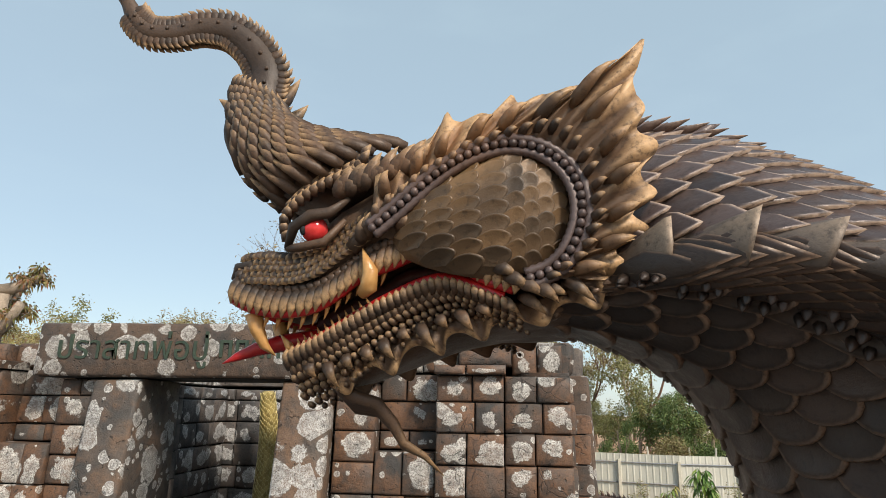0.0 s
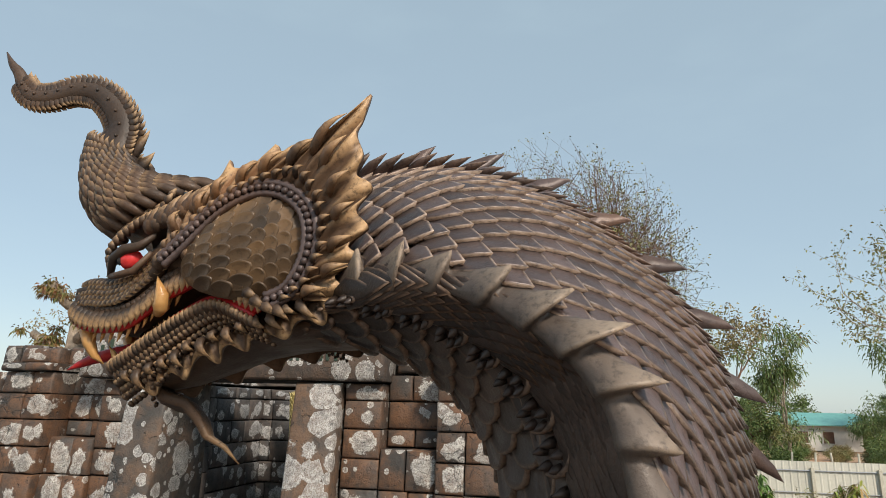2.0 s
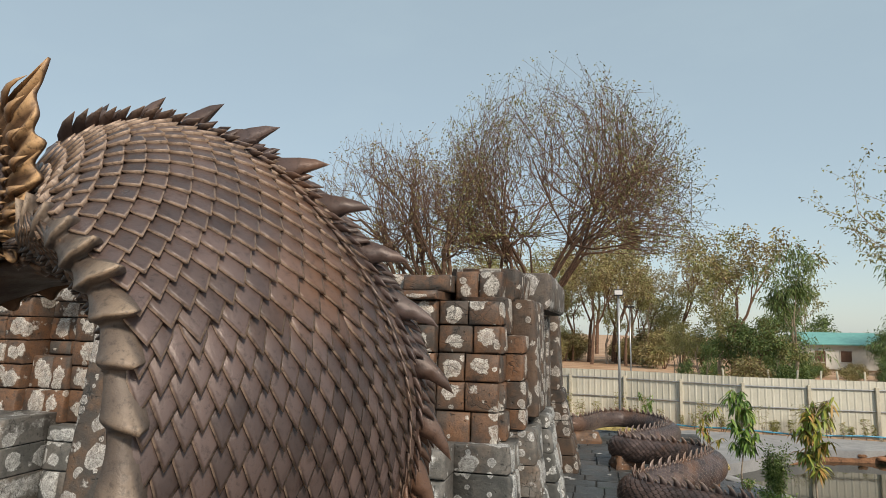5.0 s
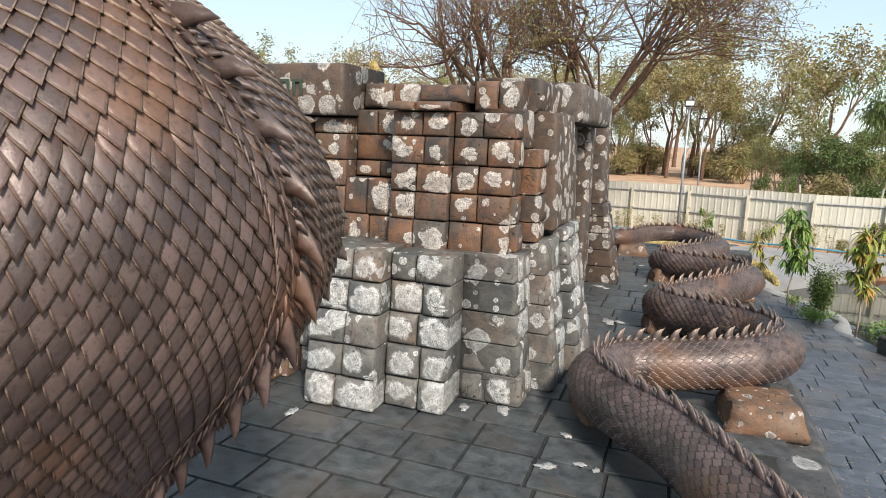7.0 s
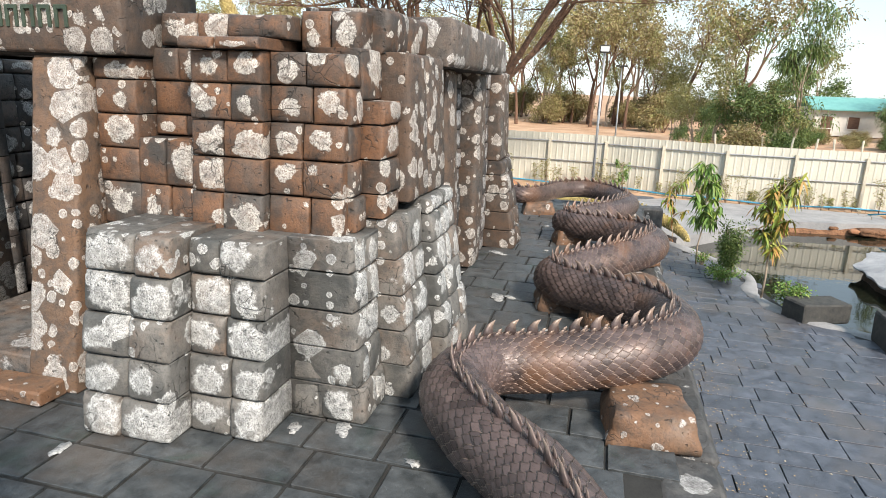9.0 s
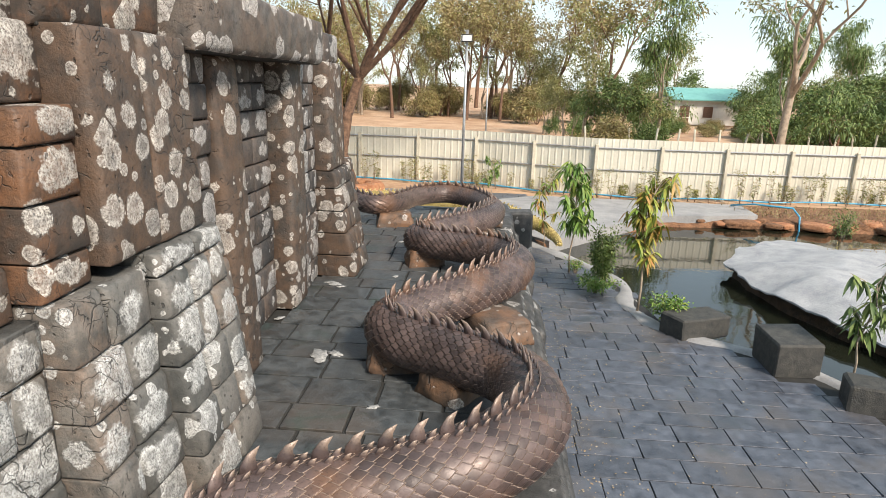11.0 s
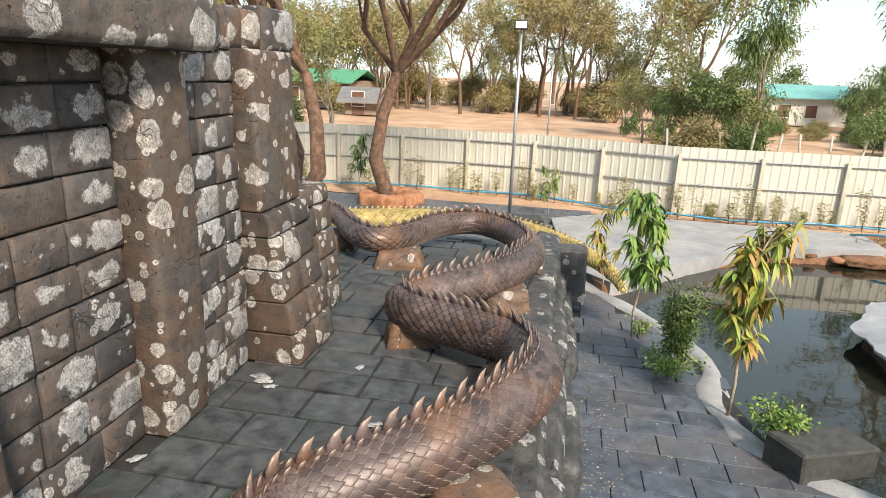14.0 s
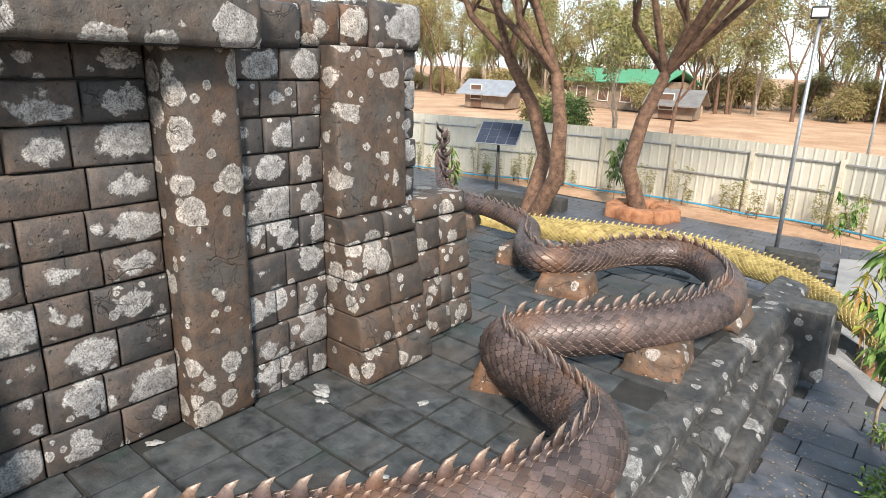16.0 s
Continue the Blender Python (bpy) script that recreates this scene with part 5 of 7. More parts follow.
def naga_hood(b):
    line = np.array(smooth_line(RIDGE, 10))
    d = np.concatenate([[0], np.cumsum(np.linalg.norm(np.diff(line, axis=0), axis=1))])

    def track(keys):
        rows = np.array(smooth_line(keys, 6))
        return lambda s: [float(np.interp(s, rows[:, 0], rows[:, i])) for i in range(1, rows.shape[1])]

    near_edge, far_edge, belly_mid = track(NEAR_EDGE), track(FAR_EDGE), track(BELLY_MID)

    def at(s):
        return [float(np.interp(s, d, line[:, i])) for i in range(2)]

    def mid(s):
        return axis_y(at(s)[0]) + 0.22 * min(1, max(0, (s - 1.1) / 0.7))

    def frame_at(s):
        p, q = at(max(0, s - 0.02)), at(min(d[-1], s + 0.02))
        t = Vector((q[0] - p[0], 0, q[1] - p[1])).normalized()
        return at(s), t, Vector((-t.z, 0, t.x))

    def back(s, a):
        x, z = at(s)
        y = mid(s)
        e = near_edge(s) if a > 0 else far_edge(s)
        k, f = abs(a), abs(a) ** 2
        return Vector((x + (e[0] - x) * f, y + (e[1] - y) * k, z + (e[2] - z) * f))

    def belly(s, a):
        x, z = belly_mid(s)
        y = axis_y(x) - 0.12
        e = near_edge(s) if a > 0 else far_edge(s)
        k, f = abs(a), abs(a) ** 1.8
        return Vector((x + (e[0] - x) * f, y + (e[1] - y) * k * 0.98, z + (e[2] - z) * f))

    ns, na = 70, 16
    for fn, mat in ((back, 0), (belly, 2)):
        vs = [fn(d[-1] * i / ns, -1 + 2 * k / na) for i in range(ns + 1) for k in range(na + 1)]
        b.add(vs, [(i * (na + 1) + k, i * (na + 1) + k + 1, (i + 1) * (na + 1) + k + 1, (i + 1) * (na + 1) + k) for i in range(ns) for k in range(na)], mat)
    # back scales
    s, row = 0.03, 0
    while s < d[-1] - 0.1:
        (x, z), t, n = frame_at(s)
        arc = {1: (back(s, 1) - back(s, 0)).length, -1: (back(s, -1) - back(s, 0)).length}
        count = {g: min((5, 7, 10, 14, 17), key=lambda c: abs(c - arc[g] * 1.06 / 0.076)) for g in (1, -1)}
        for sg, k in [(g, k) for g in (1, -1) for k in range(0, count[g] + 1)]:
            m = count[sg]
            a = sg * (k + 0.5 * (row % 2)) / m
            if abs(a) > 0.97 or (k == 0 and sg < 0 and row % 2 == 0):
                continue
            e = 0.01
            lat = (back(s, min(1, a + e)) - back(s, a - e)).normalized()
            fwd = (back(min(d[-1], s + 0.02), a) - back(max(0, s - 0.02), a)).normalized()
            nn = lat.cross(fwd).normalized()
            if nn.dot(n) < 0:
                nn = -nn
            tilt = fwd + lat * (0.25 * a)
            leaf_scale(b, back(s, a), tilt.normalized(), nn, arc[sg] * 1.06 / m * 1.03, 0.13, 0.03, 0)
        s += 0.051
        row += 1
    # fin spikes on the ridge
    s, i = 0.08, 0
    while s < d[-1] - 0.3:
        (x, z), t, n = frame_at(s)
        big = i % 4 == 0
        p = Vector((x, mid(s), z)) - n * 0.01
        hh = (0.125 + 0.03 * min(1.0, s)) if big else (0.06, 0.072, 0.085)[i % 3]
        fin(b, p, (n + t * 0.12).normalized(), t, hh * 0.85, 0.085 if big else 0.036)
        for sg in (-1, 1):
            spike(b, p + Vector((0, sg * 0.06, 0)) - n * 0.012, (n * 0.7 + t * 0.6 + Vector((0, sg, 0))).normalized(), t, 0.1, 0.036, 0, 0.4, 0.8, 0.7)
            if not big:
                spike(b, p + Vector((0, sg * 0.035, 0)), (n + t * 0.4 + Vector((0, sg * 0.7, 0))).normalized(), t, 0.075, 0.03, 0, 0.4, 0.8, 0.5)
        s += 0.044
        i += 1
    # thick rim: a folded band whose crests rise and hook towards the tail
    for sg in (-1, 1):
        vs, rim, s = [], [], 0.04
        while s < d[-1] * 0.86:
            e = back(s, sg)
            lat = (e - back(s, sg * 0.94)).normalized()
            fwd = (back(min(d[-1], s + 0.02), sg) - back(max(0, s - 0.02), sg)).normalized()
            nn = lat.cross(fwd).normalized()
            if nn.dot(frame_at(s)[2]) < 0:
                nn = -nn
            nn = (nn * 0.3 + frame_at(s)[2] * 0.9).normalized()
            x = (s / 0.175 + 0.3) % 1.0
            h = x ** 1.7 / 0.85 ** 1.7 if x < 0.85 else (1 - x) / 0.15
            h *= 0.9 + 0.2 * math.sin(s * 7)
            for u, v, k, c in ((-0.05, 0.004, 0.0, 0.0), (-0.012 + 0.004 * h, 0.018 + 0.04 * h, 0.3, 0.3), (0.010 + 0.02 * h, 0.016 + 0.078 * h, 0.7, 1.0), (0.024 + 0.03 * h, 0.008 + 0.04 * h, 0.35, 0.75), (0.024 + 0.026 * h, -0.01 + 0.01 * h, 0.1, 0.6), (0.004 + 0.012 * h, -0.03, 0.0, 0.2), (-0.03, -0.035, 0.0, 0.0)):
                vs.append(e + lat * u + nn * v + fwd * (0.05 * h * k))
                rim.append(c * (0.35 + 0.65 * h))
            s += 0.0123
        n = len(vs) // 7
        b.add(vs, [(i * 7 + k, i * 7 + k + 1, (i + 1) * 7 + k + 1, (i + 1) * 7 + k) for i in range(n - 1) for k in range(6)], 8, rim)
    # belly: broad plain plates, a column with bumps, narrow feathers towards the rim
    def surface(s0, a0):
        return lambda u, v: belly(min(d[-1], max(0.0, s0 + v)), max(-0.99, min(0.99, a0 + u)))

    def outward(s, a):
        lat = (belly(s, min(1, a + 0.02)) - belly(s, max(-1, a - 0.02))).normalized()
        fwd = (belly(min(d[-1], s + 0.03), a) - belly(max(0, s - 0.03), a)).normalized()
        nn = lat.cross(fwd).normalized()
        return lat, fwd, -nn if nn.dot(frame_at(s)[2]) > 0 else nn
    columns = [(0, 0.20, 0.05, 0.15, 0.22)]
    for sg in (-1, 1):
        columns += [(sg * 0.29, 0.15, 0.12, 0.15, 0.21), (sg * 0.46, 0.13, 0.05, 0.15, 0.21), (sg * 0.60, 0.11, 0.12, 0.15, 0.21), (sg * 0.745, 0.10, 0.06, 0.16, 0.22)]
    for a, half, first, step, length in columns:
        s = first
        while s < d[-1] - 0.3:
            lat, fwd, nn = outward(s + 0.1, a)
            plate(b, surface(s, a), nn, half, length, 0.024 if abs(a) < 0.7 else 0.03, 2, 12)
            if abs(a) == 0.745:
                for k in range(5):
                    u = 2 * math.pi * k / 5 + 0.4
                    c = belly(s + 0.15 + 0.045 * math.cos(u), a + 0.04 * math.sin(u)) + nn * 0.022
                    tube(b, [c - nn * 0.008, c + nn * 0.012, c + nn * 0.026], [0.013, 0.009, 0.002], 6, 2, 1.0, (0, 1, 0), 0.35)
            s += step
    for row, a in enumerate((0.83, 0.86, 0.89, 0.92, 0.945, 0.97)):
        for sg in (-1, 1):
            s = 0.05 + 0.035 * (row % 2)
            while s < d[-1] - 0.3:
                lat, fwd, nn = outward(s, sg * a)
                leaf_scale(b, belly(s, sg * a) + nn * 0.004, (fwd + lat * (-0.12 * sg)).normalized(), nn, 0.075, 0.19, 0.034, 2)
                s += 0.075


b = Build()
naga_head(b)
naga_hood(b)
snake_body(b, BODY)
for i in range(16):
    f = i / 15
    p = Vector((-7.1 - 0.65 * f, 11.95 + 0.55 * f, 0.62 + 0.95 * f))
    a = i * 2.4
    o = Vector((math.cos(a), math.sin(a), 0.3)).normalized()
    tube(b, [p, p + o * 0.12 + Vector((0, 0, 0.05)), p + o * 0.17 + Vector((0, 0, 0.2))], [0.05, 0.045, 0.003], 6, 0, 0.4, (0, 1, 0), 0.6)
naga = tagged(part("naga_statue", b, NAGA_MATS), "dark bronze horned serpent statue with open red mouth and winding body", "statue")


# ---- plants ----
def leaf_paint(name, a, b, c):
    m, nt, s = material(name, 0.55)
    isl = nt.nodes.new("ShaderNodeNewGeometry").outputs["Random Per Island"]
    col = ramp(nt, isl, [(0.0, a), (0.55, b), (1.0, c)])
    nt.links.new(mix(nt, ramp(nt, noise_of(nt, 9), [(0.35, 0.35), (0.65, 0.0)]), col, tuple(0.5 * x for x in a)), s.inputs["Base Color"])
    s.inputs["Transmission Weight"].default_value = 0.0
    s.inputs["Subsurface Weight"].default_value = 0.0
    return m


LEAF_DRY = leaf_paint("dry_leaf", (0.2, 0.145, 0.065), (0.34, 0.27, 0.12), (0.27, 0.28, 0.085))
LEAF_RUST = leaf_paint("rust_leaf", (0.22, 0.085, 0.035), (0.22, 0.17, 0.05), (0.12, 0.16, 0.04))
LEAF_OLIVE = leaf_paint("olive_leaf", (0.13, 0.14, 0.045), (0.25, 0.26, 0.08), (0.36, 0.31, 0.12))
LEAF_GREEN = leaf_paint("green_leaf", (0.055, 0.105, 0.026), (0.13, 0.20, 0.05), (0.22, 0.28, 0.085))
LEAF_LIME = leaf_paint("lime_leaf", (0.08, 0.18, 0.03), (0.15, 0.27, 0.05), (0.26, 0.32, 0.06))
LEAF_MIX = leaf_paint("young_leaf", (0.34, 0.16, 0.045), (0.28, 0.34, 0.05), (0.10, 0.24, 0.04))
BARK = simple("brown_bark", (0.06, 0.035, 0.025), (0.24, 0.14, 0.09), 7, 0.95, fine=30, strength=0.9, dist=0.03)
BARK_PALE = simple("pale_bark", (0.2, 0.16, 0.12), (0.42, 0.34, 0.26), 5, 0.95, fine=25, strength=0.6, dist=0.02)


def blade(b, p, d, l, w, rng, droop=0.3, mat=0):
    """One folded leaf from p along d."""
    s = d.cross(Vector((rng.uniform(-1, 1), rng.uniform(-1, 1), rng.uniform(-0.3, 1)))).normalized()
    n = s.cross(d).normalized()
    m = p + d * (l * 0.5) + n * (l * 0.06)
    t = p + d * l - Vector((0, 0, l * droop))
    b.add([p, m + s * (w / 2) - n * (w * 0.12), m, m - s * (w / 2) - n * (w * 0.12), t], [(0, 1, 2), (0, 2, 3), (2, 1, 4), (3, 2, 4)], mat)


def grow(wood, crown, p, d, r, l, depth, rng, spec, sides=6):
    """A limb that wanders, thins and forks."""
    pts, rad = [p], [r]
    q, v = Vector(p), Vector(d).normalized()
    steps = 4
    for i in range(steps):
        v = (v + Vector((rng.gauss(0, 1), rng.gauss(0, 1), rng.gauss(0, 1) + spec["up"])) * (spec["wander"] if depth else 0.03)).normalized()
        q = q + v * (l / steps)
        pts.append(q)
        rad.append(r * (1 - 0.32 * (i + 1) / steps))
    tube(wood, pts, rad, max(3, sides), 0, 1.0, (0, 1, 0), 0, False)
    if depth >= spec["leaf_from"]:
        for _ in range(spec["leaves"]):
            i = rng.randrange(1, len(pts))
            u = Vector((rng.gauss(0, 1), rng.gauss(0, 1), rng.gauss(0, 0.7))).normalized()
            blade(crown, pts[i] + u * rng.uniform(0, spec["spread"]), u, spec["size"] * rng.uniform(0.6, 1.3), spec["size"] * spec["wide"], rng, spec.get("droop", 0.3))
    if depth < spec["depth"]:
        for k in range(rng.randint(*spec["forks"])):
            a = rng.uniform(0, 2 * math.pi)
            o = v.orthogonal().normalized()
            o = o * math.cos(a) + v.cross(o) * math.sin(a)
            nv = (v + o * rng.uniform(*spec["angle"])).normalized()
            at = pts[-1] if k == 0 else pts[rng.randint(2, len(pts) - 1)]
            grow(wood, crown, at, nv, rad[-1] * rng.uniform(0.66, 0.86), l * rng.uniform(0.62, 0.88), depth + 1, rng, spec, sides - 1)


def tree(name, place, stems, spec, seed, bark, leaf, label, group=""):
    rng = random.Random(seed)
    wood, crown = Build(), Build()
    for d, r, l in stems:
        grow(wood, crown, Vector((0, 0, -0.1)), Vector(d), r, l, 0, rng, spec, 9)
    root = base(name, place)
    part("trunk", wood, bark, root)
    part("crown", crown, leaf, root)
    return tagged(root, label, "tree", group)


BARE = dict(up=0.35, wander=0.13, leaf_from=4, leaves=7, spread=0.25, size=0.11, wide=0.45, depth=6, forks=(2, 3), angle=(0.35, 0.75))


def dome_tree(name, place, forks, seed, leaves, label, leaf):
    """A spreading tree: stems that rise to a fork, then limbs, boughs and twigs out to a rounded crown.
    forks: (foot, fork, centre, radii, counts) for each stem."""
    rng = random.Random(seed)
    wood, crown = Build(), Build()

    def limb(p, q, r0, r1, sides):
        sag = Vector((rng.gauss(0, 1), rng.gauss(0, 1), rng.gauss(0, 0.6))) * ((q - p).length * 0.09)
        pts = [p, p.lerp(q, 0.33) + sag, p.lerp(q, 0.67) + sag * 0.7, q]
        tube(wood, pts, [r0, r0 * 0.65 + r1 * 0.35, r0 * 0.35 + r1 * 0.65, r1], sides, 0, 1.0, (0, 1, 0), 0, False)
        return pts

    def level(p, u, k, centre, radii, counts):
        for _ in range(counts[k]):
            sp = (0.9, 0.6, 0.34, 0.26)[k]
            v = (u + Vector((rng.gauss(0, sp), rng.gauss(0, sp), rng.gauss(0, sp) + (0.25, 0.05, 0.05, 0.08)[k])))
            v.z = abs(v.z) if k == 0 else max(v.z, -0.02)
            v.normalize()
            f = (0.42, 0.68, 0.87, 1.0)[k] * rng.uniform(0.84, 1.12)
            tip = centre + Vector((v.x * radii[0], v.y * radii[1], v.z * radii[2])) * f
            pts = limb(p[rng.randint(1, 3)] if k else p[-1], tip, (0.11, 0.05, 0.022, 0.011)[k], (0.05, 0.022, 0.011, 0.004)[k], (7, 5, 4, 3)[k])
            if k < 3:
                level(pts, v, k + 1, centre, radii, counts)
            else:
                for _ in range(leaves):
                    w = Vector((rng.gauss(0, 1), rng.gauss(0, 1), rng.gauss(0, 0.7))).normalized()
                    blade(crown, pts[rng.randint(1, 3)] + w * rng.uniform(0, 0.2), w, rng.uniform(0.07, 0.15), 0.06, rng)
    for foot, fork, centre, radii, counts in forks:
        p = limb(Vector(foot), Vector(fork), 0.25, 0.15, 10)
        level(p, Vector((0, 0, 0.4)), 0, Vector(centre), radii, counts)
    root = base(name, place)
    part("trunk", wood, BARK, root)
    part("crown", crown, leaf, root)
    return tagged(root, label, "tree")


dome_tree("rain_tree", (-5.95, 19.3, LOW), [((0, 0, -0.1), (0.15, 0.1, 3.9), (1.6, 0, 7.3), (5.7, 4.6, 7.2), (7, 7, 7, 5))], 5, 7, "tall half-bare tree with red-brown bark ringed by rocks", LEAF_OLIVE)
dome_tree("twin_stem_tree", (-8.1, 16.8, LOW), [((-0.1, 0, -0.1), (-1.2, 0.3, 4.2), (-3.2, 0.4, 6.4), (3.6, 3.4, 5.2), (4, 5, 5, 4)), ((0.1, 0, -0.1), (0.5, 0, 3.8), (-0.6, 0.0, 6.6), (3.0, 3.0, 4.8), (4, 4, 5, 4))], 8, 4, "leaning two-stemmed tree with flaking bark", LEAF_DRY)
# lopped tree beyond the gate
rng = random.Random(3)
wood, crown = Build(), Build()
tube(wood, [(0, 0, -0.1), (0.05, 0, 1.6), (0.0, 0.05, 3.2), (0.1, 0, 4.4)], [0.26, 0.22, 0.2, 0.16], 9)
for k in range(9):
    a = 2.4 * k
    z = 1.9 + 0.32 * k
    p = Vector((0.03, 0.02, z))
    tip = p + Vector((math.cos(a) * rng.uniform(0.5, 1.1), math.sin(a) * 0.8, rng.uniform(0.35, 0.8)))
    tube(wood, [p, (p + tip) / 2 + Vector((0, 0, -0.08)), tip], [0.13, 0.11, 0.09], 7)
    for _ in range(9):
        e = p.lerp(tip, rng.uniform(0.45, 1.0)) + Vector((rng.gauss(0, 0.16), rng.gauss(0, 0.16), rng.uniform(-0.12, 0.2)))
        tube(wood, [p.lerp(tip, 0.7), e], [0.02, 0.01], 4)
        for _ in range(60):
            v = Vector((rng.gauss(0, 1), rng.gauss(0, 1), rng.gauss(-0.5, 0.7))).normalized()
            blade(crown, e + v * rng.uniform(0, 0.16), v, rng.uniform(0.06, 0.13), 0.045, rng, 0.5)
lopped = base("lopped_tree", (-20.6, 12.0, LOW))
lopped.scale = (1.5, 1.5, 1.62)
part("trunk", wood, BARK_PALE, lopped)
part("crown", crown, LEAF_RUST, lopped)
tagged(lopped, "pruned tree with tufts of rust-green leaves on stubs", "tree")
tree("slender_tree", (12.2, 27.5, LOW), [((0.06, 0, 1), 0.22, 5.0)], dict(BARE, leaf_from=3, leaves=14, size=0.2, depth=5), 21, BARK_PALE, LEAF_OLIVE, "slender tall tree with sparse olive leaves")

# background wood: a few kinds, copied
kinds = []
for i, (bark, leaf, spec, label, h) in enumerate((
        (BARK, LEAF_DRY, dict(BARE, depth=5, leaf_from=3, leaves=16, size=0.22, wide=0.5, spread=0.4), "dry brown woodland tree with sparse leaves", 3.2),
        (BARK_PALE, LEAF_OLIVE, dict(BARE, depth=5, leaf_from=3, leaves=22, size=0.24, wide=0.5, spread=0.5), "olive green woodland tree with thin pale stems", 2.9),
        (BARK, LEAF_GREEN, dict(BARE, depth=5, leaf_from=2, leaves=26, size=0.24, wide=0.5, spread=0.6, angle=(0.45, 0.9)), "dense green woodland tree behind the fence", 2.3),
        (BARK_PALE, LEAF_GREEN, dict(BARE, depth=5, leaf_from=2, leaves=24, size=0.32, wide=0.28, spread=0.5, droop=0.9), "feathery green tree with drooping leaves", 2.8),
        (BARK, LEAF_GREEN, dict(BARE, depth=4, leaf_from=1, leaves=34, size=0.22, wide=0.5, spread=0.7, up=0.1, angle=(0.6, 1.2)), "round green bush at the wood's edge", 1.2),
        (BARK, LEAF_DRY, dict(BARE, depth=4, leaf_from=1, leaves=34, size=0.24, wide=0.4, spread=0.8, up=0.1, angle=(0.6, 1.2)), "dry straw-brown scrub at the wood's edge", 1.1))):
    t = tree("woodland_tree" if i < 4 else "bush" if i == 4 else "dry_bush", (200 + 30 * i, 330, LOW), [((0.05, 0, 1), 0.16, h)] if i < 4 else [((0.4, 0, 1), 0.06, h), ((-0.4, 0.2, 1), 0.06, h), ((0, -0.4, 1), 0.05, h)], spec, 40 + i, bark, leaf, label, "woodland trees" if i < 4 else "bushes" if i == 4 else "dry bushes")
    kinds.append(t)
rng = random.Random(12)


def house_gap(x, y):
    a = math.degrees(math.atan2(x + 1.0, y + 1.0))
    return 15.2 < a < 22.3 and y < 75


count = 0
for band, (y0, y1, step, size) in enumerate(((31, 38, 3.4, 1.0), (42, 52, 3.0, 1.25), (56, 70, 3.4, 1.5), (80, 105, 5.5, 2.0))):
    x = -46 - 14 * band
    while x < 40 + 30 * band:
        px, py = x + rng.uniform(-1.2, 1.2), rng.uniform(y0, y1)
        x += step * rng.uniform(0.75, 1.3)
        open_ground = band == 0 and (px < -1 or rng.random() < 0.55)
        left = px < 2 + 0.06 * py
        if left and band in (1, 2):
            py += 22 if band == 1 else 16
        if house_gap(px, py) or open_ground and rng.random() < 0.85:
            continue
        green = px > 0.19 * py - 0.5
        pick = rng.choice((2, 3, 2, 4, 3, 1)) if green else rng.choice((0, 0, 1, 0, 5, 0))
        s = size * rng.uniform(0.72, 1.15) * (0.68 if green else 0.95)
        copy_thing(kinds[pick], Matrix.Translation((px, py, LOW - 0.05)) @ Matrix.Rotation(rng.uniform(0, 6.28), 4, "Z") @ Matrix.Scale(s, 4))
        count += 1
for k, (px, py, pick, s) in enumerate(((8.2, 34, 3, 1.25), (6.4, 35, 2, 1.05), (4.6, 36, 1, 1.0), (15.2, 33.5, 3, 1.2), (19.0, 34.5, 2, 1.0), (-12, 30, 1, 1.0), (-16, 32, 4, 1.2), (22, 33, 3, 1.2), (25, 35, 2, 1.3), (13.6, 31.0, 2, 0.8), (7.4, 32.5, 4, 0.9), (5.6, 33.0, 4, 0.8))):
    copy_thing(kinds[pick], Matrix.Translation((px, py, LOW - 0.05)) @ Matrix.Rotation(k * 1.3, 4, "Z") @ Matrix.Scale(s * 0.72, 4))
for i in range(66):
    far = i % 3 == 0
    px, py = (rng.uniform(-60, 70), rng.uniform(60, 78)) if far else (rng.uniform(3, 40), rng.uniform(31.5, 50))
    if house_gap(px, py) and not py > 72:
        continue
    dry = far and i % 2 or px < 2 + 0.06 * py
    low = rng.random() < 0.5
    copy_thing(kinds[(5 if dry else 4) if low else (1 if dry else 3)], Matrix.Translation((px, py, LOW - 0.1)) @ Matrix.Rotation(rng.uniform(0, 6.28), 4, "Z") @ Matrix.Scale(rng.uniform(0.6, 1.0) * (1.5 if far else 0.85) * (1.0 if low else 0.62), 4))
for i in range(9):
    copy_thing(kinds[5 if i % 3 else 4], Matrix.Translation((15.0 + 1.0 * i, 54 + 2.5 * math.sin(i * 2.1), LOW - 0.1)) @ Matrix.Rotation(i * 1.1, 4, "Z") @ Matrix.Scale(0.42 + 0.08 * math.sin(i * 1.7), 4))
for i in range(70):
    px, py = rng.uniform(-70, 6), rng.uniform(67, 84)
    copy_thing(kinds[(0, 5, 1, 1)[i % 4]], Matrix.Translation((px, py, LOW - 0.1)) @ Matrix.Rotation(rng.uniform(0, 6.28), 4, "Z") @ Matrix.Scale(rng.uniform(0.7, 1.3), 4))
for k in kinds:
    k.location = (-60 + 9 * kinds.index(k), 84, LOW)

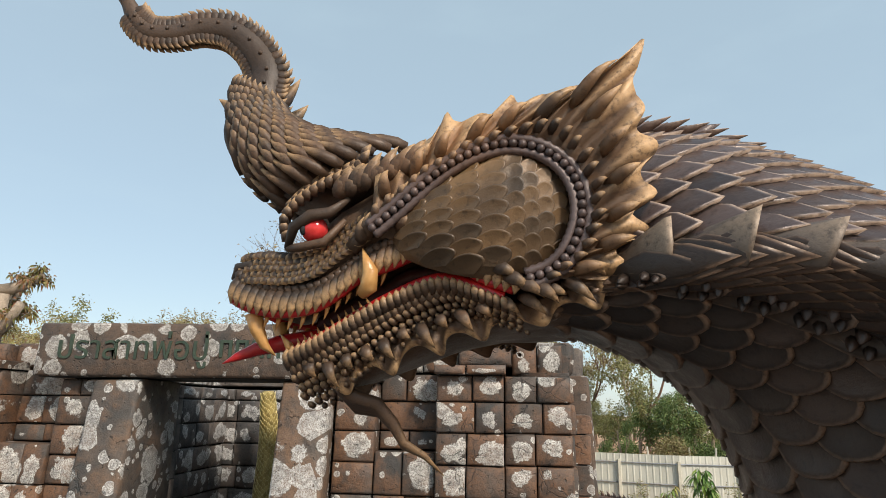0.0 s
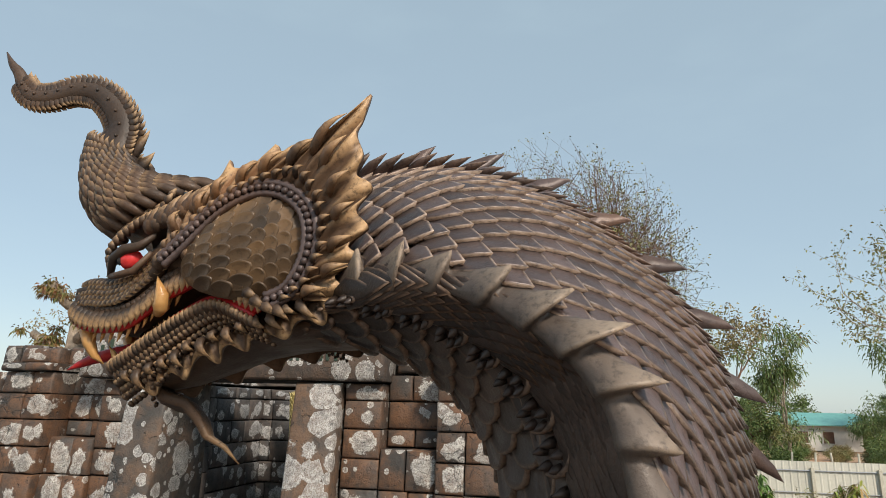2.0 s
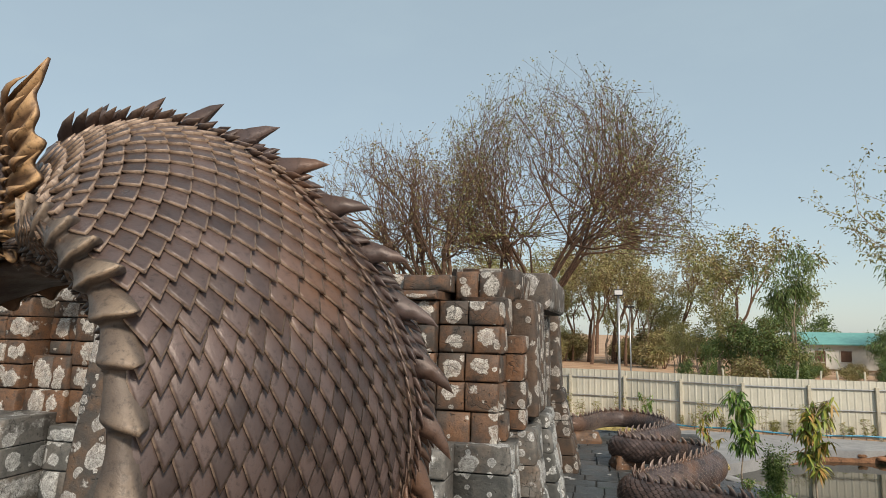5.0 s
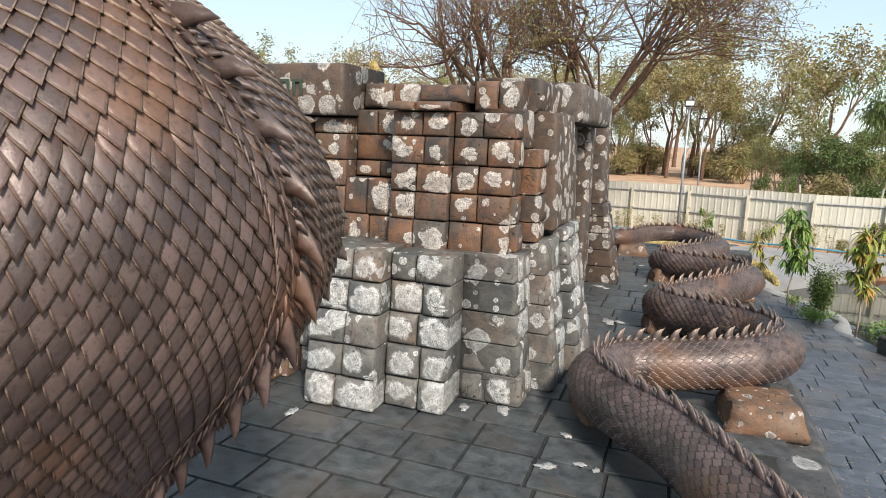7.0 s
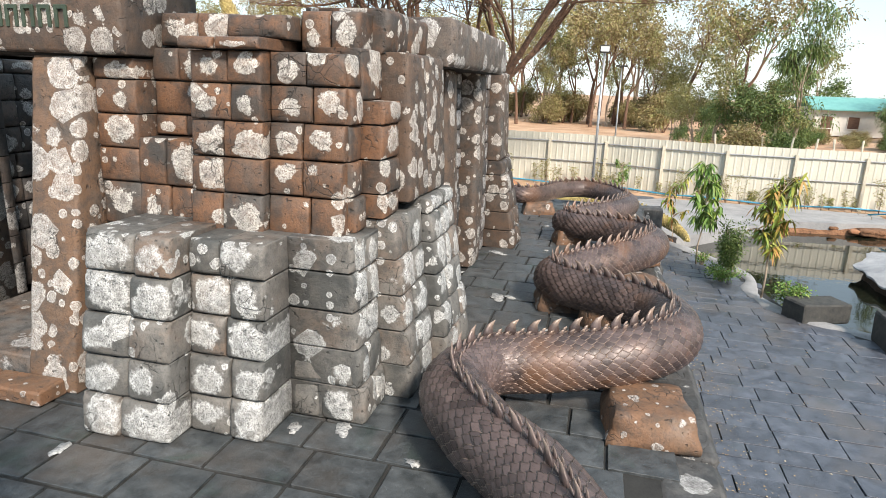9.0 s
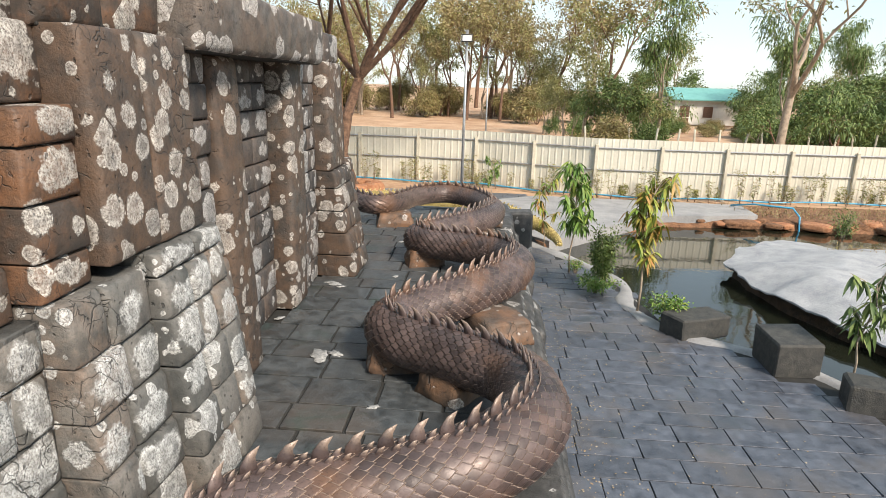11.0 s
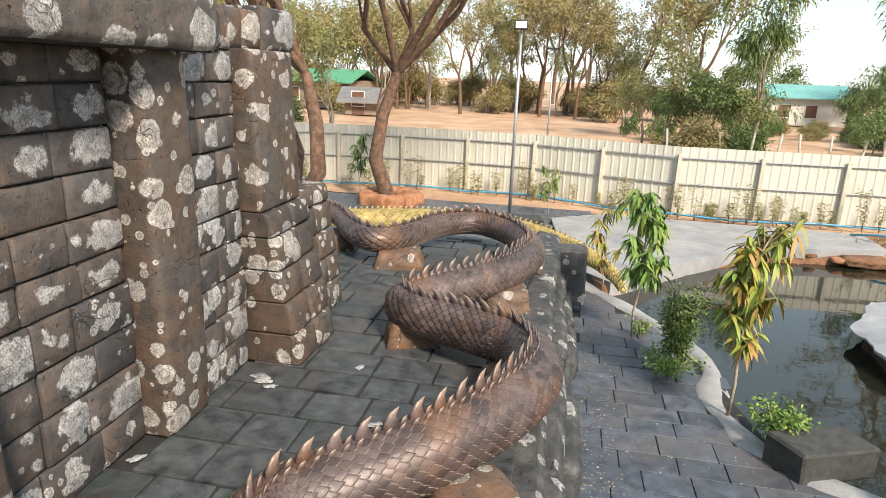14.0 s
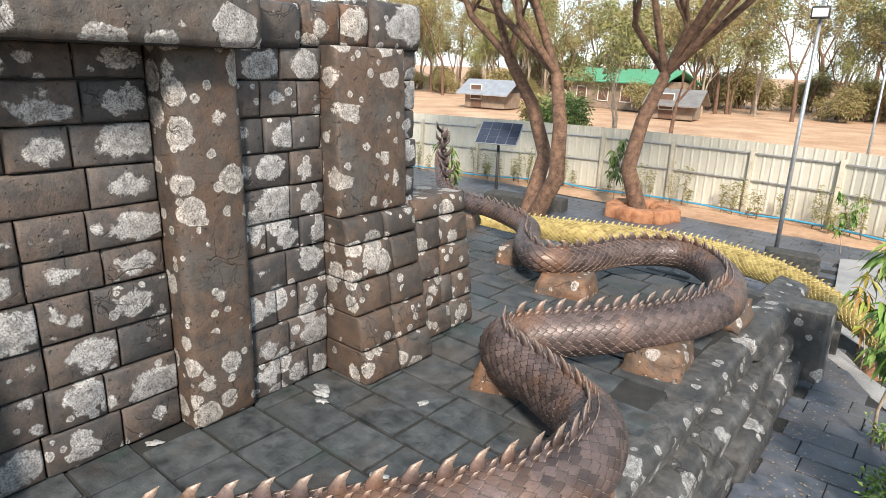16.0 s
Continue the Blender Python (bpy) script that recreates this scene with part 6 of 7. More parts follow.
# ---- fence ----
SHEET = simple("cream_sheet", (0.49, 0.475, 0.40), (0.60, 0.58, 0.495), 0.8, 0.45, fine=12, strength=0.08)
STEEL = simple("galvanised_steel", (0.34, 0.35, 0.36), (0.5, 0.51, 0.52), 12, 0.35, 0.7, strength=0.1)
POST = simple("concrete_post", (0.42, 0.39, 0.31), (0.58, 0.54, 0.44), 6, 0.85)
PIPE = simple("blue_pipe", (0.03, 0.24, 0.42), (0.06, 0.36, 0.55), 12, 0.4, strength=0.05)
FENCE = smooth_line([(-34, 17.0), (-24, 19.2), (-15.0, 20.9), (-10.0, 22.1), (-4.6, 22.35), (-1.0, 21.9), (1.8, 20.75), (4.3, 20.5), (9.5, 20.75), (13.0, 21.0), (20, 22.0), (32, 24.5)], 16)
fd = np.concatenate([[0], np.cumsum(np.linalg.norm(np.diff(np.array(FENCE), axis=0), axis=1))])


def fence_at(s):
    return np.array([np.interp(s, fd, np.array(FENCE)[:, i]) for i in range(2)])


fence = tagged(base("fence"), "long cream corrugated metal fence with concrete posts", "fence", kind="structure")
s = 0.0
while s + 2.35 < fd[-1]:
    a, c = fence_at(s), fence_at(s + 2.35)
    u = (c - a) / np.linalg.norm(c - a)
    n = np.array((u[1], -u[0]))
    w = float(np.linalg.norm(c - a))
    b = Build()
    vs, m = [], 72
    for i in range(m + 1):
        o = 0.016 if i % 8 in (1, 2) else 0.0
        p = a + u * (w * i / m) - n * (0.05 - o)
        for z in (LOW + 0.02, LOW + 2.08):
            vs.append((p[0], p[1], z))
    for i in range(m + 1):
        for j in (0, 1):
            v = vs[2 * i + j]
            vs.append((v[0] - n[0] * 0.004, v[1] - n[1] * 0.004, v[2]))
    k = 2 * (m + 1)
    b.add(vs, [(2 * i, 2 * i + 2, 2 * i + 3, 2 * i + 1) for i in range(m)] + [(k + 2 * i, k + 2 * i + 1, k + 2 * i + 3, k + 2 * i + 2) for i in range(m)] + [(2 * i + 1, 2 * i + 3, k + 2 * i + 3, k + 2 * i + 1) for i in range(m)])
    part("panel", b, SHEET, fence, smooth=False)
    for z in (LOW + 0.95, LOW + 1.74):
        b = Build()
        p0, p1 = a + n * 0.0, c + n * 0.0
        tube(b, [(p0[0], p0[1], z), (p1[0], p1[1], z)], 0.028, 4)
        part("rail", b, STEEL, fence, smooth=False)
    b = Build()
    chamfer(b, (a[0] - 0.06, a[1] - 0.09, LOW - 0.2), (a[0] + 0.06, a[1] + 0.03, LOW + 1.86), 0.012)
    part("post", b, POST, fence)
    s += 2.35
b = Build()
pts = [fence_at(x) for x in np.arange(14, fd[-1] - 4, 1.2)]
tube(b, [(p[0], p[1] - 0.5 + 0.06 * math.sin(3 * i), LOW + 0.08 + 0.04 * math.sin(1.7 * i)) for i, p in enumerate(pts)], 0.028, 8)
tagged(part("water_pipe", b, PIPE), "blue plastic water pipe along the foot of the fence", "pipe")
b = Build()
tube(b, [(7.2, 19.0, LOW + 0.1), (7.6, 18.2, LOW + 0.3), (8.6, 17.6, LOW + 0.32), (8.7, 17.3, LOW + 0.1), (8.62, 17.0, LOW - 0.5)], 0.03, 8)
tagged(part("drain_pipe", b, PIPE), "blue plastic pipe bending down into the pond", "pipe")

# seedlings along the fence
b = Build()
rng = random.Random(5)
for s in np.arange(9, fd[-1] - 6, 0.3):
    p = fence_at(s)
    if rng.random() < 0.2:
        continue
    h = rng.uniform(0.4, 1.25)
    x, y = p[0] + rng.uniform(-0.15, 0.15), p[1] - 0.42 + rng.uniform(-0.28, 0.1)
    for _ in range(rng.randint(3, 6)):
        d = Vector((rng.gauss(0, 0.14), rng.gauss(0, 0.14), 1)).normalized()
        tube(b, [(x, y, LOW - 0.05), Vector((x, y, LOW)) + d * h * 0.6, Vector((x, y, LOW)) + d * h], [0.008, 0.006, 0.002], 3, 1)
        for _ in range(24):
            blade(b, Vector((x, y, LOW)) + d * h * rng.uniform(0.2, 1), Vector((rng.gauss(0, 1), rng.gauss(0, 1), rng.uniform(-0.2, 0.7))).normalized(), 0.14, 0.025, rng, 0.4)
tagged(part("seedlings", b, [leaf_paint("straw_leaf", (0.2, 0.17, 0.05), (0.27, 0.25, 0.07), (0.16, 0.22, 0.06)), BARK_PALE]), "thin yellow-green bamboo seedlings at the foot of the fence", "seedlings", kind="stuff")


# ---- lamp poles, solar panel, house, posts ----
def flood_pole(place, h, arm=True):
    root = base("flood_lamp", place)
    b = Build()
    tube(b, [(0, 0, -0.05), (0, 0, h * 0.5), (0, 0, h + 0.35)], [0.05, 0.045, 0.036], 12)
    part("pole", b, STEEL, root)
    b = Build()
    chamfer(b, (-0.17, -0.14, h - 0.02), (0.17, -0.07, h + 0.22), 0.015)
    for k in range(6):
        chamfer(b, (-0.15, -0.07, h + 0.01 + 0.033 * k), (0.15, -0.04, h + 0.02 + 0.033 * k), 0.003)
    tube(b, [(0, -0.06, h + 0.1), (0, 0.0, h + 0.1)], 0.02, 8)
    head = part("lamp_head", b, BLACK_ROCK, root, "black floodlight housing")
    b = Build()
    chamfer(b, (-0.14, -0.148, h + 0.02), (0.14, -0.138, h + 0.18), 0.004)
    part("lens", b, simple("lamp_glass", (0.6, 0.6, 0.6), (0.75, 0.75, 0.74), 20, 0.15, strength=0.02), head, "pale glass lens")
    return tagged(root, "galvanised pole with a black square floodlight", "flood lamp")


flood_pole((-2.02, 17.35, LOW), 5.1)
root = base("street_lamp", (-1.35, 23.6, LOW))
b = Build()
tube(b, [(0, 0, -0.05), (0.02, 0, 2.5), (0.0, 0, 4.9)], [0.04, 0.035, 0.028], 10)
part("pole", b, STEEL, root)
b = Build()
chamfer(b, (-0.25, -0.1, 4.88), (0.22, 0.08, 4.94), 0.01)
part("lamp_head", b, BLACK_ROCK, root)
tagged(root, "thin pale pole with a small solar lamp behind the fence", "street lamp")

root = base("solar_panel", (-10.5, 18.6, LOW), 18)
PANEL = simple("solar_cell", (0.02, 0.025, 0.045), (0.04, 0.05, 0.08), 20, 0.15, strength=0.02)
tilt = Matrix.Rotation(radians(38), 4, "X")
b = Build()
tube(b, [(0, 0, -0.1), (0, 0, 1.75)], 0.05, 8)
part("post", b, BLACK_ROCK, root)
b = Build()
chamfer(b, (-0.68, -0.5, -0.03), (0.68, 0.5, 0.0), 0.008)
fr = part("panel_frame", b, STEEL, root)
fr.matrix_basis = pose(0, 0, 1.95) @ tilt
for i in range(4):
    for j in range(3):
        b = Build()
        chamfer(b, (-0.65 + 0.325 * i + 0.006, -0.47 + 0.313 * j + 0.006, 0.001), (-0.65 + 0.325 * (i + 1) - 0.006, -0.47 + 0.313 * (j + 1) - 0.006, 0.008), 0.002)
        part("cell", b, PANEL, fr)
tagged(root, "tilted blue-black solar panel on a short post", "solar panel")

WALL_WHITE = simple("white_render", (0.55, 0.54, 0.5), (0.72, 0.7, 0.66), 1, 0.9)
WALL_TAN = simple("weathered_boards", (0.16, 0.11, 0.08), (0.3, 0.23, 0.17), 2, 0.9)
ROOF_TEAL = simple("teal_roof", (0.1, 0.3, 0.28), (0.16, 0.4, 0.37), 2, 0.5)
DARK_WOOD = simple("dark_wood", (0.08, 0.04, 0.025), (0.16, 0.09, 0.06), 8, 0.8)


def house(place, w, d, h, rz, roof, label):
    root = base("house", place, rz)
    b = Build()
    chamfer(b, (-w / 2, 0, 0), (w / 2, d, h), 0.02)
    part("wall", b, WALL_WHITE if place[0] > 0 else WALL_TAN, root)
    b = Build()
    vs = [(-w / 2 - 0.6, -0.7, h - 0.15), (w / 2 + 0.6, -0.7, h - 0.15), (w / 2 + 0.6, d / 2, h + 1.1), (-w / 2 - 0.6, d / 2, h + 1.1), (w / 2 + 0.6, d + 0.7, h - 0.15), (-w / 2 - 0.6, d + 0.7, h - 0.15)]
    vs += [(x, y, z - 0.12) for x, y, z in vs]
    b.add(vs, [(0, 1, 2, 3), (3, 2, 4, 5), (6, 9, 8, 7), (9, 11, 10, 8), (0, 6, 7, 1), (1, 7, 8, 2), (2, 8, 10, 4), (4, 10, 11, 5), (5, 11, 9, 3), (3, 9, 6, 0)])
    part("roof", b, roof, root, smooth=False)
    for i, x in enumerate(np.arange(-w / 2 + 1.2, w / 2 - 0.8, 2.6)):
        b = Build()
        chamfer(b, (x - 0.55, -0.05, 0.8 if i % 3 else 0.0), (x + 0.55, 0.03, 2.0), 0.02)
        win = part("window" if i % 3 else "door", b, DARK_WOOD, root)
        b = Build()
        for x0, x1, z0, z1 in ((-0.6, 0.6, 2.0, 2.08), (-0.6, 0.6, 0.72, 0.8), (-0.62, -0.55, 0.72, 2.08), (0.55, 0.62, 0.72, 2.08)):
            chamfer(b, (x + x0, -0.09, z0), (x + x1, 0.0, z1), 0.01)
        part("frame", b, WALL_WHITE, win)
    return tagged(root, label, "house")


house((23.0, 70.5, -0.9), 7.2, 5, 2.9, 3, ROOF_TEAL, "low white house with a teal metal roof beyond the trees")
house((-27, 62, -0.9), 10, 6, 2.8, -8, simple("green_roof", (0.06, 0.25, 0.14), (0.1, 0.34, 0.2), 2, 0.5), "low pale house with a green metal roof across the field")
house((-18.5, 55, -0.9), 3.4, 2.6, 1.3, 5, simple("tin_roof", (0.2, 0.18, 0.165), (0.33, 0.31, 0.29), 2, 0.4, 0.5), "small open shed with a rusty tin roof")
house((-34, 50, -0.9), 4.2, 3, 1.4, 5, simple("grey_tin_roof", (0.3, 0.31, 0.33), (0.45, 0.46, 0.48), 2, 0.4, 0.5), "small farm shed with a grey tin roof")
rng = random.Random(31)
p0 = None
for i in range(22):
    x, y = 4.0 + 1.15 * i, 31.0 + 0.05 * i + rng.uniform(-0.2, 0.2)
    b = Build()
    lean = rng.uniform(-0.25, 0.3)
    tube(b, [(0, 0, -0.2), (lean * 0.5, 0, 0.9), (lean, 0, 1.9)], [0.06, 0.055, 0.05], 6)
    ob = tagged(part("fence_post", b, POST), "leaning pale concrete field post", "post", "field posts")
    ob.location = (x, y, LOW)

# ---- stone seats ----
def seat(corner, far_left, right, h, label):
    c, l, r = Vector((*corner, 0)), Vector((*far_left, 0)), Vector((*right, 0))
    u, w = (l - c), (r - c)
    w = w - u * (w.dot(u) / u.length_squared) * 0.6
    b = Build()

    def warp(x, y, z):
        p = c + u * y + w * x
        return (p.x, p.y, LOW - 0.03 + z)
    chamfer(b, (0, 0, 0), (1, 1, h + 0.03), 0.03, 0, 0.012, random.Random(h), warp)
    return tagged(part("stone_seat", b, BLACK_ROCK, smooth=False), label, "stone block", "stone seats")


seat((1.97, 6.70), (1.72, 7.12), (2.93, 6.9), 0.34, "dark rough stone block with a greenish top by the pond")
seat((2.91, 5.55), (2.9, 6.35), (3.58, 5.75), 0.5, "tall dark pitted stone block at the pond's edge")
seat((3.42, 4.67), (3.55, 5.1), (4.5, 4.2), 0.36, "long dark stone block beside a young plant")
seat((-9.9, 17.1), (-9.95, 17.7), (-8.6, 17.3), 0.38, "black stone bench block near the trees")
seat((-8.5, 17.7), (-8.55, 18.2), (-7.7, 17.85), 0.36, "black stone bench block near the trees")
seat((-2.1, 16.75), (-2.2, 17.15), (-1.0, 16.55), 0.36, "black stone block at the foot of the lamp pole")
seat((-0.75, 12.5), (-0.8, 13.0), (-0.1, 12.6), 0.4, "dark stone block under the golden serpent")

# ---- red rocks round the tree, pedestals, pond bank ----
def rock(name, place, size, mat, seed, label="", cat="rock", group=""):
    r = random.Random(seed)
    bm = bmesh.new()
    bmesh.ops.create_icosphere(bm, subdivisions=3, radius=1)
    for v in bm.verts:
        k = 1 + 0.5 * noise.noise(v.co * 1.5 + Vector((seed, 0, 0))) + 0.2 * noise.noise(v.co * 4 + Vector((0, seed, 0)))
        c = v.co * k
        m = max(abs(c.x), abs(c.y), abs(c.z))
        c = c / max(0.5, m) ** 0.8
        v.co = Vector((c.x * size[0], c.y * size[1], c.z * size[2]))
    me = bpy.data.meshes.new(name)
    bm.to_mesh(me)
    bm.free()
    me.materials.append(mat)
    me.polygons.foreach_set("use_smooth", [True] * len(me.polygons))
    ob = new(name, me)
    ob.location = place
    ob.rotation_euler = (0, 0, r.uniform(0, 6))
    return tagged(ob, label, cat, group)


for i in range(11):
    a = 2 * math.pi * i / 11
    rock("rock", (-5.95 + 0.75 * math.cos(a), 19.3 + 0.75 * math.sin(a), LOW + 0.12), (0.30, 0.25, 0.22), RED_ROCK, i + 1, "orange-red boulder in the ring round a tree", "rock", "rocks round the tree")
def pedestal(place, size, turn, seed):
    """A roughly hewn block, wider at the foot."""
    bm = bmesh.new()
    bmesh.ops.create_cube(bm, size=2)
    bmesh.ops.subdivide_edges(bm, edges=bm.edges[:], cuts=7, use_grid_fill=True)
    off = Vector((seed * 3.1, 0, 0))
    for v in bm.verts:
        c = v.co.lerp(v.co.normalized() * 1.25, 0.22) * (1 + 0.10 * noise.noise(v.co * 1.3 + off) + 0.05 * noise.noise(v.co * 4 + off))
        k = 1.1 - 0.12 * c.z
        v.co = Vector((c.x * size[0] * k, c.y * size[1] * k, c.z * size[2]))
    me = bpy.data.meshes.new("pedestal")
    bm.to_mesh(me)
    bm.free()
    me.materials.append(PEDESTAL)
    me.polygons.foreach_set("use_smooth", [True] * len(me.polygons))
    ob = new("pedestal", me)
    ob.location = place
    ob.rotation_euler = (0, 0, turn)
    return tagged(ob, "brown painted rock pedestal under the serpent", "pedestal", "pedestals")


for i, (x, y, sx, sy, turn) in enumerate(((-1.12, 0.28, 0.33, 0.34, 0.1), (-2.62, -0.2, 0.26, 0.3, 0.4), (-1.08, 4.08, 0.27, 0.33, 0.5), (-2.12, 3.2, 0.26, 0.26, 0.2), (-0.98, 5.95, 0.24, 0.24, 0.6), (-2.2, 6.95, 0.26, 0.24, 0.3), (-1.3, 8.45, 0.26, 0.36, 0.15), (-1.15, 10.2, 0.24, 0.28, 0.0),
                                           (-3.1, 9.72, 0.32, 0.3, 0.22), (-4.35, 10.35, 0.24, 0.26, 0.3), (-1.5, -2.3, 0.26, 0.28, 0.7), (-6.4, 11.6, 0.26, 0.26, 0.4), (-1.5, 2.6, 0.22, 0.22, 0.9))):
    pedestal((x, y, 0.11), (sx, sy, 0.15), turn, 60 + i)
# sprayed-concrete bank, hollow at the edge
b = Build()
bank = [(4.45, 11.85), (4.38, 11.0), (4.45, 10.3), (4.55, 9.6), (4.6, 9.0), (5.0, 7.9), (5.8, 6.0), (7.0, 4.0), (12, 6), (12, 13.2), (8.6, 13.6), (6.6, 14.2), (5.3, 13.1)]
cxy = np.mean(bank, axis=0)
ragged = []
for i, q in enumerate(bank):
    p = bank[(i + 1) % len(bank)]
    for k in range(10):
        x, y = q[0] + (p[0] - q[0]) * k / 10, q[1] + (p[1] - q[1]) * k / 10
        j = 1.0 + 0.05 * noise.noise((x * 1.3, y * 1.3, 2)) + 0.025 * noise.noise((x * 5, y * 5, 4))
        ragged.append((cxy[0] + (x - cxy[0]) * j, cxy[1] + (y - cxy[1]) * j))
vs = []
for ring in range(9):
    f = 1 - ring * 0.119
    for q in ragged:
        p = cxy + (np.array(q) - cxy) * f
        z = LOW + 0.03 + 0.34 * math.sin(ring / 8 * 1.5) + 0.16 * noise.noise((p[0] * 0.8, p[1] * 0.8, 0)) + 0.05 * noise.noise((p[0] * 3, p[1] * 3, 5))
        vs.append((p[0], p[1], z))
n = len(ragged)
fs = [(r * n + i, r * n + (i + 1) % n, (r + 1) * n + (i + 1) % n, (r + 1) * n + i) for r in range(8) for i in range(n)] + [tuple(8 * n + i for i in range(n))]
b.add(vs, fs)
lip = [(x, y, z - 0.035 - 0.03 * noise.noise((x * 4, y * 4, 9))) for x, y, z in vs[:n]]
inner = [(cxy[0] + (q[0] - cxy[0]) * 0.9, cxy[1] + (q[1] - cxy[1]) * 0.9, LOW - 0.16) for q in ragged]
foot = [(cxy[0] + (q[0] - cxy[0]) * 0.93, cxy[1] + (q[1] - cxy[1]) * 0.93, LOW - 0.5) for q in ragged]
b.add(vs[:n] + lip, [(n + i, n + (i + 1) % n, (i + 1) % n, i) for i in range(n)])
# underside and foot take slot 1: the undercut's shade is in that colour
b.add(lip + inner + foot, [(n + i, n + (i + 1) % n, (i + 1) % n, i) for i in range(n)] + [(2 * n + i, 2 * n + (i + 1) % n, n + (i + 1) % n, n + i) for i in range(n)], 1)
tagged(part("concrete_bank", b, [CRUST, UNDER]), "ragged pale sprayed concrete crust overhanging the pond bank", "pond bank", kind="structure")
# rocks below the lip, in the same earth with shade in its colour
for i in range(22):
    f = i / 21
    line = [(4.4, 11.7), (4.6, 10.4), (4.6, 9.2), (5.2, 8.0), (6.4, 6.1)]
    k = f * 3.999
    j = int(k)
    x, y = (line[j][a] + (line[j + 1][a] - line[j][a]) * (k - j) for a in (0, 1))
    rock("bank_rock", (x + 0.42, y, LOW - 0.32 + 0.04 * math.sin(i * 2.1)), (0.15 + 0.06 * math.sin(i * 1.7), 0.16, 0.10 + 0.04 * math.cos(i * 2.9)), UNDER, 90 + i, "earthy rock under the concrete crust of the bank", "rock", "bank rocks")
for i in range(34):
    rng = random.Random(300 + i)
    k = rng.uniform(0.5, 1.3) * (0.55 if i < 9 else 1.0)
    rock("bank_rock", (3.4 + 0.32 * i, 17.3 + rng.uniform(-0.2, 0.5), LOW - 0.2 + 0.1 * rng.random()), (0.42 * k, 0.3 * k, 0.11 * k), EARTH if i % 3 else RED_ROCK, 130 + i, "crumbling orange earth along the pond bank", "rock", "bank rocks")


# ---- young plants by the pond ----
def sapling(place, h, leaf, seed, label, fat=0.022, tufts=10, size=0.2):
    r = random.Random(seed)
    root = base("sapling", place)
    wood, crown = Build(), Build()
    pts = [Vector((r.uniform(-0.03, 0.03) * i, r.uniform(-0.03, 0.03) * i, h * 0.82 * i / 5)) for i in range(6)]
    tube(wood, pts, [fat * (1 - 0.12 * i) for i in range(6)], 7)
    for k in range(tufts + 5):
        f = 0.4 + 0.6 * k / (tufts + 4)
        p = pts[min(4, int(f * 5))].lerp(pts[min(4, int(f * 5)) + 1], min(1.0, f * 5 - min(4, int(f * 5))))
        a = r.uniform(0, 6.28)
        tip = p + Vector((math.cos(a) * 0.4 * r.uniform(0.3, 1), math.sin(a) * 0.4 * r.uniform(0.3, 1), 0.15 + 0.18 * f * r.random()))
        tube(wood, [p, (p + tip) / 2 + Vector((0, 0, 0.02)), tip], [0.008, 0.006, 0.004], 5)
        for _ in range(16):
            d = Vector((r.gauss(0, 1), r.gauss(0, 1), r.uniform(-2.2, 0.2))).normalized()
            long_leaf(crown, p.lerp(tip, r.uniform(0.4, 1.0)), d, size * r.uniform(0.7, 1.2), size * 0.24, r)
    part("stem", wood, BARK_PALE, root)
    part("crown", crown, leaf, root)
    return tagged(root, label, "sapling")


def long_leaf(b, p, d, l, w, rng):
    """A drooping lance-shaped leaf with a folded midrib."""
    s = d.cross(Vector((rng.uniform(-0.4, 0.4), rng.uniform(-0.4, 0.4), 1))).normalized()
    vs, fs = [], []
    for i in range(5):
        f = i / 4
        c = p + d * (l * f) - Vector((0, 0, 0.45 * l * f * f))
        ww = w * (0.12, 0.8, 1.0, 0.7, 0.03)[i] * 0.5
        vs += [c + s * ww + Vector((0, 0, ww * 0.35)), c, c - s * ww + Vector((0, 0, ww * 0.35))]
    for i in range(4):
        fs += [(3 * i, 3 * i + 1, 3 * i + 4, 3 * i + 3), (3 * i + 1, 3 * i + 2, 3 * i + 5, 3 * i + 4)]
    b.add(vs, fs)


def shrub(place, h, w, leaf, seed, label, n=900, size=0.05):
    r = random.Random(seed)
    root = base("shrub", place)
    wood, crown = Build(), Build()
    for k in range(9):
        a = r.uniform(0, 6.28)
        tip = Vector((math.cos(a) * w * 0.6 * r.random(), math.sin(a) * w * 0.6 * r.random(), h * r.uniform(0.6, 0.95)))
        tube(wood, [(0, 0, -0.03), tip * 0.5 + Vector((0, 0, 0.05)), tip], [0.012, 0.009, 0.003], 5)
        for _ in range(n // 9):
            u = Vector((r.gauss(0, 1), r.gauss(0, 1), r.gauss(0, 1))).normalized()
            c = tip * r.uniform(0.35, 1.0) + Vector((u.x * w * 0.3, u.y * w * 0.3, u.z * h * 0.16)) * r.random()
            blade(crown, c, (u + Vector((0, 0, 0.5))).normalized(), size * r.uniform(0.7, 1.4), size * 0.5, r)
    part("stems", wood, BARK_PALE, root)
    part("crown", crown, leaf, root)
    return tagged(root, label, "shrub")


sapling((1.55, 7.96, LOW), 2.75, LEAF_MIX, 1, "young mango tree with red, yellow and green drooping leaves", 0.024, 30, 0.22)
sapling((0.62, 10.25, LOW), 2.65, LEAF_LIME, 2, "young mango tree with bright green drooping leaves", 0.022, 26, 0.22)
sapling((0.25, 12.3, LOW), 1.75, LEAF_MIX, 6, "thin stake with a few wilting yellow leaves", 0.012, 3, 0.2)
sapling((4.0, 5.6, LOW), 1.75, LEAF_GREEN, 4, "green sapling beside the stone blocks", 0.018, 8, 0.22)
sapling((-9.6, 15.2, LOW), 2.2, LEAF_GREEN, 7, "leafy green sapling by the platform's end", 0.02, 10, 0.26)
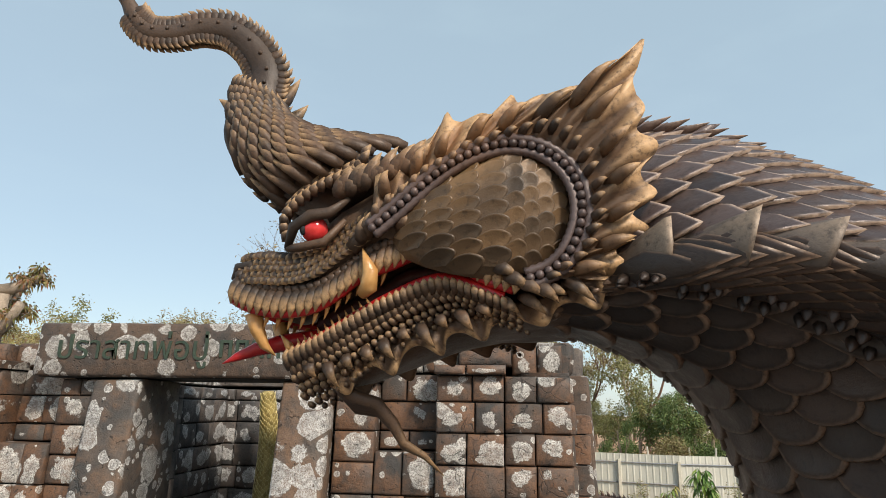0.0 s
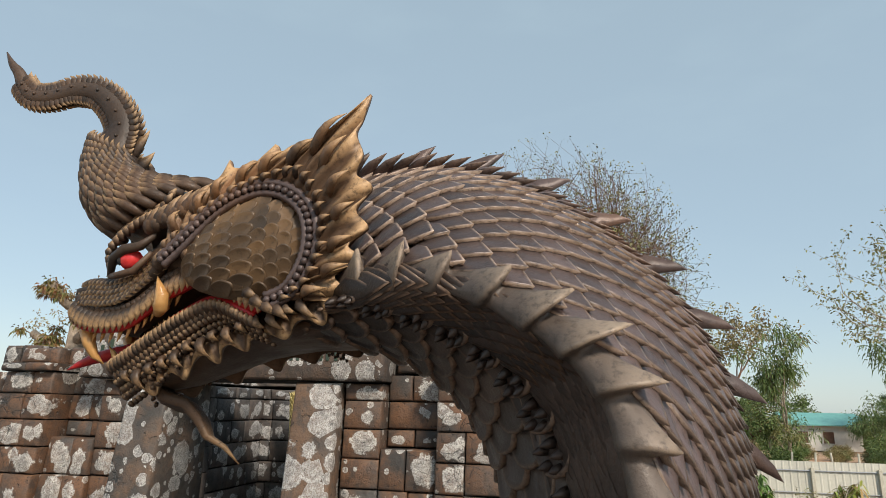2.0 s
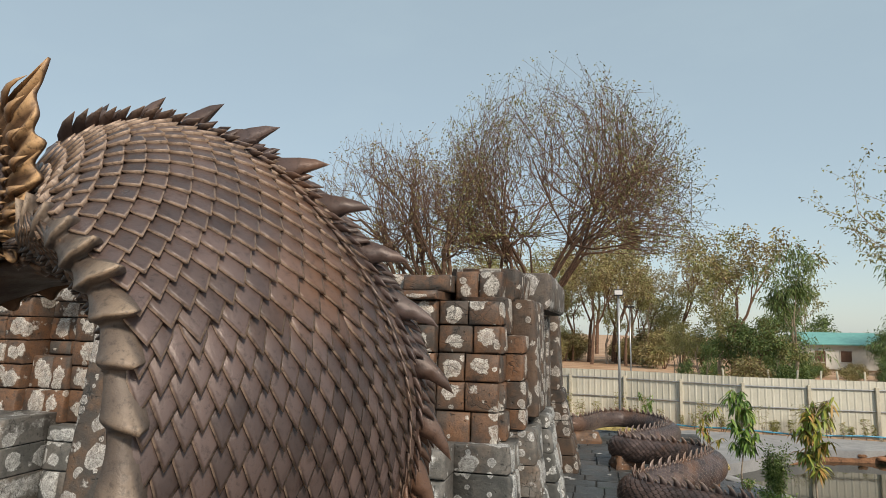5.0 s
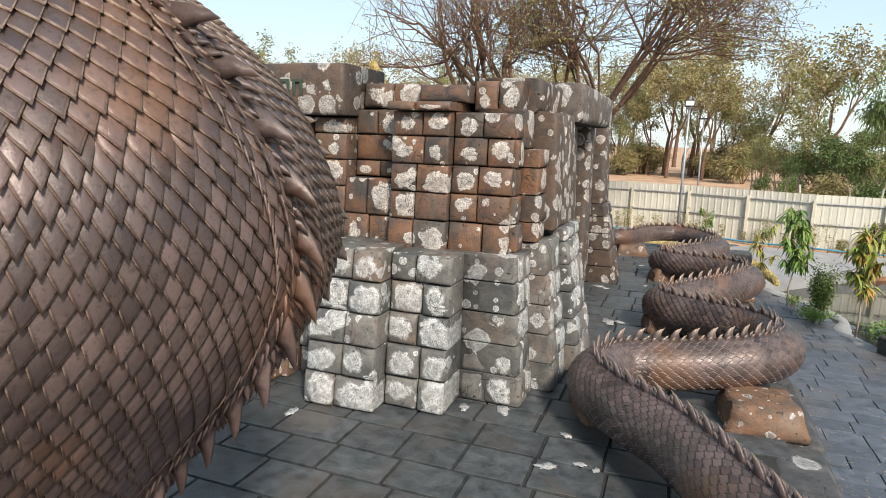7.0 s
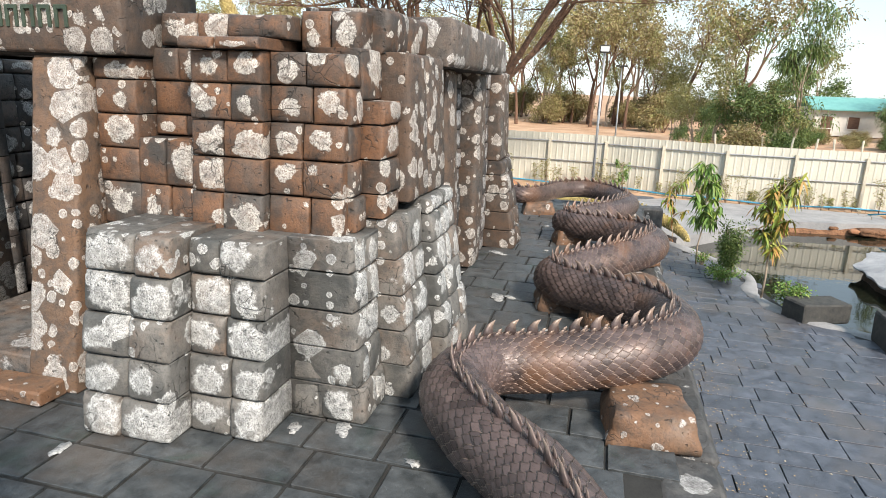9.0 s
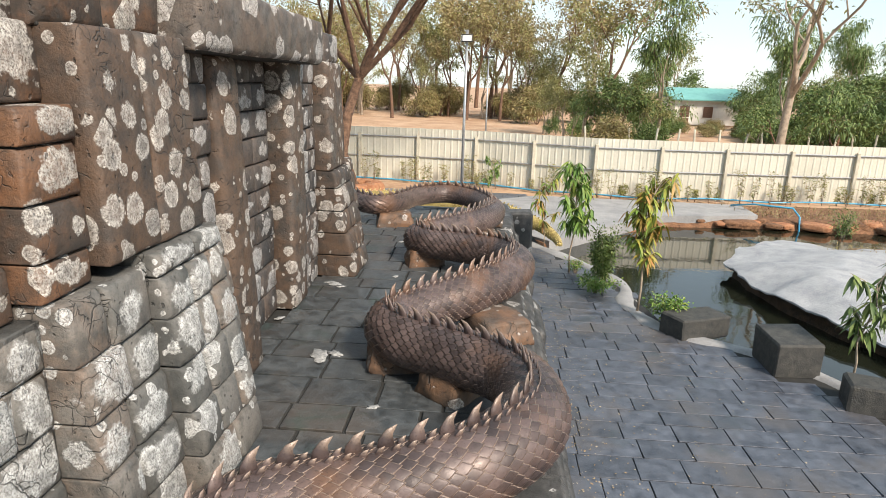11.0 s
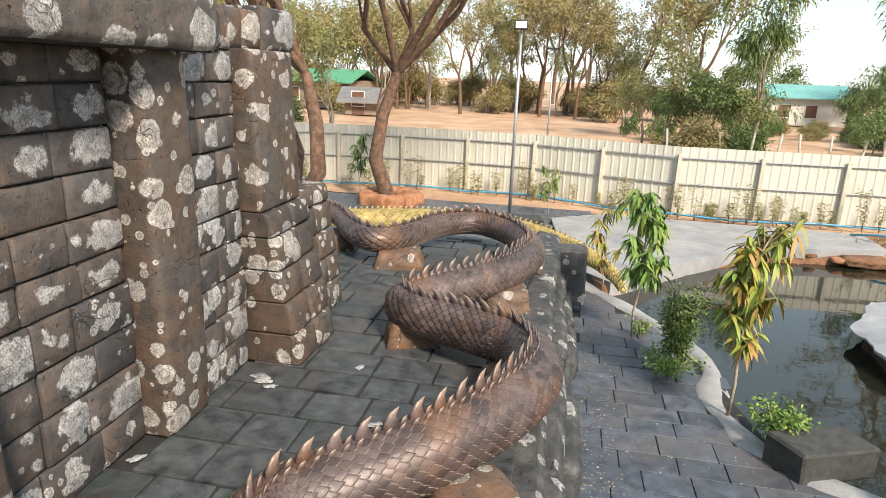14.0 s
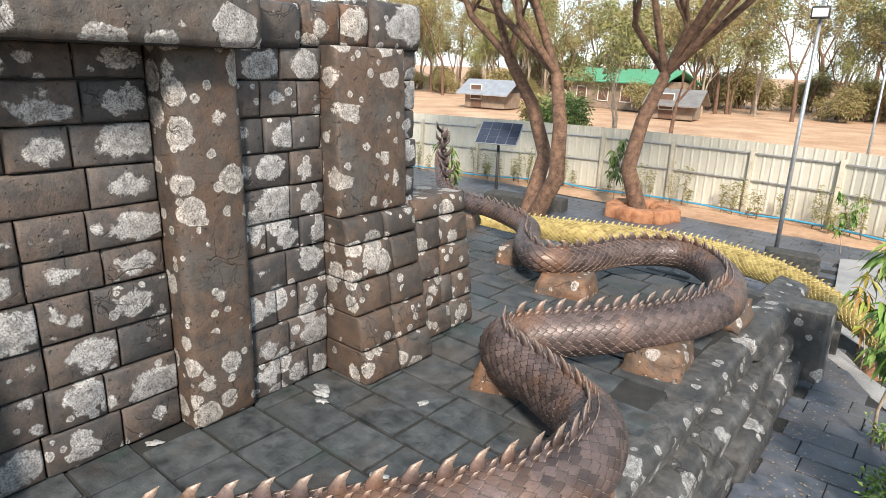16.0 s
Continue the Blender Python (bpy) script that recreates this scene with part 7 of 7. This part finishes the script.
sapling((-7.3, 20.4, LOW), 2.1, LEAF_GREEN, 8, "green sapling with big leaves before the fence", 0.016, 8, 0.24)
sapling((-1.0, 19.1, LOW), 1.5, LEAF_LIME, 9, "small lime-green sapling before the fence", 0.012, 8, 0.14)
shrub((1.15, 9.1, LOW), 1.35, 0.55, LEAF_GREEN, 3, "bushy dark green shrub on the pond bank", 3600, 0.06)
shrub((0.95, 8.95, LOW), 0.4, 0.75, LEAF_LIME, 4, "low ferny bright green plants at the pavement's edge", 900, 0.06)
shrub((1.95, 7.5, LOW), 0.6, 0.6, LEAF_LIME, 5, "low light green shrub beside a stone block", 700, 0.07)
shrub((8.6, 14.6, LOW), 1.0, 0.7, LEAF_GREEN, 6, "round green shrub on the earth bank", 900, 0.06)
shrub((0.75, 10.2, LOW), 0.35, 0.4, LEAF_LIME, 8, "small green weeds round a sapling", 300, 0.05)
b = Build()
rng = random.Random(77)
for _ in range(2600):
    x, y = rng.uniform(7.0, 14), rng.uniform(12.8, 19.5)
    if inside(x, y, POND):
        continue
    blade(b, Vector((x, y, LOW - 0.04)), Vector((rng.gauss(0, 0.5), rng.gauss(0, 0.5), 1)).normalized(), rng.uniform(0.15, 0.4), 0.02, rng, 0.5)
tagged(part("dry_grass", b, leaf_paint("straw", (0.26, 0.19, 0.08), (0.36, 0.28, 0.13), (0.22, 0.2, 0.08))), "dry straw-coloured grass on the earth bank", "grass", kind="stuff")

b = Build()
rng = random.Random(91)
for _ in range(1500):
    near_edge = rng.random() < 0.6
    x, y = (-0.28 + abs(rng.gauss(0, 0.35)), rng.uniform(1.0, 12.5)) if near_edge else (rng.uniform(-0.25, 2.6), rng.uniform(1.0, 12.5))
    if not on_pavement(x, y):
        continue
    a, r = rng.uniform(0, 6.28), rng.uniform(0.006, 0.017)
    d, e = Vector((math.cos(a), math.sin(a), 0)) * r, Vector((-math.sin(a), math.cos(a), 0)) * (r * 0.6)
    c = Vector((x, y, LOW + 0.014))
    b.add([c - d, c + e + Vector((0, 0, 0.004)), c + d, c - e], [(0, 1, 3), (1, 2, 3)])
tagged(part("leaf_litter", b, leaf_paint("litter", (0.3, 0.2, 0.1), (0.45, 0.33, 0.18), (0.5, 0.45, 0.35))), "small tan leaf crumbs scattered over the pavers", "leaf litter", kind="stuff")

# ---- golden serpent behind ----
b = Build()
snake_body(b, [(-12.5, 11.8, -0.6, 0.22), (-10.2, 12.9, -0.55, 0.24), (-8.2, 13.45, -0.5, 0.25), (-6.8, 13.75, -0.48, 0.25), (-5.4, 14.1, -0.46, 0.25), (-4.2, 14.5, -0.44, 0.25), (-2.8, 14.6, -0.42, 0.24), (-1.6, 14.3, -0.42, 0.22), (-0.7, 13.8, -0.48, 0.19), (0.1, 13.1, -0.62, 0.15), (0.5, 12.5, -0.78, 0.10), (0.6, 12.0, -0.86, 0.05)], 0.085, True, 0.09)
tagged(part("golden_naga_statue", b, [GOLD, GOLD]), "golden scaly serpent statue lying on the lower pavement", "statue")
# golden tail tip over the gate
b = Build()
snake_body(b, [(-7.3, 4.0, 3.0, 0.13), (-7.32, 4.0, 3.4, 0.12), (-7.4, 4.0, 3.7, 0.10), (-7.5, 4.0, 3.95, 0.07), (-7.54, 4.0, 4.12, 0.01)], 0.05, True, 0.06)
tagged(part("golden_finial", b, [GOLD, BRONZE]), "small golden serpent finial on the temple roof", "finial")
b = Build()
snake_body(b, [(-7.46, 1.7, 0.3, 0.12), (-7.48, 1.7, 1.2, 0.12), (-7.45, 1.7, 2.2, 0.11), (-7.52, 1.7, 2.9, 0.08)], 0.06, True, 0.06)
tagged(part("golden_pillar_serpent", b, [GOLD, BRONZE]), "golden scaled serpent climbing inside the gate", "statue")
# ---- sign over the gate, splashes on the floor ----
SIGN = simple("green_letter", (0.022, 0.04, 0.028), (0.045, 0.07, 0.045), 20, 0.6)
txt = bpy.data.curves.new("sign_text", "FONT")
txt.body = "ปราสาทพ่อปู่"
txt.size, txt.extrude, txt.align_x, txt.align_y = 0.34, 0.012, "CENTER", "CENTER"
tmp = bpy.data.objects.new("tmp_text", txt)
scene.collection.objects.link(tmp)
dg = bpy.context.evaluated_depsgraph_get()
me = bpy.data.meshes.new_from_object(tmp.evaluated_get(dg))
bpy.data.objects.remove(tmp)
me.materials.clear()
me.materials.append(SIGN)
wid = max(v.co.x for v in me.vertices) - min(v.co.x for v in me.vertices)
sign = new("sign_lettering", me)
sign.matrix_basis = pose(-8.22, -0.425, 3.26, 90) @ Matrix.Diagonal((1.62 / wid, 1, 1, 1))
tagged(sign, "raised dark green Thai lettering on the gate lintel", "lettering")
bars = base("sign_bars", (-7.28, -0.43, 3.27))
for k in range(7):
    b = Build()
    chamfer(b, (0.17 * k, -0.007, -0.09), (0.17 * k + 0.035, 0.01, 0.09), 0.006)
    chamfer(b, (0.17 * k + 0.03, -0.007, 0.055), (0.17 * k + 0.10, 0.01, 0.09), 0.006)
    chamfer(b, (0.17 * k + 0.095, -0.007, -0.09), (0.17 * k + 0.13, 0.01, 0.09), 0.006)
    part("bar", b, SIGN, bars)
tagged(bars, "row of dark green raised marks on the gate lintel", "lettering")


def splash(place, r, seed):
    q = random.Random(seed)
    b = Build()
    n = 18
    vs = [(0, 0, 0.006)]
    for i in range(n):
        a = 2 * math.pi * i / n
        k = r * q.uniform(0.55, 1.2)
        vs.append((k * math.cos(a), 0.6 * k * math.sin(a), 0.004))
    for i in range(n):
        vs.append((vs[1 + i][0] * 1.04, vs[1 + i][1] * 1.04, -0.003))
    b.add(vs, [(0, 1 + i, 1 + (i + 1) % n) for i in range(n)] + [(1 + i, 1 + n + i, 1 + n + (i + 1) % n, 1 + (i + 1) % n) for i in range(n)])
    ob = part("paint_splash", b, SPLASH)
    ob.location = place
    ob.rotation_euler = (0, 0, q.uniform(0, 6.28))
    return tagged(ob, "white lichen-like paint splash on the slate floor", "paint splash", "paint splashes")


for i, (x, y, r) in enumerate(((-2.95, 3.22, 0.16), (-2.8, 3.28, 0.1), (-3.38, 5.62, 0.13), (-3.25, 5.5, 0.07), (-5.55, -1.55, 0.1), (-3.99, -0.72, 0.09), (-3.6, -0.62, 0.12), (-2.95, -1.55, 0.11), (-2.9, -0.9, 0.08), (-2.7, -1.4, 0.07), (-2.55, -1.45, 0.05), (-3.7, 4.2, 0.07), (-2.1, 5.1, 0.08), (-2.75, 8.2, 0.08), (-1.9, 9.6, 0.08), (-7.2, -1.5, 0.1), (-6.6, -1.4, 0.06), (-2.2, 2.2, 0.06), (-2.55, 6.1, 0.07), (-6.9, -0.3, 0.1), (-7.4, -0.5, 0.1))):
    splash((x, y, 0.008 if y > -1 or x > -6 else 0.008), r, i)

# ---- paving, last ----
paving(PX0, PX1 - 0.42, PY0, PY1 - 0.35, 0.62, 0.46, 0.0, 0.03, on_platform, lambda x, y: -5.6 < x and -2.6 < y < 10.5, platform, SLAB, SLAB_REST, "slab", "slate slabs further off", 0.03, bev=0.02)
paving(-20, 4.2, -10, 20.4, 0.62, 0.36, LOW + 0.005, 0.03, on_pavement, lambda x, y: -0.6 < x and 1.5 < y < 11, pavement, PAVER, PAVER_REST, "paver", "pavers further off", 0.01, bev=0.014)
